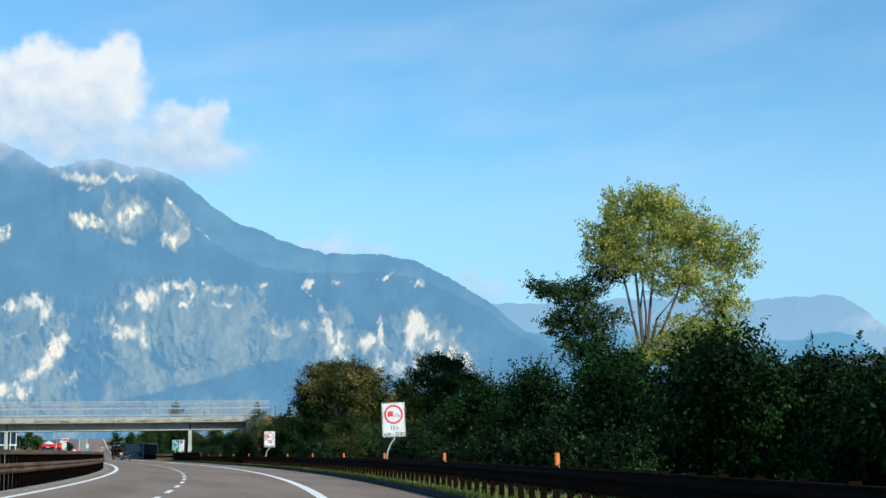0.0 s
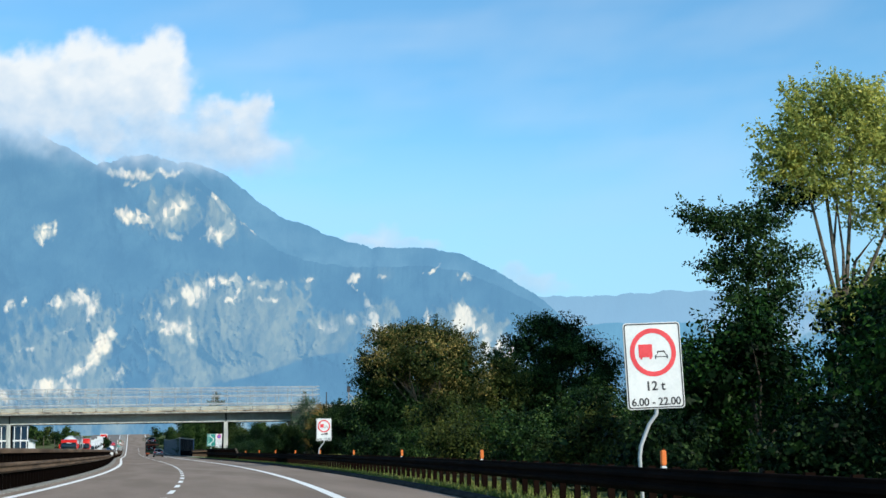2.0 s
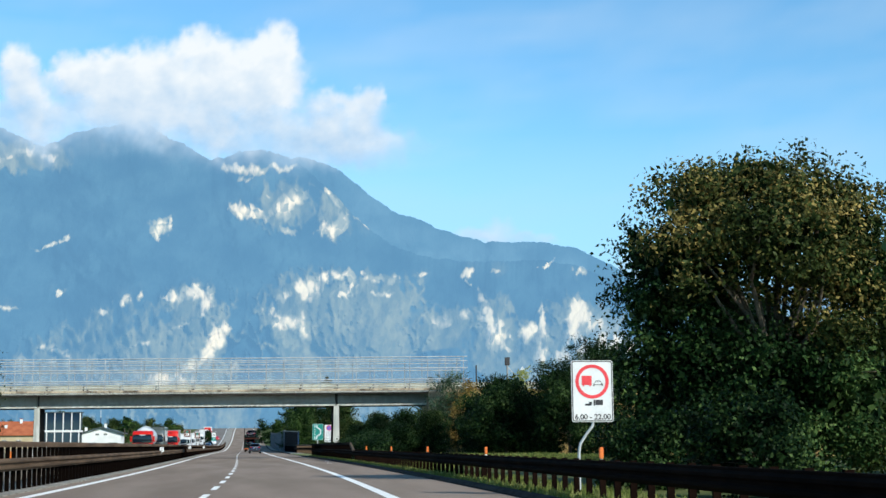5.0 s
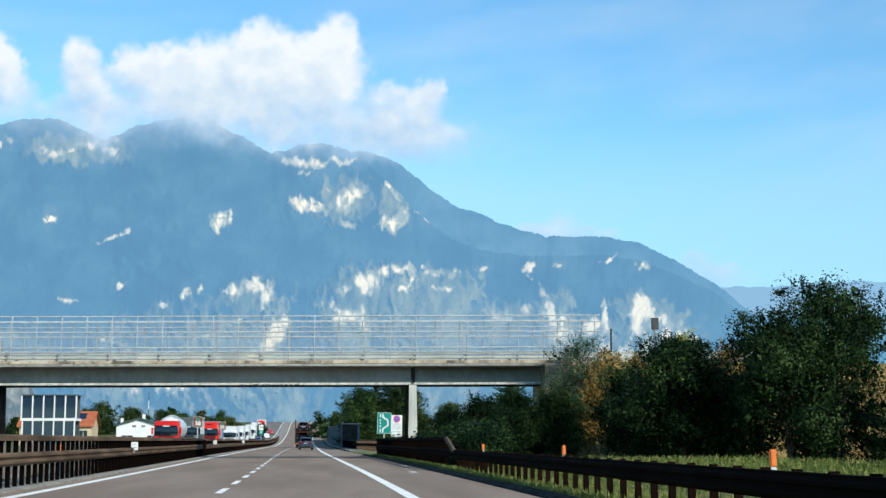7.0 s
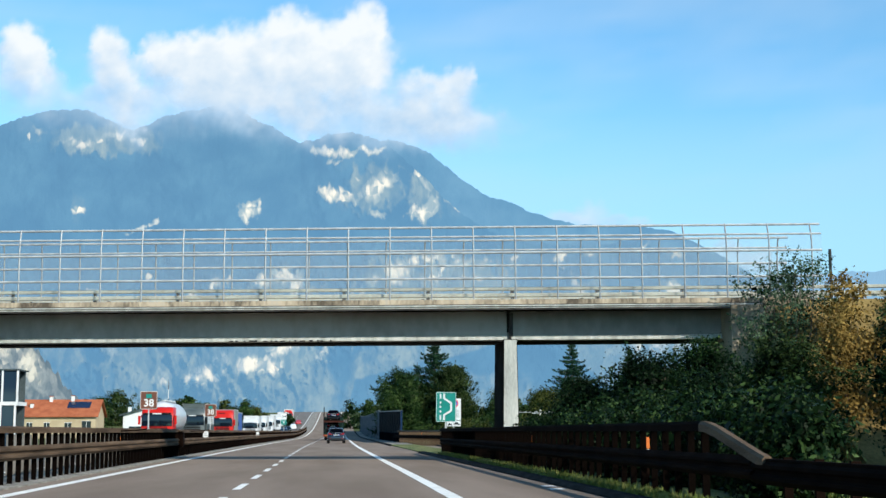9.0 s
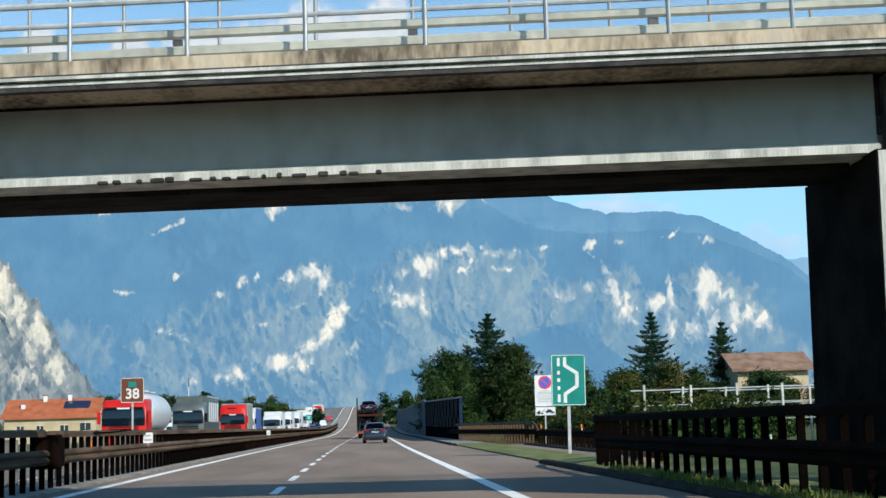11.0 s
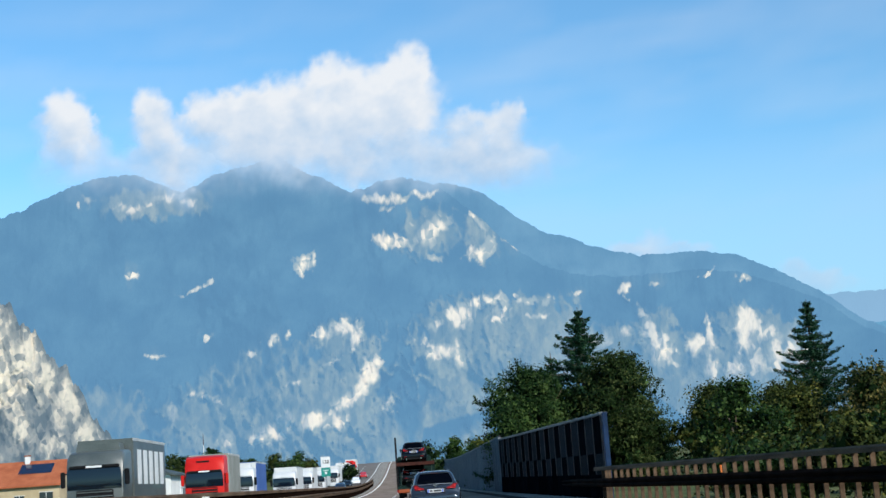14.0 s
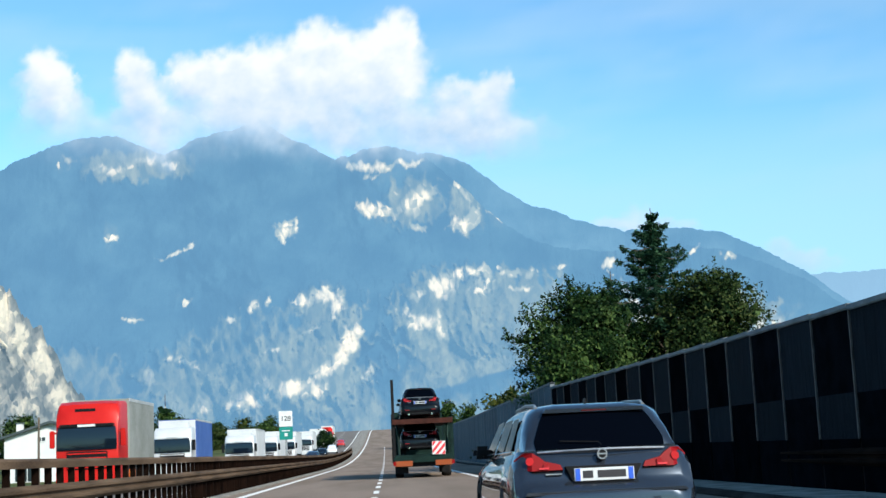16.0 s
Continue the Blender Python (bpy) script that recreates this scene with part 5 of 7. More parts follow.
# the browning tree, its shade put into a second darker crown, and its dark neighbours
broadleaf("broad tree with leaves turning brown", 14.6, -32.0,
          ((-1.7, 0, 7.6, 1.5, 1.8, 1.1), (-0.6, 0, 8.3, 1.3, 1.6, 0.7), (0.9, 0.4, 8.1, 1.5, 1.7, 0.8), (2.5, 0.6, 7.1, 1.7, 1.8, 1.1), (-2.4, -0.3, 6.2, 1.5, 1.8, 1.3), (0.2, -0.6, 6.6, 2.4, 2.2, 1.6), (2.6, 0, 5.6, 1.8, 2.0, 1.4), (1.6, 0.2, 4.0, 2.0, 1.8, 1.3)),
          36000, 0.14, leaf_brown, 301, 0.22, limbs=26, per=130, clump=0.50, shell=0.3, shoots=520, reach=0.6)
broadleaf("dark green leaves for the shaded side and foot of the browning tree", 12.6, -31.0,
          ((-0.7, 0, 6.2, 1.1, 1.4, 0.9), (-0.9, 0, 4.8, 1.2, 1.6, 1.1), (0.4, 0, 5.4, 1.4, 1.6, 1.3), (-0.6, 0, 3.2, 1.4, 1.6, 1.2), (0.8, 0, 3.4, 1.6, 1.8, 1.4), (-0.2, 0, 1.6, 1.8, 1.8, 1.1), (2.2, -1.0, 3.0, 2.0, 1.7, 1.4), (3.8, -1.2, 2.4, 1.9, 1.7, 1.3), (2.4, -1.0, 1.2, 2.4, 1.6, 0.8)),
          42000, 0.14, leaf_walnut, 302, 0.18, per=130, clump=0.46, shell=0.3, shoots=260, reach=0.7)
broadleaf("wide dark green walnut tree", 25.2, -25.5,
          ((-0.6, 0, 9.3, 1.5, 1.8, 0.9), (0.9, 0, 9.0, 1.6, 1.8, 0.9), (-2.2, 0, 8.0, 1.4, 1.8, 1.0), (2.6, 0, 7.6, 1.5, 1.9, 1.1), (-3.6, 0, 6.6, 1.2, 1.7, 1.0), (3.9, 0, 6.0, 1.2, 1.7, 1.2), (0.2, -0.4, 7.2, 2.4, 2.3, 1.5), (-1.8, -0.4, 5.2, 2.4, 2.2, 1.6), (2.2, -0.4, 4.8, 2.4, 2.2, 1.6), (0, 0, 2.6, 4.0, 3.0, 1.6)),
          40000, 0.18, leaf_walnut, 303, 0.28, limbs=26, per=130, clump=0.56, shell=0.3, shoots=460, reach=1.0)
broadleaf("olive-green tree with a yellowing flank", 20.6, -29.0, lumps(6.6, 3.0, 9, 8, 0.1), 14000, 0.18, leaf_olive, 304, 0.18, per=90, clump=0.46, shell=0.3, shoots=260, reach=0.8)
for k, (xx, yy, hh, rr) in enumerate(((31.5, -27, 6.4, 3.0), (36, -24, 5.6, 2.8), (41, -26, 5.4, 2.8), (17.5, -20, 6.4, 3.2), (22, -12, 6.8, 3.4), (30, -8, 7.0, 3.6))):
    broadleaf("dark green roadside tree", xx, yy, lumps(hh, rr, 9, 310 + k, 0.1), 11000, 0.21, leaf_dark, 320 + k, 0.16, per=40, clump=0.42, shoots=200, reach=0.9)
# before the bridge
for k, (xx, yy, hh, rr, mm, nn) in enumerate(((18.6, 30, 6.1, 3.4, leaf_dark, 36000), (22.5, 27, 6.6, 3.6, leaf_dark, 32000), (26.0, 30, 8.6, 4.2, leaf_dark, 34000), (21.5, 36, 5.2, 3.0, leaf_dark, 22000), (30, 22, 7.2, 3.6, leaf_bush, 20000))):
    broadleaf("dense dark green tree before the embankment", xx, yy, lumps(hh, rr, 10, 330 + k, 0.08), nn, 0.13, mm, 340 + k, 0.16, per=100, clump=0.48, shell=0.3, shoots=300, reach=0.6)
# leaf colour carries the shade here: dark for shaded shrubs, leaf_mixed for the lit one
for k, (xx, yy, hh, rr, mm) in enumerate(((9.4, 43, 2.7, 1.6, leaf_dark), (11.0, 41.5, 3.4, 2.0, leaf_dark), (13.0, 42.5, 3.9, 2.1, leaf_walnut), (12.0, 38.5, 2.6, 1.7, leaf_dark), (14.6, 40, 3.9, 2.1, leaf_mixed), (17.3, 36, 5.0, 2.4, leaf_walnut))):
    broadleaf("dark shrub at the foot of the bridge", xx, yy, lumps(hh, rr, 8, 350 + k, 0.08), 17000, 0.10, mm, 360 + k, 0.08, "bush", 0.36, 0.25, 9, per=60, shell=0.3, shoots=140, reach=0.4)
for k in range(16):
    p = along(20.5 + 1.75 * k, 8.5 + 0.35 * (k % 3))
    broadleaf("low dark bramble behind the tall guard rail", p.x, p.y, lumps(1.6 + 0.25 * (k % 3), 1.25, 6, 640 + k, 0.06), 4200, 0.11, leaf_dark, 660 + k, 0.04, "bush", 0.3, 0.25, 6)
for k in range(15):
    p = along(77 + 3.9 * k, 13.4 + 0.5 * (k % 3) - (1.6 if k > 10 else 0))
    broadleaf("tangled bramble along the orchard edge", p.x, p.y, lumps(1.5 + 0.25 * (k % 3), 1.9, 7, 800 + k, 0.06, 1.0), 2400, 0.17, leaf_olive if k % 3 else leaf_bush, 820 + k, 0.04, "bush", 0.34, 0.25, 6)
broadleaf("slender feathery green tree at the abutment", 16.9, 46.6, ((0, 0, 6.3, 0.9, 0.9, 0.7), (0.5, 0, 5.4, 1.3, 1.2, 0.8), (-0.5, 0, 4.6, 1.2, 1.2, 0.9), (0.2, 0, 3.5, 1.2, 1.2, 1.0), (0.9, 0, 6.6, 0.7, 0.7, 0.5), (-0.9, 0, 5.9, 0.7, 0.7, 0.4)), 6200, 0.11, leaf_feather, 371, 0.07, clump=0.30, limbs=30, per=22, filled=False, shoots=160, reach=0.7)
for k, (xx, yy, hh, rr) in enumerate(((18.6, 45.5, 6.2, 1.4), (20.2, 44.8, 5.8, 1.7), (22.6, 45.0, 7.2, 2.0), (17.4, 43.0, 4.4, 1.5), (25.4, 45.0, 6.6, 2.2), (19.6, 42.0, 4.0, 1.8), (22.5, 41.5, 4.4, 1.8))):
    broadleaf("dry orange-brown shrub on the embankment", xx, yy, lumps(hh, rr, 8, 380 + k, 0.12), 6000, 0.14, leaf_orange if k != 2 else leaf_poplar, 390 + k, 0.07, "bush", 0.34, 0.25, 14, per=26, filled=False, shoots=120, reach=0.7)
broadleaf("leafy tree beside the bridge approach", -20.0, 42.0, lumps(9.4, 2.6, 9, 400, 0.2), 9000, 0.22, leaf_dark, 401, 0.2)
# beyond the bridge
broadleaf("round dark green tree behind the noise wall", 10.6, 190.5, lumps(9.6, 4.8, 12, 410, 0.1), 38000, 0.19, leaf_walnut, 411, 0.25, per=42, clump=0.42, shoots=300, reach=0.8)
broadleaf("round olive-green tree behind the noise wall", 17.2, 191.5, lumps(10.2, 5.4, 12, 412, 0.1), 44000, 0.19, leaf_mixed, 413, 0.25, per=42, clump=0.42, shoots=300, reach=0.8)
broadleaf("small green tree behind the noise wall", 8.6, 186.5, lumps(6.4, 2.6, 9, 414, 0.1), 9000, 0.22, leaf_bush, 415, 0.2)
fir("dark green fir rising above round trees", 15.2, 195.5, 14.2, 10.5, 70000, 416)
fir("slim dark fir spire beside a taller one", 12.8, 196.0, 10.8, 5.4, 24000, 417)
fir("tall narrow dark fir by a house", 35.3, 201.0, 14.2, 9.0, 60000, 418)
fir("dark fir standing alone", 42.5, 196.0, 12.6, 8.2, 50000, 419)
for k, (xx, yy, hh, rr) in enumerate(((22.5, 176, 6.6, 3.4), (27.5, 181, 6.2, 3.2), (32, 178, 7.2, 3.6), (37, 188, 7.0, 3.4), (24, 190, 7.4, 3.4), (30, 194, 7.0, 3.4), (44, 186, 6.4, 3.2), (50, 182, 6.0, 3.2), (56, 186, 6.4, 3.2), (41, 172, 5.4, 2.8), (48, 168, 5.0, 2.8), (46.0, 183.5, 5.4, 2.8), (42.5, 181, 5.6, 2.6))):
    broadleaf("green and yellowing tree in a row beyond the orchard", xx, yy, lumps(hh, rr, 9, 420 + k, 0.1), 9000, 0.24, leaf_brown if k == 2 else leaf_bush if k % 3 == 0 else leaf_olive, 440 + k, 0.18)
for k in range(22):
    xx, yy = 13.5 + (k % 6) * 3.4 + (k // 6) * 0.6, 98 + (k // 6) * 13 + (k * 7 % 5) * 0.6
    broadleaf("low apple tree in an orchard row", xx, yy, lumps(2.5 + 0.4 * (k % 3), 1.5, 7, 460 + k, 0.1), 1400, 0.20, leaf_olive if k % 2 else leaf_bush, 480 + k, 0.06, "tree", 0.32, 0.25, 8)
# far belts of trees across the valley floor
rng0 = np.random.default_rng(5)
for k in range(34):
    xx = -128 + k * 5.6 + rng0.uniform(-2, 2)
    yy = 300 + rng0.uniform(0, 60) + (40 if -30 < xx < 14 else 0)
    if -16 < xx < 7 and k % 3:
        continue
    hh = rng0.uniform(5.5, 10)
    broadleaf("far roadside tree, dull green", xx, yy, lumps(hh, hh * 0.42, 7, 520 + k, 0.1), 1900, 0.48, leaf_bush if k % 3 else leaf_dark, 560 + k, 0.2, limbs=6, clump=0.7, z0=-0.2)
for k in range(16):
    xx, yy = 10 + k * 4.5, 235 + (k * 37 % 50)
    broadleaf("far tree behind the noise wall", xx, yy, lumps(6.0 + k % 3, 3.0, 7, 600 + k, 0.1), 1900, 0.44, leaf_dark if k % 2 else leaf_olive, 620 + k, 0.2, limbs=6, clump=0.65, z0=-0.2)

for k, (xx, yy, hh, rr) in enumerate(((-59.4, 403, 13.4, 5.4), (-51.5, 408, 11.6, 4.6), (-65.0, 410, 11.2, 4.8), (-43.9, 420, 10.9, 2.8), (-38.7, 420, 9.8, 2.8), (-35.2, 424, 9.2, 3.4), (-74.0, 405, 9.6, 5.0))):
    broadleaf("olive-green tree behind the white shed", xx, yy, lumps(hh, rr * 1.5, 10, 700 + k, 0.1), 9000, 0.36, leaf_mixed, 710 + k, 0.2, limbs=6, clump=0.6, z0=-0.2)

for k in range(11):
    xx, yy, hh = -64 + 4.1 * k, 446 + (k * 53 % 31), 9.2 + (k * 7 % 5) * 0.8
    broadleaf("tree in a far green belt across the valley floor", xx, yy, lumps(hh, 4.8 + 0.4 * (k % 3), 8, 760 + k, 0.1), 5200, 0.40, (leaf_bush, leaf_olive, leaf_mixed)[k % 3], 780 + k, 0.2, limbs=6, clump=0.65, z0=-0.2)

for k, (xx, yy, hh, rr) in enumerate(((9.0, 322, 8.6, 3.4), (12.5, 330, 8.0, 3.2))):
    broadleaf("green tree beside the far slope of the road", xx, yy, lumps(hh, rr, 8, 730 + k, 0.1), 3000, 0.40, leaf_bush, 740 + k, 0.2, limbs=6, clump=0.6, z0=-0.2)

# grass blades on the verge and the meadow before the embankment
rng0 = np.random.default_rng(9)
n = 26000
yy = rng0.uniform(-135, 62, n)
oo = 6.45 + rng0.uniform(0, 1, n) ** 1.4 * np.where(yy > 17, 0.65, 1.9)
pts = np.array([tuple(along(a, o, 0.10)) for a, o in zip(yy, oo)])
m2 = 20000
ym, xm = rng0.uniform(-8, 24, m2), rng0.uniform(8.2, 20, m2)
pts = np.concatenate([pts, np.stack([xm, ym, rng0.uniform(0.0, 0.45, m2)], 1)])
me = leaf_cloud("grass", pts, 0.2, grass_mat, rng0, -1.6, 0.14)
tagged(new("grass", me), "dry green grass along the guard rail and meadow", "grass", kind="stuff")


# ---- signs, reflectors, posts ----
def rounded(w, h, r, n=5):
    out = []
    for cx, cz, a0 in ((w / 2 - r, h / 2 - r, 0), (-w / 2 + r, h / 2 - r, 90), (-w / 2 + r, -h / 2 + r, 180), (w / 2 - r, -h / 2 + r, 270)):
        out += [(cx + r * math.cos(radians(a0 + 90 * k / n)), cz + r * math.sin(radians(a0 + 90 * k / n))) for k in range(n + 1)]
    return out


def plate(w, h, y0, y1, r=0.05, cx=0.0, cz=0.0):
    return Geo().prism([(x + cx, z + cz) for x, z in rounded(w, h, r)], y0, y1)


def border(w, h, inset, t, y0, y1):
    g = Geo()
    a, b = rounded(w - 2 * inset, h - 2 * inset, 0.045), rounded(w - 2 * inset - 2 * t, h - 2 * inset - 2 * t, 0.035)
    n = len(a)
    vs = [(x, y, z) for y in (y0, y1) for ring in (a, b) for x, z in ring]
    fs = []
    for k in range(n):
        j = (k + 1) % n
        fs += [(k, j, n + j, n + k), (2 * n + k, 3 * n + k, 3 * n + j, 2 * n + j), (k, 2 * n + k, 2 * n + j, j), (n + k, n + j, 3 * n + j, 3 * n + k)]
    return g.add(vs, fs)


def bars(rows, y, cx=0.0):
    """Plain bars in place of writing: (z, width, height)."""
    g = Geo()
    for z, w, h in rows:
        g.box(cx - w / 2, cx + w / 2, y, y + 0.004, z - h / 2, z + h / 2)
    return g


def car_pictogram(g, x, z, w, h, y):
    """Outline of a small car seen from behind."""
    g.prism([(x - w * 0.5, z), (x - w * 0.5, z + h * 0.45), (x - w * 0.36, z + h * 0.55), (x - w * 0.26, z + h), (x + w * 0.26, z + h), (x + w * 0.36, z + h * 0.55), (x + w * 0.5, z + h * 0.45), (x + w * 0.5, z),
             (x + w * 0.4, z), (x + w * 0.4, z + h * 0.38), (x + w * 0.2, z + h * 0.84), (x - w * 0.2, z + h * 0.84), (x - w * 0.4, z + h * 0.38), (x - w * 0.4, z)], y, y + 0.004)
    g.box(x - w * 0.4, x + w * 0.4, y, y + 0.004, z + h * 0.22, z + h * 0.32)


def overtaking_sign(x, y, zc, w, h, first, tilt, label):
    s = thing("road_sign", label, "road sign", pose(x, y, zc, 0, tilt, -2), group="overtaking signs")
    part("panel", plate(w, h, -0.012, 0.012), sign_white, s, "white reflective panel")
    part("border", border(w, h, 0.012, 0.018, -0.0165, -0.0125), sign_black, s)
    k = w / 0.88
    cz = h * 0.5 - 0.44 * k
    part("ring", Geo().disc((0, -0.0145, cz), 0.355 * k, "y", 0.005, 40, 0.285 * k), sign_red, s, "red prohibition ring", True)
    g = Geo()
    g.box(-0.22 * k, -0.01 * k, -0.0165, -0.0125, cz - 0.07 * k, cz + 0.12 * k)
    g.box(-0.20 * k, -0.17 * k, -0.0165, -0.0125, cz - 0.10 * k, cz - 0.07 * k)
    g.box(-0.06 * k, -0.03 * k, -0.0165, -0.0125, cz - 0.10 * k, cz - 0.07 * k)
    part("lorry_symbol", g, sign_red, s, "red lorry symbol")
    g = Geo()
    car_pictogram(g, 0.125 * k, cz - 0.10 * k, 0.2 * k, 0.12 * k, -0.0165)
    part("car_symbol", g, sign_black, s)
    if first:
        lettering("weight_text", "12 t", 0.19 * k, sign_black, s, Matrix.Translation((0, -0.0145, cz - 0.50 * k)), 0.002)
    else:
        g = Geo()
        g.box(-0.16 * k, -0.02 * k, -0.0165, -0.0125, cz - 0.50 * k, cz - 0.46 * k)
        g.box(-0.08 * k, -0.01 * k, -0.0165, -0.0125, cz - 0.46 * k, cz - 0.42 * k)
        g.box(0.02 * k, 0.05 * k, -0.0165, -0.0125, cz - 0.50 * k, cz - 0.38 * k)
        g.box(0.06 * k, 0.22 * k, -0.0165, -0.0125, cz - 0.49 * k, cz - 0.38 * k)
        part("towing_symbol", g, sign_black, s)
    lettering("hours_text", "6.00 - 22.00", 0.158 * k, sign_black, s, Matrix.Translation((0, -0.0145, -h * 0.5 + 0.10 * k)), 0.002)
    lo = -zc - 0.1
    g = Geo()
    g.tube([(-0.30 * k, 0.03, lo), (-0.30 * k, 0.03, lo + 0.95), (-0.27 * k, 0.03, lo + 1.12), (-0.12 * k, 0.03, -h / 2 - 0.22), (0.0, 0.03, -h / 2 - 0.08), (0.02 * k, 0.03, -h / 2 + 0.05), (0.02 * k, 0.03, h / 2 - 0.1)], 0.03, 10)
    part("bent_pole", g, galv, s, "bent galvanised pole", True)
    g = Geo()
    for z in (h * 0.28, -h * 0.28):
        g.box(-0.08, 0.12, 0.012, 0.028, z - 0.02, z + 0.02)
    part("bracket", g, galv_grey, s)


overtaking_sign(4.72, -98.5, 2.21, 0.90, 1.30, True, -2.0, "white panel with a red ring that forbids lorries to overtake")
overtaking_sign(7.35, -41.2, 2.06, 0.84, 1.22, False, 0.0, "white sign with a red ring and a towing symbol")

# green lay-by sign
s = thing("road_sign", "green sign with a white lay-by outline on one grey post", "road sign", pose(7.85, 79.3, 2.42, 0, 0.8, -2))
W, H = 1.12, 1.66
part("panel", plate(W, H, -0.015, 0.015, 0.04), sign_green, s, "green reflective panel")
part("border", border(W, H, 0.015, 0.02, -0.0195, -0.0155), sign_white, s)
g = Geo()
band = [(-0.11, -0.72), (-0.11, -0.45), (0.28, -0.20), (0.28, 0.22), (-0.11, 0.47), (-0.11, 0.72)]
for (xa, za), (xb, zb) in zip(band, band[1:]):
    dx, dz = xb - xa, zb - za
    q = math.hypot(dx, dz)
    nx, nz = -dz / q * 0.055, dx / q * 0.055
    e = 0.02
    g.prism([(xa + nx - dx / q * e, za + nz - dz / q * e), (xb + nx + dx / q * e, zb + nz + dz / q * e), (xb - nx + dx / q * e, zb - nz + dz / q * e), (xa - nx - dx / q * e, za - nz - dz / q * e)], -0.0195, -0.0155)
part("lay_by_outline", g, sign_white, s)
for z0, z1 in ((-0.72, -0.46), (-0.32, -0.20), (-0.06, 0.06), (0.18, 0.30), (0.45, 0.72)):
    part("lane_bar", Geo().box(-0.36, -0.27, -0.0195, -0.0155, z0, z1), sign_white, s)
part("pole", Geo().box(-0.05, 0.05, 0.016, 0.07, -2.6, 0.6), galv, s, "flat grey post")

# no-stopping sign by the lay-by
s = thing("road_sign", "white panel with a blue and red no-stopping disc and small print", "road sign", pose(10.62, 107.8, 2.46, 0, 0.5, -2))
part("panel", plate(1.08, 1.62, -0.012, 0.012, 0.04, 0, 0.27), sign_white, s, "white reflective panel")
part("blue_disc", Geo().disc((0, -0.0145, 0.70), 0.29, "y", 0.005, 36), sign_blue, s, "blue disc")
g = Geo().disc((0, -0.0185, 0.70), 0.345, "y", 0.005, 36, 0.26)
part("red_ring", g, sign_red, s, "red rim", True)
g = Geo()
g.prism([(-0.22, 0.87), (-0.17, 0.92), (0.22, 0.53), (0.17, 0.48)], -0.0195, -0.0165)
part("red_stroke", g, sign_red, s)
part("small_print", bars(((0.26, 0.46, 0.035), (0.18, 0.72, 0.035), (0.10, 0.80, 0.035), (0.03, 0.90, 0.014), (-0.05, 0.84, 0.035), (-0.13, 0.80, 0.035), (-0.21, 0.88, 0.035), (-0.29, 0.84, 0.035), (-0.36, 0.90, 0.014)), -0.0165), sign_grey, s)
part("lower_panel", plate(1.08, 0.46, -0.012, 0.012, 0.04, 0, -0.80), sign_white, s, "white towing panel")
g = border(1.08, 0.46, 0.01, 0.014, -0.0165, -0.0125)
g.v = [(x, y, z - 0.80) for x, y, z in g.v]
part("lower_border", g, sign_black, s)
g = Geo()
# a small tow truck, its jib and the tilted car that it draws
g.prism([(-0.46, -0.93), (-0.46, -0.85), (-0.40, -0.84), (-0.37, -0.77), (-0.28, -0.77), (-0.28, -0.87), (-0.10, -0.89), (-0.10, -0.93)], -0.0165, -0.0125)
g.prism([(-0.24, -0.88), (-0.04, -0.70), (-0.02, -0.72), (-0.20, -0.89)], -0.0165, -0.0125)
g.prism([(-0.04, -0.83), (0.06, -0.79), (0.12, -0.71), (0.28, -0.71), (0.36, -0.81), (0.47, -0.85), (0.47, -0.90), (-0.02, -0.87)], -0.0165, -0.0125)
for x, z in ((-0.37, -0.94), (-0.17, -0.94), (0.08, -0.885), (0.37, -0.915)):
    g.disc((x, -0.0145, z), 0.04, "y", 0.004, 14)
part("towing_symbol", g, sign_black, s)
part("pole", Geo().box(-0.035, 0.035, 0.013, 0.07, -2.5, 0.9), galv, s)

# brown number boards over the central rail
for yy, xx in ((45.0, -4.10), (66.0, -4.03)):
    s = thing("number_board", "small brown square board with white figures on a thin post", "road sign", pose(xx, yy, 2.06, 0, 0, 3), group="brown boards")
    part("panel", plate(0.53, 0.57, -0.01, 0.01, 0.03), sign_brown, s)
    part("border", border(0.53, 0.57, 0.006, 0.012, -0.0145, -0.0105), sign_white, s)
    part("green_mark", plate(0.18, 0.13, -0.0145, -0.0105, 0.02, 0, 0.13), sign_green, s, "small green mark")
    lettering("number", "38", 0.32, sign_white, s, Matrix.Translation((0, -0.0125, -0.09)), 0.002)
    part("pole", Geo().box(-0.02, 0.02, 0.011, 0.05, -0.90, 0.2), galv, s)
    part("arm", Geo().tube([(0, 0.03, -0.88), (-0.35, 0.03, -0.93), (-0.88, 0.03, -0.95)], 0.02, 8), corten, s, "dark steel arm fixed to the guard rail", True)
# kilometre board
s = thing("kilometre_board", "tall white and green board with black figures on a post", "road sign", pose(-5.35, 192.0, 2.75, 0, 0, 2))
part("upper_panel", plate(0.70, 0.80, -0.012, 0.012, 0.03, 0, 0.34), sign_white, s, "white half")
part("lower_panel", plate(0.70, 0.66, -0.012, 0.012, 0.03, 0, -0.41), sign_green, s, "green half")
lettering("number", "128", 0.36, sign_black, s, Matrix.Translation((0, -0.0145, 0.34)), 0.002)
part("small_print", bars(((-0.28, 0.42, 0.05), (-0.48, 0.16, 0.16)), -0.0165), sign_white, s)
part("pole", Geo().box(-0.05, 0.05, 0.013, 0.09, -2.8, 0.4), galv_grey, s)
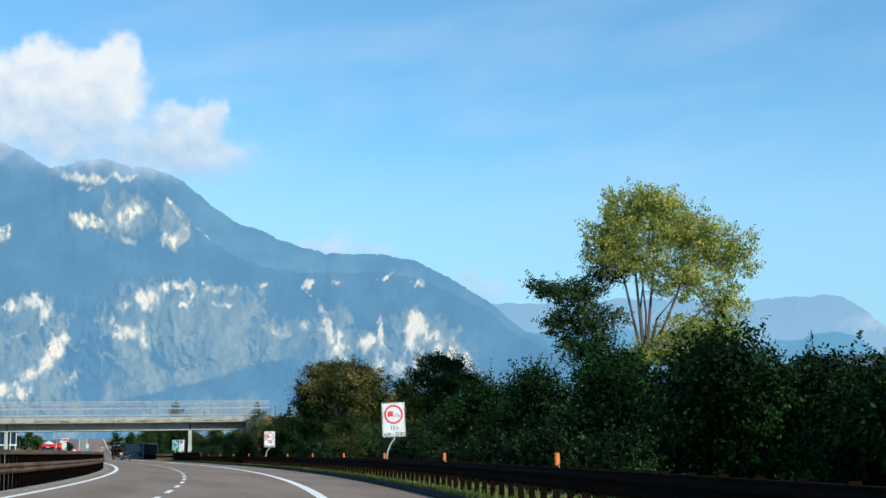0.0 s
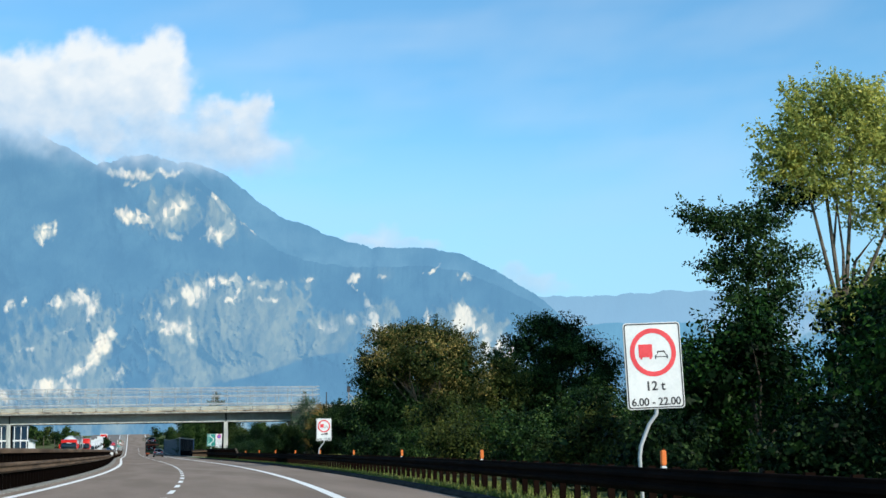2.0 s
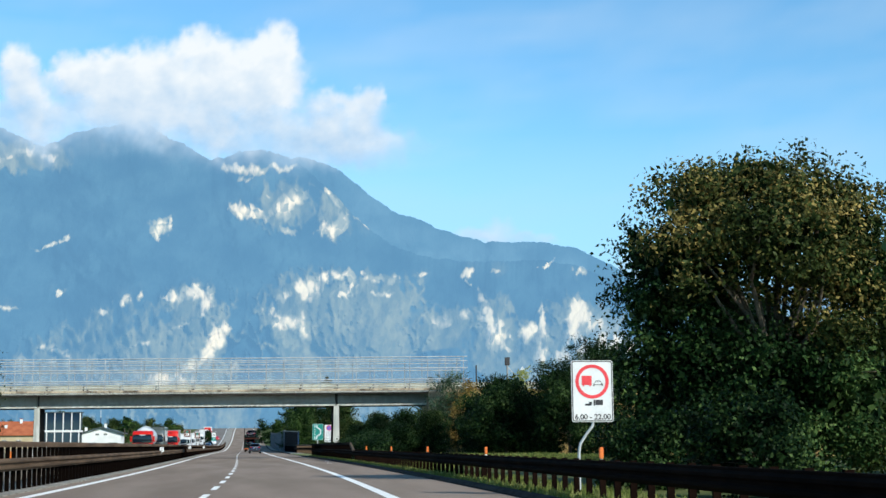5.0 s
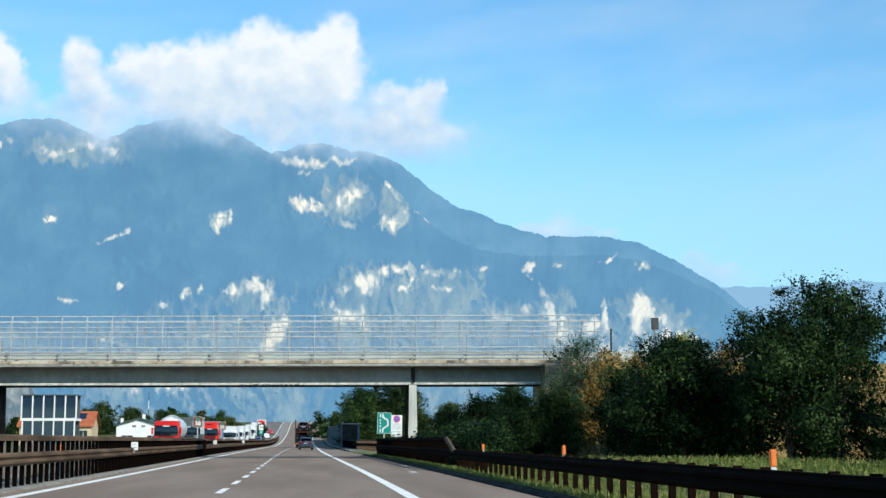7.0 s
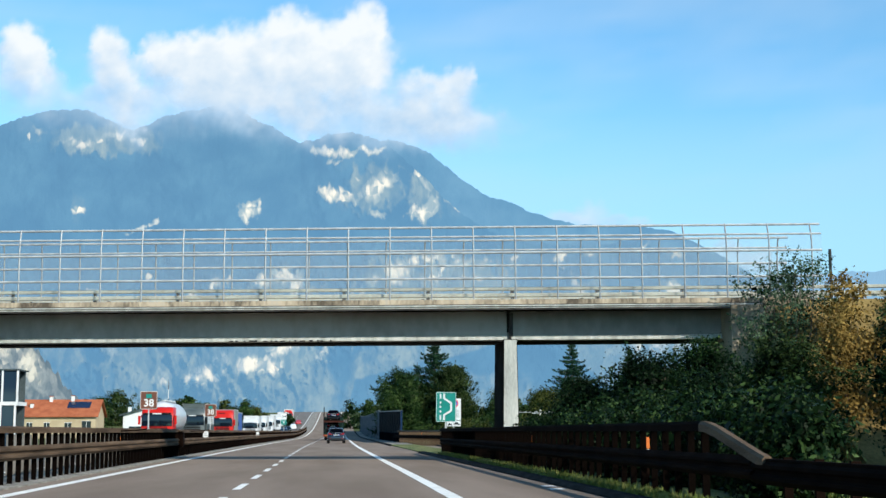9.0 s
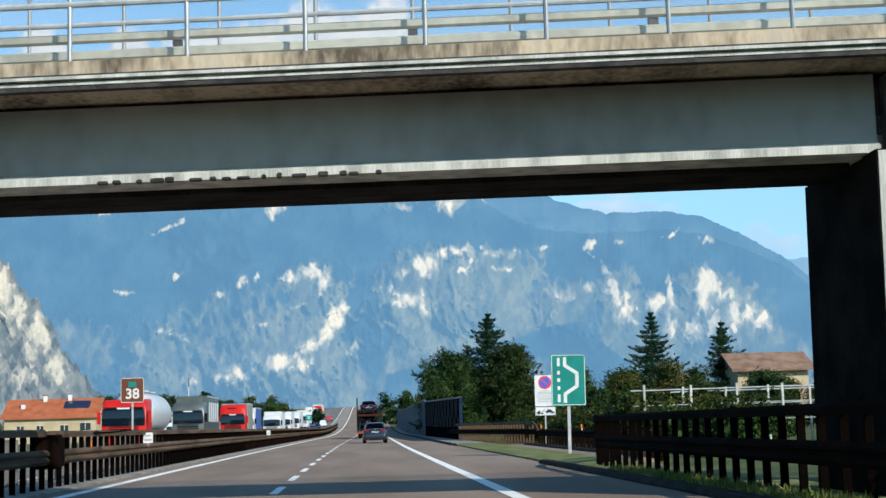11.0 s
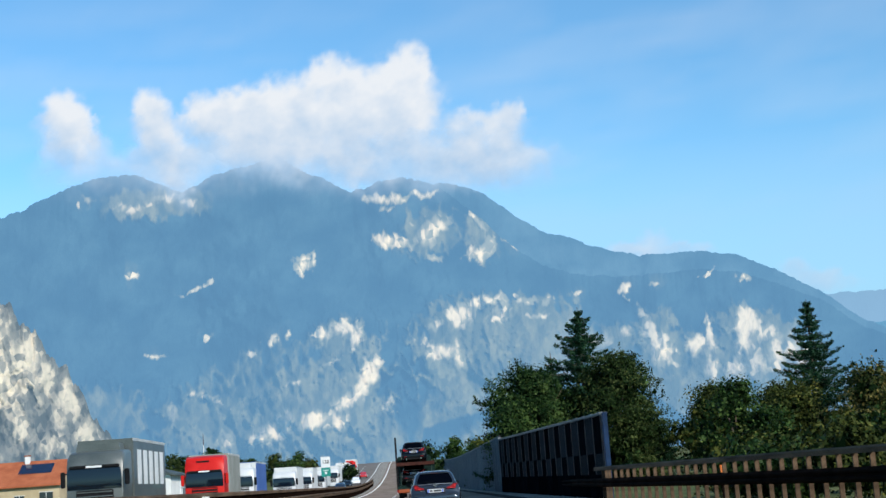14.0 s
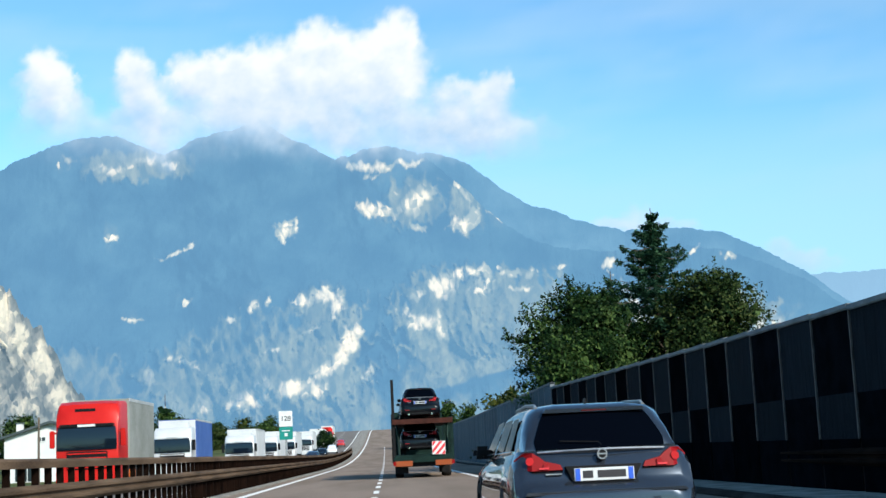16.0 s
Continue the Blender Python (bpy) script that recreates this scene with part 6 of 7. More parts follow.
for yy, zz, txt in ((126.0, 0.92, "128"), (22.0, 0.86, ""), (75.0, 0.95, "")):
    p = along(yy, -4.66)
    s = thing("marker_plate", "small white marker plate clipped to the guard rail", "road sign", pose(p.x, p.y, zz, 0, 0, 4), group="marker plates")
    part("panel", plate(0.28, 0.30, -0.006, 0.006, 0.02), sign_white, s)
    if txt:
        lettering("number", txt, 0.13, sign_black, s, Matrix.Translation((0, -0.008, -0.06)), 0.001)
        lettering("figure", "1", 0.10, sign_black, s, Matrix.Translation((0, -0.008, 0.08)), 0.001)
    else:
        part("small_print", bars(((0.06, 0.14, 0.05), (-0.06, 0.2, 0.06)), -0.0085), sign_grey, s)
    part("clip", Geo().box(-0.03, 0.03, 0.006, 0.03, -0.25, 0.1), galv_grey, s)

# orange reflectors behind the nearside rail
first = None
for k in range(-6, 13):
    yy = -44.1 + (13.65 if k > 0 else 14.1) * k
    if 60 < yy < 70:
        continue
    oo = right_off(yy) + 0.22
    p = along(yy, oo, 0.0)
    if first is None:
        first = thing("reflector_post", "slim post with an orange reflector top behind the rail", "reflector post", Matrix.Translation(p), group="orange reflectors")
        part("stem", Geo().box(-0.025, 0.025, -0.015, 0.015, -0.1, 0.70), corten, first)
        part("reflector", Geo().box(-0.038, 0.038, -0.03, 0.025, 0.76, 0.96, bevel=0.012), orange, first, "orange reflector")
        part("white_foot", Geo().box(-0.038, 0.038, -0.03, 0.025, 0.68, 0.755, bevel=0.01), sign_white, first, "white band")
    else:
        copy_thing(first, Matrix.Translation(p))
first = None
for k in range(14):
    yy = -90 + 20 * k
    p = along(yy, -5.4, 0.0)
    if first is None:
        first = thing("rail_reflector", "small orange reflector between the central guard rails", "reflector", Matrix.Translation(p), group="central reflectors")
        part("stem", Geo().box(-0.03, 0.03, -0.02, 0.02, -0.1, 0.60), galv_grey, first)
        part("reflector", Geo().box(-0.07, 0.07, -0.03, 0.03, 0.58, 0.95, bevel=0.012), orange, first, "orange reflector")
    else:
        copy_thing(first, Matrix.Translation(p))

# signal post and lamp on the bridge approach
s = thing("signal_post", "dark signal box on a post with a slanting stay", "signal post", pose(22.6, 50.6, 6.38))
part("pole", Geo().tube([(0, 0, -1.8), (0, 0, 1.6)], 0.08, 10), galv_grey, s, smooth=True)
part("signal_box", Geo().box(-0.20, 0.20, -0.14, 0.14, 1.3, 2.0, bevel=0.02), sign_black, s, "black signal box")
part("stay", Geo().tube([(0.1, 0, 1.1), (1.1, 0.2, 0.0)], 0.04, 8), galv, s, smooth=True)
s = thing("warning_lamp", "small white warning lamp on a thin pole", "lamp", pose(23.95, 50.8, 6.05))
part("pole", Geo().tube([(0, 0, -1.6), (0, 0, 1.3)], 0.05, 8), sign_white, s, smooth=True)
part("cap", Geo().prism([(-0.2, 1.25), (0.2, 1.25), (0.0, 1.55)], -0.1, 0.1), sign_white, s)
s = thing("pole", "short dark pole at the end of the bridge fence", "pole", pose(19.9, 50.6, 6.1))
part("shaft", Geo().tube([(0, 0, -1.3), (0, 0, 1.6)], 0.06, 8), sign_black, s, smooth=True)

# orchard posts with wires beyond the lay-by
for j, (x0, y0) in enumerate(((13.2, 94.0), (16.0, 99.0))):
    s = thing("trellis", "row of pale concrete orchard posts joined by wires", "trellis", group="orchard rows")
    for k in range(6):
        part("post", Geo().box(x0 + k * 2.1 - 0.045, x0 + k * 2.1 + 0.045, y0 + 0.3 * k - 0.045, y0 + 0.3 * k + 0.045, -0.2, 2.55 - 0.05 * (k % 2)), concrete_white, s)
    for z in (1.0, 1.75, 2.4):
        part("wire", Geo().tube([(x0 - 0.6, y0, z - 0.1), (x0 + 5 * 2.1 + 0.4, y0 + 1.5, z)], 0.02 if z < 2 else 0.03, 6), galv, s)


# ---- vehicles ----
tyre_mat = surface("tyre_rubber", (0.012, 0.012, 0.012), (0.028, 0.027, 0.026), 0.85, scale=8, fine=60, bump=0.2)
rim_mat = surface("alloy_rim", (0.30, 0.31, 0.32), (0.45, 0.46, 0.47), 0.35, 0.8, scale=5, fine=30, bump=0.0)
glass_dark = plain("tinted_glass", (0.0010, 0.0018, 0.0040), 0.08)
glass_dark.node_tree.nodes["Principled BSDF"].inputs["Specular IOR Level"].default_value = 0.06
glass_dark.node_tree.nodes["Principled BSDF"].inputs["IOR"].default_value = 1.12
screen_glass = plain("windscreen_glass", (0.004, 0.008, 0.014), 0.06)
lamp_red = plain("red_lamp", (0.20, 0.002, 0.003), 0.4, 0.0, 0.0)
lamp_red.node_tree.nodes["Principled BSDF"].inputs["Specular IOR Level"].default_value = 0.15
lamp_bright = plain("bright_red_reflector", (0.42, 0.006, 0.008), 0.3)
lamp_deep = plain("deep_red_lens", (0.24, 0.002, 0.004), 0.3)
lamp_dark = plain("dim_red_lamp", (0.06, 0.003, 0.004), 0.2)
lamp_orange = plain("orange_lamp", (0.26, 0.055, 0.010), 0.3, 0.0, 0.3)
lamp_clear = plain("clear_lamp", (0.75, 0.77, 0.80), 0.1, 0.3, 0.8)
chrome = plain("chrome", (0.75, 0.76, 0.78), 0.12, 1.0)
trim_black = surface("black_trim", (0.004, 0.004, 0.0045), (0.009, 0.009, 0.010), 0.55, scale=6, fine=50, bump=0.05)
plate_blue = plain("plate_blue", (0.02, 0.09, 0.50), 0.4)


def car_paint(name, col, metal=0.5, coat=0.9):
    return surface(name, tuple(c * 0.9 for c in col), tuple(c * 1.1 for c in col), 0.22, metal, scale=1.2, fine=120, bump=0.0, coat=coat, spec=0.2)


def loft(stations):
    """A left-right even skin over half outlines of equal length, from station to station along y."""
    g = Geo()
    k = len(stations[0][1])
    for y, half in stations:
        ring = [(-x, y, z) for x, z in reversed(half)] + [(x, y, z) for x, z in half]
        g.v += ring
    m = 2 * k
    n = len(stations)
    g.f = [(i * m + j, i * m + (j + 1) % m, (i + 1) * m + (j + 1) % m, (i + 1) * m + j) for i in range(n - 1) for j in range(m)]
    g.f += [tuple(range(m)), tuple(range(n * m - 1, (n - 1) * m - 1, -1))]
    return g


def wheel(parent, x, y, r, w, spokes=7):
    side = 1 if x > 0 else -1
    t = Geo()
    prof = [(0.62, -0.5), (0.9, -0.5), (1.0, -0.34), (1.0, 0.34), (0.9, 0.5), (0.62, 0.5)]
    n, k = 20, len(prof)
    t.v = [(x + b * w, y + math.cos(a) * q * r, r + math.sin(a) * q * r) for a in (2 * math.pi * i / n for i in range(n)) for q, b in prof]
    t.f = [(i * k + j, i * k + (j + 1) % k, ((i + 1) % n) * k + (j + 1) % k, ((i + 1) % n) * k + j) for i in range(n) for j in range(k)]
    holder = part("wheel", t, tyre_mat, parent, smooth=True)
    g = Geo()
    g.disc((x + side * 0.30 * w, y, r), 0.64 * r, "x", 0.03, 26, 0.54 * r)
    g.disc((x + side * 0.30 * w, y, r), 0.16 * r, "x", 0.05, 16)
    for i in range(spokes):
        a = 2 * math.pi * i / spokes
        m = Matrix.Translation((x + side * 0.30 * w, y, r)) @ Matrix.Rotation(a, 4, "X")
        g.box(-0.012, 0.012, -0.05 * r, 0.05 * r, 0.1 * r, 0.6 * r, m)
    g.disc((x - side * 0.1 * w, y, r), 0.6 * r, "x", 0.02, 20)
    part("rim", g, rim_mat, holder)


def estate(label, at, paint, plate_up=True, h=1.0, group="", detail=True):
    """An estate car, its tail at y = 0 and its nose ahead."""
    c = thing("car", label, "car", at, group)

    def sec(y, lo, mid, sh, z0, z1, z2, z3):
        return y, [(lo * 0.5, z0), (lo, z0), (mid - 0.01, z0 + 0.06), (mid, z1), (mid, (z1 + z2) / 2), (mid - 0.012, z2), (sh + 0.03, z3 - 0.03), (sh, z3), (sh * 0.5, z3 + 0.012)]
    body = loft([sec(0.0, 0.56, 0.70, 0.60, 0.34, 0.46, 0.57, 0.64), sec(0.03, 0.64, 0.82, 0.72, 0.27, 0.42, 0.61, 0.68), sec(0.11, 0.70, 0.885, 0.76, 0.23, 0.40, 0.65, 0.715), sec(0.145, 0.71, 0.895, 0.775, 0.23, 0.40, 0.70, 0.78),
                 sec(0.20, 0.73, 0.91, 0.80, 0.22, 0.40, 0.86, 0.98), sec(0.28, 0.74, 0.92, 0.815, 0.22, 0.40, 0.92, 1.05), sec(0.6, 0.76, 0.928, 0.84, 0.21, 0.38, 0.92, 1.05), sec(1.2, 0.78, 0.93, 0.85, 0.2, 0.36, 0.90, 1.03),
                 sec(2.5, 0.78, 0.925, 0.845, 0.2, 0.36, 0.87, 1.0), sec(3.6, 0.78, 0.925, 0.83, 0.2, 0.36, 0.84, 0.97), sec(4.2, 0.76, 0.915, 0.77, 0.2, 0.36, 0.79, 0.90), sec(4.6, 0.70, 0.88, 0.68, 0.2, 0.36, 0.70, 0.80), sec(4.8, 0.60, 0.76, 0.56, 0.24, 0.36, 0.58, 0.68), sec(4.87, 0.5, 0.6, 0.44, 0.30, 0.40, 0.5, 0.58)])
    part("body", body, paint, c, smooth=True)

    def top(y, *q):
        return y, list(q)
    cabin = loft([top(0.27, (0.4, 1.03), (0.80, 1.03), (0.795, 1.05), (0.78, 1.065), (0.70, 1.07), (0.4, 1.075)), top(0.44, (0.4, 1.03), (0.835, 1.03), (0.80, 1.15), (0.74, 1.25), (0.655, 1.285), (0.4, 1.30)),
                  top(0.60, (0.4, 1.03), (0.845, 1.03), (0.80, 1.21), (0.73, 1.36), (0.63, 1.425), (0.4, 1.445)), top(0.68, (0.4, 1.03), (0.85, 1.03), (0.80, 1.23), (0.72, 1.41), (0.62, 1.465), (0.4, 1.488)),
                  top(1.1, (0.4, 1.03), (0.855, 1.02), (0.805, 1.24), (0.72, 1.43), (0.62, 1.487), (0.4, 1.515)), top(2.0, (0.4, 1.02), (0.85, 1.01), (0.80, 1.24), (0.715, 1.435), (0.615, 1.495), (0.4, 1.525)),
                  top(2.8, (0.4, 1.0), (0.845, 0.99), (0.79, 1.21), (0.70, 1.40), (0.60, 1.455), (0.4, 1.482)), top(3.3, (0.4, 0.98), (0.84, 0.97), (0.79, 1.12), (0.71, 1.23), (0.60, 1.27), (0.4, 1.285)), top(3.85, (0.4, 0.96), (0.82, 0.955), (0.80, 0.962), (0.76, 0.968), (0.65, 0.972), (0.4, 0.975))])
    part("cabin", cabin, paint, c, smooth=True)
    # rear window set a little proud of the tailgate
    g = Geo()
    rows = ((0.205, 1.062, 0.67), (0.275, 1.14, 0.685), (0.365, 1.25, 0.645), (0.455, 1.35, 0.60), (0.510, 1.405, 0.565))
    for y, z, w in rows:
        g.v += [(w * q, y + 0.035 * (abs(q) ** 3), z) for q in (-1, -0.8, -0.4, 0, 0.4, 0.8, 1)]
    g.f = [(i * 7 + j, i * 7 + j + 1, (i + 1) * 7 + j + 1, (i + 1) * 7 + j) for i in range(len(rows) - 1) for j in range(6)]
    win = part("rear_window", g, glass_dark, c, "dark tinted rear window", True)
    part("spoiler", Geo().prism([(-0.57, 1.412), (0.57, 1.412), (0.545, 1.448), (-0.545, 1.448)], 0.475, 0.66), paint, c)
    part("brake_light", Geo().box(-0.14, 0.14, 0.472, 0.48, 1.420, 1.434), lamp_dark, c)
    for s in (-1, 1):
        for y0, y1 in ((0.78, 1.42), (1.50, 2.32), (2.40, 3.10)):
            g = Geo()
            q0, q1 = (0.16 if y0 < 1 else 0), (0.52 if y1 > 3 else 0)
            g.add([(s * 0.872, y0, 1.05), (s * 0.872, y1 + q1 * 0.7, 1.03), (s * 0.768, y1 - q1 * 0.2, 1.375), (s * 0.768, y0 + q0, 1.385)], [(0, 1, 2, 3)])
            part("side_window", g, glass_dark, c)
        g = Geo()
        g.tube([(s * 0.86, 0.72, 1.05), (s * 0.87, 1.6, 1.035), (s * 0.862, 2.6, 1.02), (s * 0.85, 3.5, 0.99)], 0.012, 6)
        part("window_trim", g, chrome, c, "bright window trim", True)
        g = Geo()
        g.tube([(s * 0.615, 0.74, 1.47), (s * 0.615, 0.84, 1.500), (s * 0.61, 1.6, 1.525), (s * 0.60, 2.5, 1.505), (s * 0.59, 2.62, 1.485)], 0.018, 8)
        part("roof_rail", g, trim_black if not detail else galv_grey, c, smooth=True)
        # tail lamps wrap round the corner
        g = Geo()
        out = ((0.405, 0.865), (0.435, 0.915), (0.59, 0.950), (0.64, 0.990), (0.72, 1.035), (0.81, 1.035), (0.885, 0.975), (0.895, 0.885), (0.72, 0.862))
        vs = []
        for d in (0.0, 0.05):
            for x, z in out:
                y = 0.165 + 0.22 * (z - 0.90) + (0.16 * max(0, (x - 0.70) / 0.21) ** 2)
                vs.append((s * x, y - 0.022 + d, z))
        m = len(out)
        g.add(vs, [tuple(range(m)), tuple(range(2 * m - 1, m - 1, -1))] + [(j, j + m, (j + 1) % m + m, (j + 1) % m) for j in range(m)])
        lamp = part("tail_lamp", g, lamp_red, c, "red tail lamp")
        part("reversing_light", Geo().box(s * 0.60 - 0.05, s * 0.60 + 0.05, 0.122, 0.135, 0.876, 0.892), sign_red, lamp)
        part("lamp_reflector", Geo().disc((s * 0.745, 0.148, 0.955), 0.040, "y", 0.016, 20), lamp_bright, lamp, "brighter red round reflector")
        part("lamp_reflector", Geo().disc((s * 0.575, 0.138, 0.908), 0.030, "y", 0.014, 16), lamp_deep, lamp, "deep red inner lens")
        g = Geo()
        g.box(s * 0.97 - 0.11, s * 0.97 + 0.11, 3.05, 3.22, 0.98, 1.13, bevel=0.045)
        g.box(min(s * 0.84, s * 0.95), max(s * 0.84, s * 0.95), 3.08, 3.16, 0.98, 1.02)
        part("mirror", g, trim_black, c, "dark door mirror", True)
        part("headlamp", Geo().box(s * 0.62 - 0.14, s * 0.62 + 0.14, 4.62, 4.76, 0.60, 0.74, bevel=0.03), lamp_clear, c)
        for y in (0.95, 3.78):
            wheel(c, s * 0.80, y, 0.335, 0.235)
            g = Geo().disc((s * 0.915, y, 0.37), 0.41, "x", 0.02, 28, 0.36)
            part("wheel_arch", g, trim_black, c)
    # tailgate details
    # the sheen along the tailgate's fold, imitated by a thin bright strip
    g = Geo()
    g.sweep([(-0.008, 0.0), (0.0, -0.008), (0.008, 0.0), (0.0, 0.014)], [((x, 0.215 - 0.045 * (1 - (x / 0.66) ** 2), 1.030 + 0.012 * (1 - (x / 0.66) ** 2)), (0, 1, 0)) for x in (-0.66, -0.4, -0.13, 0.13, 0.4, 0.66)])
    part("bright_strip", g, rim_mat, c, "curved sheen of the tailgate's fold, made as a bright strip", True)
    badge = part("badge", Geo().disc((0, 0.152, 1.000), 0.052, "y", 0.03, 28, 0.040), rim_mat, c, "round chrome ring badge")
    part("badge_back", Geo().disc((0, 0.154, 1.000), 0.041, "y", 0.02, 24), trim_black, badge)
    part("badge_bar", Geo().box(-0.040, 0.040, 0.138, 0.150, 0.993, 1.007), rim_mat, badge)
    part("recess", Geo().prism([(-0.385, 0.895), (0.385, 0.895), (0.30, 0.735), (-0.30, 0.735)], 0.106, 0.17), trim_black, c, "dark plate recess")
    np_ = part("number_plate", Geo().box(-0.265, 0.265, 0.088, 0.100, 0.752, 0.872, bevel=0.004), sign_white, c, "white number plate with blue ends")
    for s in (-1, 1):
        part("blue_end", Geo().box(s * 0.235 - 0.022, s * 0.235 + 0.022, 0.0845, 0.0878, 0.756, 0.868), plate_blue, np_)
    for x0, x1 in ((-0.19, -0.10), (-0.06, 0.19)):
        part("plate_bar", Geo().box(x0, x1, 0.0845, 0.0878, 0.778, 0.848), sign_black, np_, "plain dark bar")
    part("bumper_step", Geo().prism([(-0.80, 0.635), (0.80, 0.635), (0.77, 0.665), (-0.77, 0.665)], 0.0, 0.13), paint, c)
    part("diffuser", Geo().box(-0.66, 0.66, -0.012, 0.1, 0.27, 0.40, bevel=0.03), trim_black, c, "black lower bumper")
    for s in (-1, 1):
        part("bumper_reflector", Geo().box(s * 0.60 - 0.10, s * 0.60 + 0.10, -0.006, 0.06, 0.475, 0.505), lamp_red, c)
        part("exhaust", Geo().tube([(s * 0.52, -0.03, 0.30), (s * 0.52, 0.15, 0.30)], 0.036, 12), chrome, c)
    g = Geo()
    g.tube([(0.0, 0.18, 1.085), (-0.02, 0.205, 1.115), (-0.42, 0.245, 1.135)], 0.006, 6)
    part("wiper", g, trim_black, win)
    part("aerial", Geo().prism([(-0.012, 1.515), (0.012, 1.515), (0.006, 1.562), (-0.006, 1.562)], 0.92, 1.06), trim_black, c, "shark-fin aerial")
    part("lettering_bar", Geo().box(-0.58, -0.42, 0.128, 0.15, 0.820, 0.832), rim_mat, c)
    # a low-built car: everything but the wheels comes down a little
    low = Matrix.Scale(0.925, 4, (0, 0, 1))
    for ob in c.children_recursive:
        if not ob.name.startswith(("wheel", "rim")) or ob.name.startswith("wheel_arch"):
            ob.data.transform(low)
            if ob.name.split(".")[0] not in ("number_plate", "blue_end", "plate_bar"):
                # the sides lean in towards the roof
                for v in ob.data.vertices:
                    v.co.x *= 0.90 * (1 - 0.10 * max(0.0, min(1.0, (v.co.z - 0.6) / 0.8)))
        else:
            ob.data.transform(Matrix.Translation((-0.08 if ob.data.vertices[0].co.x > 0 else 0.08, 0, 0)))
    return c


grey_blue = car_paint("grey_blue_paint", (0.034, 0.043, 0.058), 0.6)
black_paint = car_paint("black_paint", (0.003, 0.004, 0.006), 0.1, 0.25)
white_paint = surface("white_lorry_paint", (0.46, 0.48, 0.49), (0.54, 0.55, 0.56), 0.35, scale=0.8, fine=20, bump=0.02, coat=0.3)
red_paint = surface("red_lorry_paint", (0.40, 0.010, 0.008), (0.48, 0.016, 0.011), 0.4, scale=0.8, fine=20, bump=0.02, coat=0.1, spec=0.15)
grey_paint = surface("grey_lorry_paint", (0.05, 0.062, 0.060), (0.085, 0.098, 0.095), 0.4, scale=0.8, fine=20, bump=0.02, coat=0.3)
grey_sheet = surface("grey_tarpaulin", (0.17, 0.18, 0.16), (0.26, 0.27, 0.25), 0.6, scale=0.5, fine=9, bump=0.1)
blue_sheet = surface("blue_tarpaulin", (0.035, 0.085, 0.26), (0.06, 0.12, 0.33), 0.55, scale=0.5, fine=9, bump=0.1)
white_sheet = surface("white_tarpaulin", (0.44, 0.46, 0.46), (0.54, 0.55, 0.55), 0.55, scale=0.5, fine=9, bump=0.1)
green_frame = surface("green_steel_frame", (0.003, 0.012, 0.010), (0.008, 0.026, 0.021), 0.5, 0.2, scale=3, fine=30, bump=0.1)
rust_red = surface("red_primer_steel", (0.030, 0.009, 0.006), (0.060, 0.018, 0.012), 0.6, 0.2, scale=3, fine=30, bump=0.1)

estate("grey-blue estate car with red tail lamps, driving ahead", pose(1.715, 129.95, 0.0, 0, 0, 0.6), grey_blue)


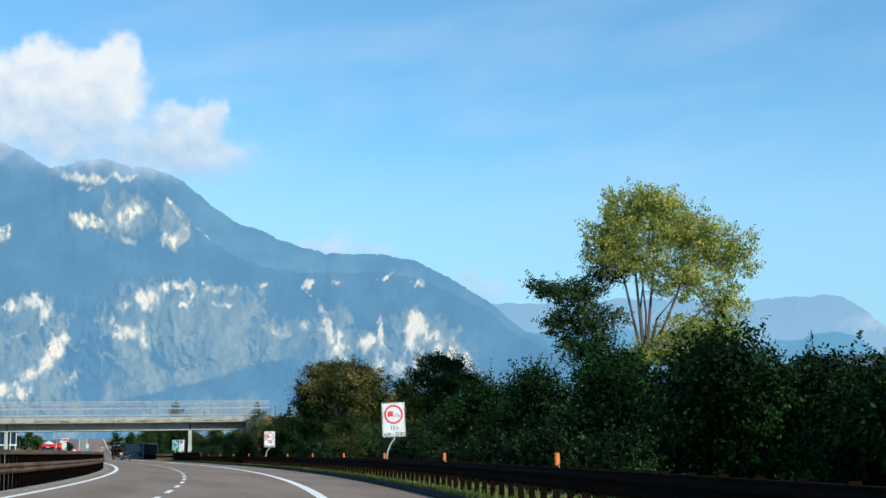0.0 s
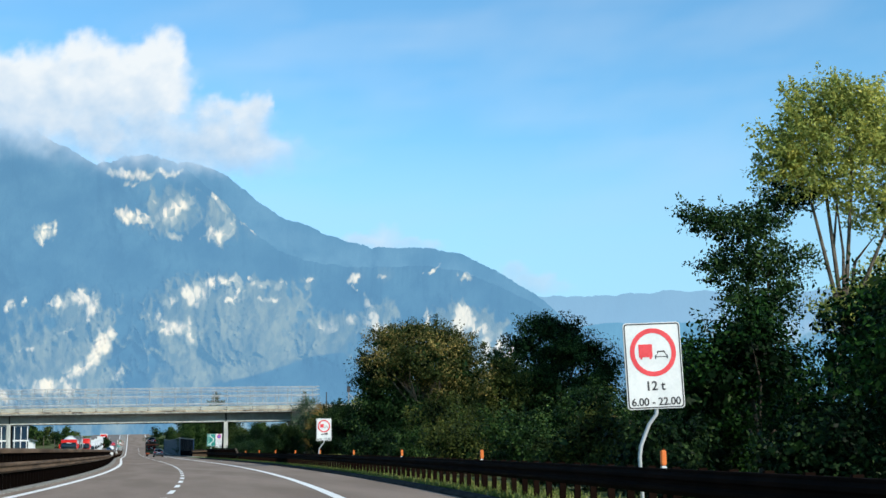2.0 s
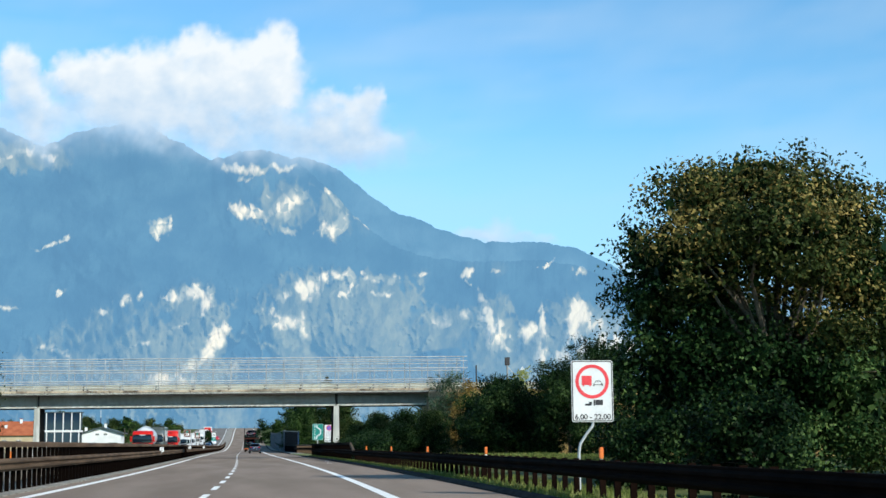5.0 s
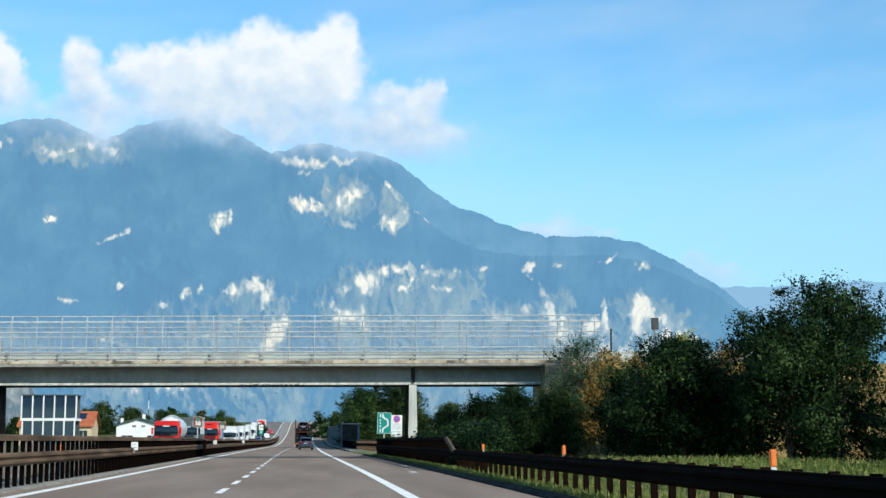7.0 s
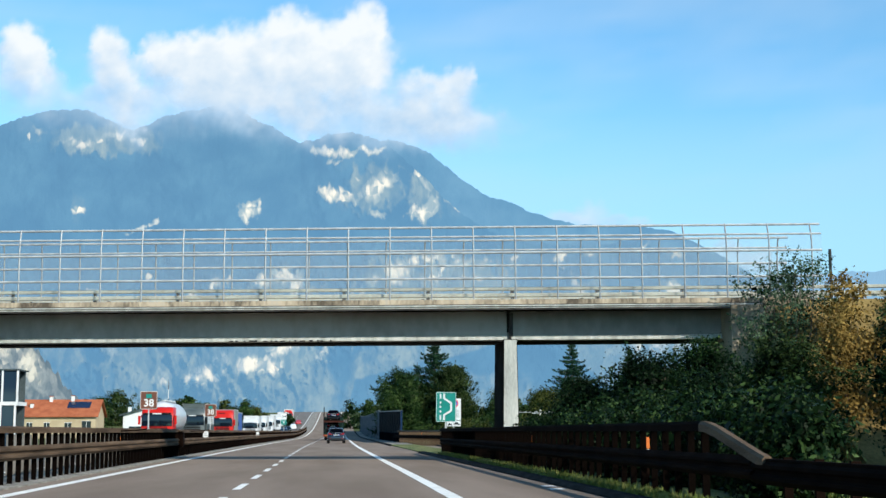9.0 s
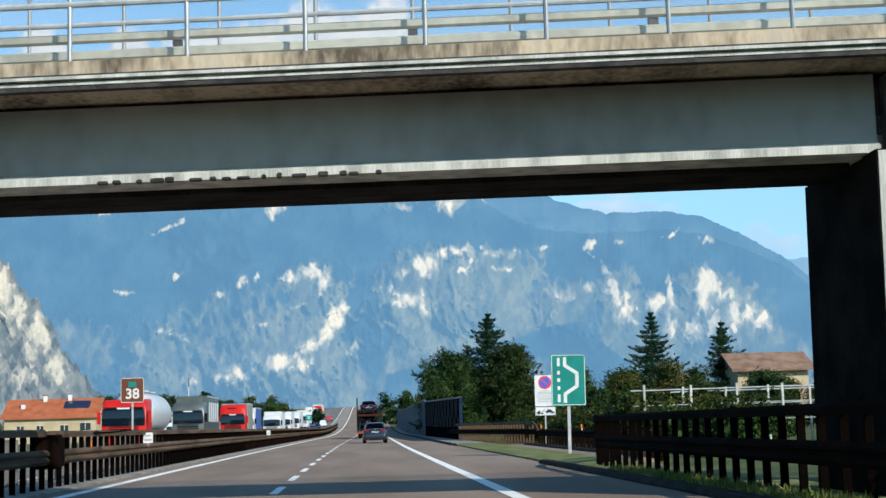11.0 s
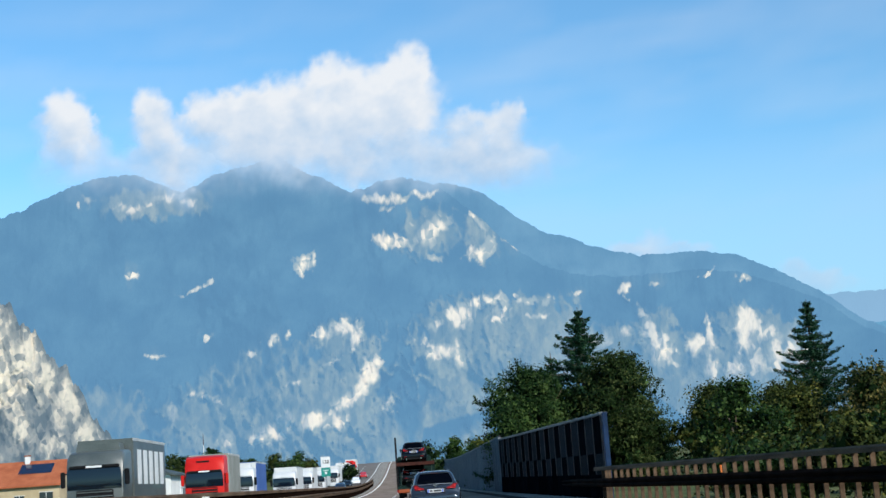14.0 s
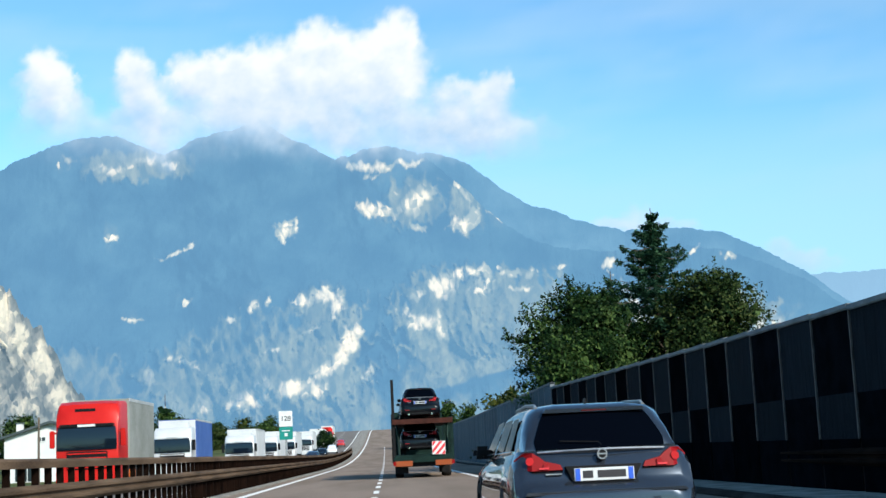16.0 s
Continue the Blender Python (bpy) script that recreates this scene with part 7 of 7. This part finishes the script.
def lorry(label, y, x, cab_mat, box_mat, length=13.6, tall=4.0, cab_h=3.55, tank=False, sign_mat=None, front_mat=None, turn=0.0):
    """A lorry that faces the viewer: cab at y = 0, load behind it."""
    t = thing("lorry", label, "lorry", pose(x, y, road_z(y), 0, 0, turn), group="oncoming lorries")
    # cab: a rounded box with a raked, set-back windscreen
    half = lambda w, z0, z1: [(w * 0.5, z0), (w - 0.03, z0), (w, z0 + 0.05), (w, (z0 + z1) / 2), (w - 0.01, z1 - 0.16), (w - 0.08, z1 - 0.03), (w * 0.5, z1)]
    cab = loft([(0.0, half(1.20, 0.42, cab_h * 0.62)), (0.03, half(1.24, 0.40, cab_h * 0.66)), (0.16, half(1.25, 0.38, cab_h * 0.86)), (0.40, half(1.25, 0.38, cab_h * 0.965)), (0.75, half(1.25, 0.38, cab_h)), (2.15, half(1.25, 0.38, cab_h + 0.05))])
    part("cab", cab, cab_mat, t, smooth=True)
    zs = cab_h * (0.53 if cab_h < 3.6 else 0.485)
    g = Geo()
    for yy, z, w in ((-0.06, zs - 0.06, 1.19), (-0.06, zs + 0.3, 1.20), (-0.04, zs + 0.62, 1.18), (-0.01, zs + 0.84, 1.14)):
        g.v += [(w * q, yy + 0.02 * q * q, z) for q in (-1, -0.6, 0, 0.6, 1)]
    g.f = [(i * 5 + j, i * 5 + j + 1, (i + 1) * 5 + j + 1, (i + 1) * 5 + j) for i in range(3) for j in range(4)]
    screen = part("windscreen", g, screen_glass, t, "dark windscreen", True)
    for s in (-1, 1):
        part("wiper", Geo().tube([(s * 0.1, -0.075, zs + 0.03), (s * 0.75, -0.07, zs + 0.16)], 0.012, 6), trim_black, screen)
        part("side_window", Geo().box(s * 1.253 - 0.006, s * 1.253 + 0.006, 0.45, 1.35, zs + 0.1, zs + 0.75), glass_dark, t)
        g = Geo().box(s * 1.42 - 0.10, s * 1.42 + 0.10, 0.10, 0.22, zs + 0.05, zs + 0.75, bevel=0.03)
        g.box(min(s * 1.2, s * 1.42), max(s * 1.2, s * 1.42), 0.14, 0.18, zs + 0.62, zs + 0.68)
        part("mirror", g, trim_black if cab_mat != red_paint else red_paint, t, "large door mirror", True)
        part("headlamp", Geo().box(s * 0.92 - 0.20, s * 0.92 + 0.20, -0.06, 0.08, 0.62, 0.86, bevel=0.03), lamp_clear, t)
    part("visor", Geo().box(-1.10, 1.10, -0.10, 0.22, zs + 0.84, zs + 0.98, bevel=0.04), trim_black if cab_mat != white_paint else white_paint, t, "sun visor")
    gr = part("grille", Geo().box(-0.82, 0.82, -0.035, 0.05, 0.95, zs - 0.12, bevel=0.03), trim_black, t, "dark grille")
    for k in range(4):
        z = 1.02 + k * (zs - 1.25) / 3
        part("slat", Geo().box(-0.78, 0.78, -0.062, -0.036, z, z + 0.05), cab_mat, gr)
    part("bumper", Geo().box(-1.23, 1.23, -0.10, 0.3, 0.32, 0.92, bevel=0.06), cab_mat, t)
    part("name_bar", bars(((zs + 0.91, 0.7, 0.09),), -0.115), sign_white if cab_mat != white_paint else sign_grey, t, "plain bar in place of a name")
    # load
    if tank:
        g = Geo()
        n = 22
        prof = [(2.5, 0.55), (2.6, 0.95), (2.85, 1.17), (3.2, 1.23), (length - 1.0, 1.23), (length - 0.6, 1.15), (length - 0.35, 0.9), (length - 0.25, 0.5)]
        g.v = [(math.cos(a) * r, yy, 2.30 + math.sin(a) * r * 1.02) for yy, r in prof for a in (2 * math.pi * k / n for k in range(n))]
        g.f = [(i * n + k, i * n + (k + 1) % n, (i + 1) * n + (k + 1) % n, (i + 1) * n + k) for i in range(len(prof) - 1) for k in range(n)] + [tuple(range(n)), tuple(range((len(prof) - 1) * n, len(prof) * n))]
        part("tank", g, white_paint, t, "rounded white tank", True)
        part("walkway", Geo().box(-0.35, 0.35, 3.4, length - 1.5, 3.50, 3.60), galv_grey, t)
        for k in range(3):
            part("hatch", Geo().disc((0, 4.6 + k * 2.8, 3.66), 0.28, "z", 0.12, 18), galv, t)
        part("chassis", Geo().box(-1.1, 1.1, 2.3, length - 0.3, 0.75, 1.12), trim_black, t)
    else:
        part("load_box", Geo().box(-1.275, 1.275, 2.45, length + 2.4, 1.10, tall, bevel=0.03), box_mat, t, "tall load box with a taut cover")
        part("box_front", Geo().box(-1.24, 1.24, 2.42, 2.455, 1.15, tall - 0.05), front_mat or white_sheet, t)
        for s in (-1, 1):
            part("top_rail", Geo().box(s * 1.275 - 0.015, s * 1.275 + 0.015, 2.45, length + 2.4, tall - 0.12, tall + 0.012), galv, t)
        if sign_mat:
            for k in range(5):
                part("side_bar", Geo().box(1.277, 1.284, 3.4 + k * 1.5, 4.4 + k * 1.5, tall - 2.1, tall - 0.5), sign_mat, t, "plain bar in place of side lettering")
        part("chassis", Geo().box(-1.1, 1.1, 2.3, length + 2.2, 0.8, 1.09), trim_black, t)
        if cab_h > 3.6:
            part("roof_slot", Geo().box(-0.50, 0.30, 0.20, 0.42, cab_h * 0.885, cab_h * 0.915), trim_black, t, "dark slot in the roof front")
        else:
            part("deflector", Geo().prism([(-1.0, cab_h - 0.02), (1.0, cab_h - 0.02), (0.92, cab_h + 0.30), (-0.92, cab_h + 0.30)], 0.9, 2.0), cab_mat, t)
    for yy in (1.35, 4.4, length - 1.5, length - 0.2, length + 1.1):
        for s in (-1, 1):
            if not (tank and yy > length - 0.5):
                wheel(t, s * 1.08, yy, 0.50, 0.32, 5)
    return t


X_OUT = -12.8
lorry("red lorry cab with a silver covered body in a queue", 175.5, -12.2, red_paint, grey_sheet, 6.4, tall=3.85, cab_h=3.72, front_mat=grey_sheet)
lorry("white lorry cab with a blue covered body in a queue", 212.5, -14.3, white_paint, blue_sheet, 9.0, tall=4.0, cab_h=3.45)
lorry("white lorry with a white box body in a queue", 241.0, X_OUT, white_paint, white_sheet, 9.0, 3.75, 3.2)
lorry("white lorry with a high roof in a queue", 268.0, X_OUT, white_paint, white_sheet, 9.0, 3.8, 3.3)
lorry("white lorry with a plain white trailer far off", 297.0, X_OUT, white_paint, white_sheet, 12.0, 3.9, 3.3)
lorry("white lorry climbing down the far slope", 338.0, X_OUT, white_paint, white_sheet, 12.0, 3.9, 3.3)
lorry("white lorry with a raised load bed far off", 378.0, X_OUT, white_paint, white_sheet, 12.0, 4.0, 3.3)
lorry("small-looking red lorry on the far slope", 425.0, X_OUT, red_paint, white_sheet, 12.0, 3.9, 3.3)
lorry("grey lorry with a tall grey covered body", 147.0, -13.0, grey_paint, grey_paint, 8.6, tall=4.0, cab_h=3.45, sign_mat=sign_white, front_mat=grey_paint)
lorry("red lorry cab drawing a rounded white tank", 114.5, -12.5, red_paint, white_paint, 11.5, 3.6, 3.05, tank=True)
far_white = car_paint("white_car_paint", (0.70, 0.72, 0.74), 0.0)
far_red = car_paint("red_car_paint", (0.45, 0.03, 0.03), 0.1)
for k, (yy, xx, pp) in enumerate(((320, -9.2, black_paint), (352, -8.9, far_white), (401, -9.0, far_red), (290, -8.9, grey_blue))):
    estate("passenger car far off in the oncoming queue", pose(xx, yy, road_z(yy), 0, 0, 180), pp, group="far cars")

# car transporter in the nearside lane
YC = 176.2
tr = thing("car_transporter", "green and rust-red two-deck car transporter seen from behind", "lorry", pose(1.35, YC, 0.0))
part("rear_beam", Geo().box(-1.24, 1.24, 0.0, 0.25, 0.62, 0.86, bevel=0.02), green_frame, tr, "green rear beam")
for s in (-1, 1):
    part("lamp_board", Geo().box(s * 0.83 - 0.36, s * 0.83 + 0.36, -0.03, 0.02, 0.48, 0.70, bevel=0.01), lamp_orange, tr, "orange lamp board")
    part("end_lamp", Geo().box(s * 1.20 - 0.06, s * 1.20 + 0.06, -0.035, 0.02, 0.52, 0.68), lamp_red, tr)
    for yy, zt in ((0.1, 4.05 if s < 0 else 2.45), (2.6, 2.5), (5.2, 2.5), (7.8, 2.5)):
        part("upright", Geo().box(s * 1.20 - 0.06, s * 1.20 + 0.06, yy, yy + 0.14, 0.6, zt), green_frame if s > 0 else trim_black, tr)
    part("side_rail", Geo().box(s * 1.22 - 0.03, s * 1.22 + 0.03, 0.0, 9.6, 2.28, 2.42), rust_red, tr, "rust-red deck rail")
    part("hand_rail", Geo().tube([(s * 1.22, 0.2, 3.1), (s * 1.22, 9.0, 3.2)], 0.02, 6), galv_grey, tr)
    part("hydraulic_ram", Geo().tube([(s * 0.98, 0.3, 0.9), (s * 1.06, 0.9, 2.3)], 0.05, 10), green_frame, tr, smooth=True)
    part("mud_flap", Geo().box(s * 0.86 - 0.22, s * 0.86 + 0.22, 0.9, 0.93, 0.18, 0.62), trim_black, tr)
    for yy in (1.8, 3.2):
        wheel(tr, s * 1.0, yy, 0.42, 0.34, 5)
part("upper_deck", Geo().box(-1.16, 1.16, 0.0, 9.6, 2.24, 2.32), rust_red, tr, "rust-red upper deck")
part("deck_edge", Geo().box(-1.24, 1.24, -0.03, 0.05, 2.20, 2.40), rust_red, tr)
part("lower_deck", Geo().box(-1.16, 1.16, 0.05, 9.6, 0.84, 0.94), green_frame, tr)
part("chassis", Geo().box(-0.9, 0.9, 0.25, 9.6, 0.45, 0.84), trim_black, tr)
wb = part("warning_board", Geo().box(0.36, 0.90, -0.06, -0.035, 0.92, 1.46), sign_white, tr, "red and white striped warning board")
g = Geo()
for k in range(4):
    o = -0.45 + k * 0.26
    poly = [(max(0.36, min(0.90, x)), z) for x, z in ((0.40 + o, 0.93), (0.53 + o, 0.93), (0.99 + o, 1.45), (0.86 + o, 1.45))]
    pts2 = []
    for x, z in ((0.40 + o, 0.93), (0.53 + o, 0.93), (0.99 + o, 1.45), (0.86 + o, 1.45)):
        if x < 0.37:
            z, x = z + (0.37 - x) * 0.52 / 0.46, 0.37
        if x > 0.89:
            z, x = z - (x - 0.89) * 0.52 / 0.46, 0.89
        pts2.append((x, max(0.93, min(1.45, z))))
    g.prism(pts2, -0.0645, -0.0605)
part("stripes", g, sign_red, wb)
part("tractor_cab", Geo().box(-1.24, 1.24, 10.6, 12.8, 0.5, 3.0, bevel=0.08), green_frame, tr)
part("drawbar", Geo().box(-0.3, 0.3, 9.5, 10.7, 0.6, 0.9), trim_black, tr)
estate("black hatchback loaded on the upper deck of a transporter", pose(1.30, YC + 0.35, 2.33), black_paint, group="loaded cars")
estate("black car loaded on the lower deck of a transporter", pose(1.25, YC + 0.7, 0.95), black_paint, group="loaded cars")
estate("dark car loaded farther forward on a transporter", pose(1.30, YC + 5.6, 2.33), grey_blue, group="loaded cars")


# ---- buildings across the fields ----
plaster_white = surface("white_plaster", (0.56, 0.57, 0.56), (0.66, 0.66, 0.65), 0.8, scale=0.5, fine=12, bump=0.1)
plaster_cream = surface("cream_plaster", (0.36, 0.29, 0.18), (0.46, 0.38, 0.25), 0.8, scale=0.5, fine=12, bump=0.1)
tile_orange = surface("orange_roof_tiles", (0.24, 0.068, 0.030), (0.33, 0.105, 0.048), 0.75, scale=0.8, fine=9, bump=0.5, vary=0.12)
tile_brown = surface("brown_roof_tiles", (0.15, 0.09, 0.06), (0.26, 0.17, 0.12), 0.8, scale=0.8, fine=9, bump=0.5)
roof_dark = surface("dark_roof_sheet", (0.035, 0.05, 0.055), (0.07, 0.09, 0.095), 0.6, scale=0.8, fine=9, bump=0.2)
pv_mat = plain("solar_panel", (0.012, 0.02, 0.05), 0.15, 0.2, 0.5)
win_mat = plain("window_glass", (0.02, 0.03, 0.035), 0.1)


def gable_house(label, x, y, w, d, eave, ridge, wall_mat, roof_mat, windows=(), chimneys=(), over=0.5, pv=None, along_x=True):
    h = thing("house", label, "house", pose(x, y, -0.14))
    body = Geo().box(-w / 2, w / 2, 0, d, 0, eave)
    if along_x:
        for s in (-1, 1):
            body.prism([(s * w / 2 - s * 0.3, eave), (s * w / 2, eave), (s * w / 2, eave + 0.01)], 0, d)
        body.add([(q * w / 2, yy, zz) for q in (-1, 1) for yy, zz in ((0, eave), (d, eave), (d / 2, ridge - 0.15))], [(0, 1, 2), (5, 4, 3)])
        roof = [Geo().add([(-w / 2 - over, ya, za), (w / 2 + over, ya, za), (w / 2 + over, d / 2, ridge), (-w / 2 - over, d / 2, ridge), (-w / 2 - over, ya, za - 0.2), (w / 2 + over, ya, za - 0.2), (w / 2 + over, d / 2, ridge - 0.2), (-w / 2 - over, d / 2, ridge - 0.2)],
                          [(0, 1, 2, 3), (7, 6, 5, 4), (0, 4, 5, 1), (1, 5, 6, 2), (2, 6, 7, 3), (3, 7, 4, 0)]) for ya, za in ((-over, eave - 0.1), (d + over, eave - 0.1))]
    else:
        body.add([(xx, q, zz) for q in (0, d) for xx, zz in ((-w / 2, eave), (w / 2, eave), (0, ridge - 0.15))], [(0, 1, 2), (5, 4, 3)])
        roof = [Geo().prism([(xa, eave - 0.12), (0, ridge), (0, ridge - 0.22), (xa, eave - 0.34)], -over, d + over) for xa in (-w / 2 - over, w / 2 + over)]
    part("wall", body, wall_mat, h)
    for r in roof:
        part("roof", r, roof_mat, h)
    for cx, cz, ww, hh in windows:
        wd = part("window", Geo().box(cx - ww / 2, cx + ww / 2, -0.03, 0.05, cz - hh / 2, cz + hh / 2), win_mat, h)
        part("window_frame", Geo().box(cx - ww / 2 - 0.06, cx + ww / 2 + 0.06, -0.05, -0.032, cz + hh / 2, cz + hh / 2 + 0.07).box(cx - ww / 2 - 0.06, cx + ww / 2 + 0.06, -0.08, -0.032, cz - hh / 2 - 0.07, cz - hh / 2).box(cx - 0.03, cx + 0.03, -0.05, -0.032, cz - hh / 2, cz + hh / 2), plaster_white, wd)
    for cx, cy, z1 in chimneys:
        ch = part("chimney", Geo().box(cx - 0.28, cx + 0.28, cy - 0.28, cy + 0.28, eave - 0.2, z1), plaster_white, h, "white chimney")
        part("chimney_cap", Geo().box(cx - 0.36, cx + 0.36, cy - 0.36, cy + 0.36, z1, z1 + 0.12), roof_mat, ch)
    if pv:
        cx, ww = pv
        k = (ridge - eave) / (d / 2 + over)
        part("solar_panel", Geo().add([(cx + a * ww / 2, yy, eave - 0.1 + (yy + over) * k + 0.10) for yy in (d * 0.2, d * 0.42) for a in (-1, 1)], [(0, 1, 3, 2)]), pv_mat, h, "dark solar panels")
    return h


gable_house("low house with an orange tiled roof and solar panels", -47.9, 256.0, 14.0, 9.0, 4.2, 7.1, plaster_cream, tile_orange, ((-4.5, 2.4, 1.0, 1.0), (-1.5, 2.4, 1.0, 1.0), (2.2, 2.4, 1.2, 1.0), (5.4, 2.6, 1.6, 1.2)), ((-1.6, 4.0, 7.6), (2.2, 4.2, 7.7), (-4.6, 2.2, 6.3)), pv=(3.6, 4.0))
gable_house("white shed with a low dark roof and two chimneys", -31.0, 250.5, 8.6, 9.0, 4.35, 5.65, plaster_white, roof_dark, ((0.9, 4.0, 0.7, 0.35), (-0.9, 4.0, 0.7, 0.35), (-2.2, 1.2, 2.2, 2.0), (2.6, 1.2, 1.8, 2.0)), ((-3.6, 3.0, 5.6), (0.6, 3.0, 6.4)), 0.6, along_x=False)
gable_house("white house with a brown tiled roof behind trees", 46.6, 190.0, 8.0, 8.0, 6.5, 8.5, plaster_cream, tile_brown, ((-2.0, 3.6, 1.0, 1.2), (0.4, 3.6, 1.0, 1.2), (2.4, 3.6, 0.9, 1.2)), (), 0.8)
gable_house("dark barn with a ribbed metal roof edge behind the hedge", 30.5, -100.0, 12.0, 10.0, 4.3, 5.2, roof_dark, roof_dark, (), (), 0.4)

kiosk_glass = plain("blue_grey_glazing", (0.014, 0.030, 0.052), 0.08)
# dark glazed kiosk with white uprights beside the opposite lanes
k = thing("kiosk", "dark glazed two-tier kiosk with white uprights", "kiosk", pose(-18.9, 84.0, -0.1))
for z0, z1, x0, x1 in ((0.3, 2.75, -2.05, 2.05), (2.95, 4.75, -2.15, 2.15)):
    for q in range(5):
        a = x0 + (x1 - x0) * q / 5
        part("pane", Geo().box(a + 0.04, a + (x1 - x0) / 5 - 0.04, 0.02, 0.06, z0, z1), kiosk_glass, k)
    for q in range(6):
        a = x0 + (x1 - x0) * q / 5
        part("upright", Geo().box(a - 0.05, a + 0.05, -0.05, 0.08, z0 - 0.1, z1 + 0.05), plaster_white, k)
part("floor_band", Geo().box(-2.2, 2.2, -0.08, 2.4, 2.74, 2.95), plaster_white, k, "white floor band")
part("roof", Geo().box(-2.25, 2.25, -0.1, 2.5, 4.76, 4.84), roof_dark, k)
part("back_wall", Geo().box(-2.1, 2.1, 2.2, 2.35, 0.0, 4.76), roof_dark, k)

# pale slatted fence and poles beyond the opposite lanes
f = thing("slat_fence", "pale green slatted fence beside the opposite lanes", "fence")
for q in range(9, 34):
    p = along(186 + q * 1.6, -17.2)
    part("slat", Geo().box(p.x - 0.05, p.x + 0.05, p.y - 0.35, p.y + 0.35, -0.1, 2.3), plaster_white if q % 2 else cap_mat, f)
part("fence_rail", Geo().tube([tuple(along(200.0, -17.12, 2.0)), tuple(along(239.5, -17.12, 2.0))], 0.05, 6), galv, f)
for x, y, hh in ((-20.0, 178, 4.3), (-18.7, 194.5, 4.0)):
    u = thing("utility_pole", "thin grey wooden pole beside the opposite lanes", "utility pole", pose(x, y, -0.15), group="utility poles")
    part("shaft", Geo().tube([(0, 0, 0), (0.02, 0, hh)], [0.07, 0.055], 10), bark, u, smooth=True)
    part("cap", Geo().disc((0.02, 0, hh), 0.09, "z", 0.05, 10), galv_grey, u)
mast = thing("mast", "slim red and white lattice mast far off", "mast", pose(-51.0, 450.0, -0.15))
for q in range(6):
    part("section", Geo().tube([(0, 0, q * 2.9), (0, 0, q * 2.9 + 2.9)], [0.22 - q * 0.025, 0.195 - q * 0.025], 6), rust_red if q % 2 else plaster_white, mast)
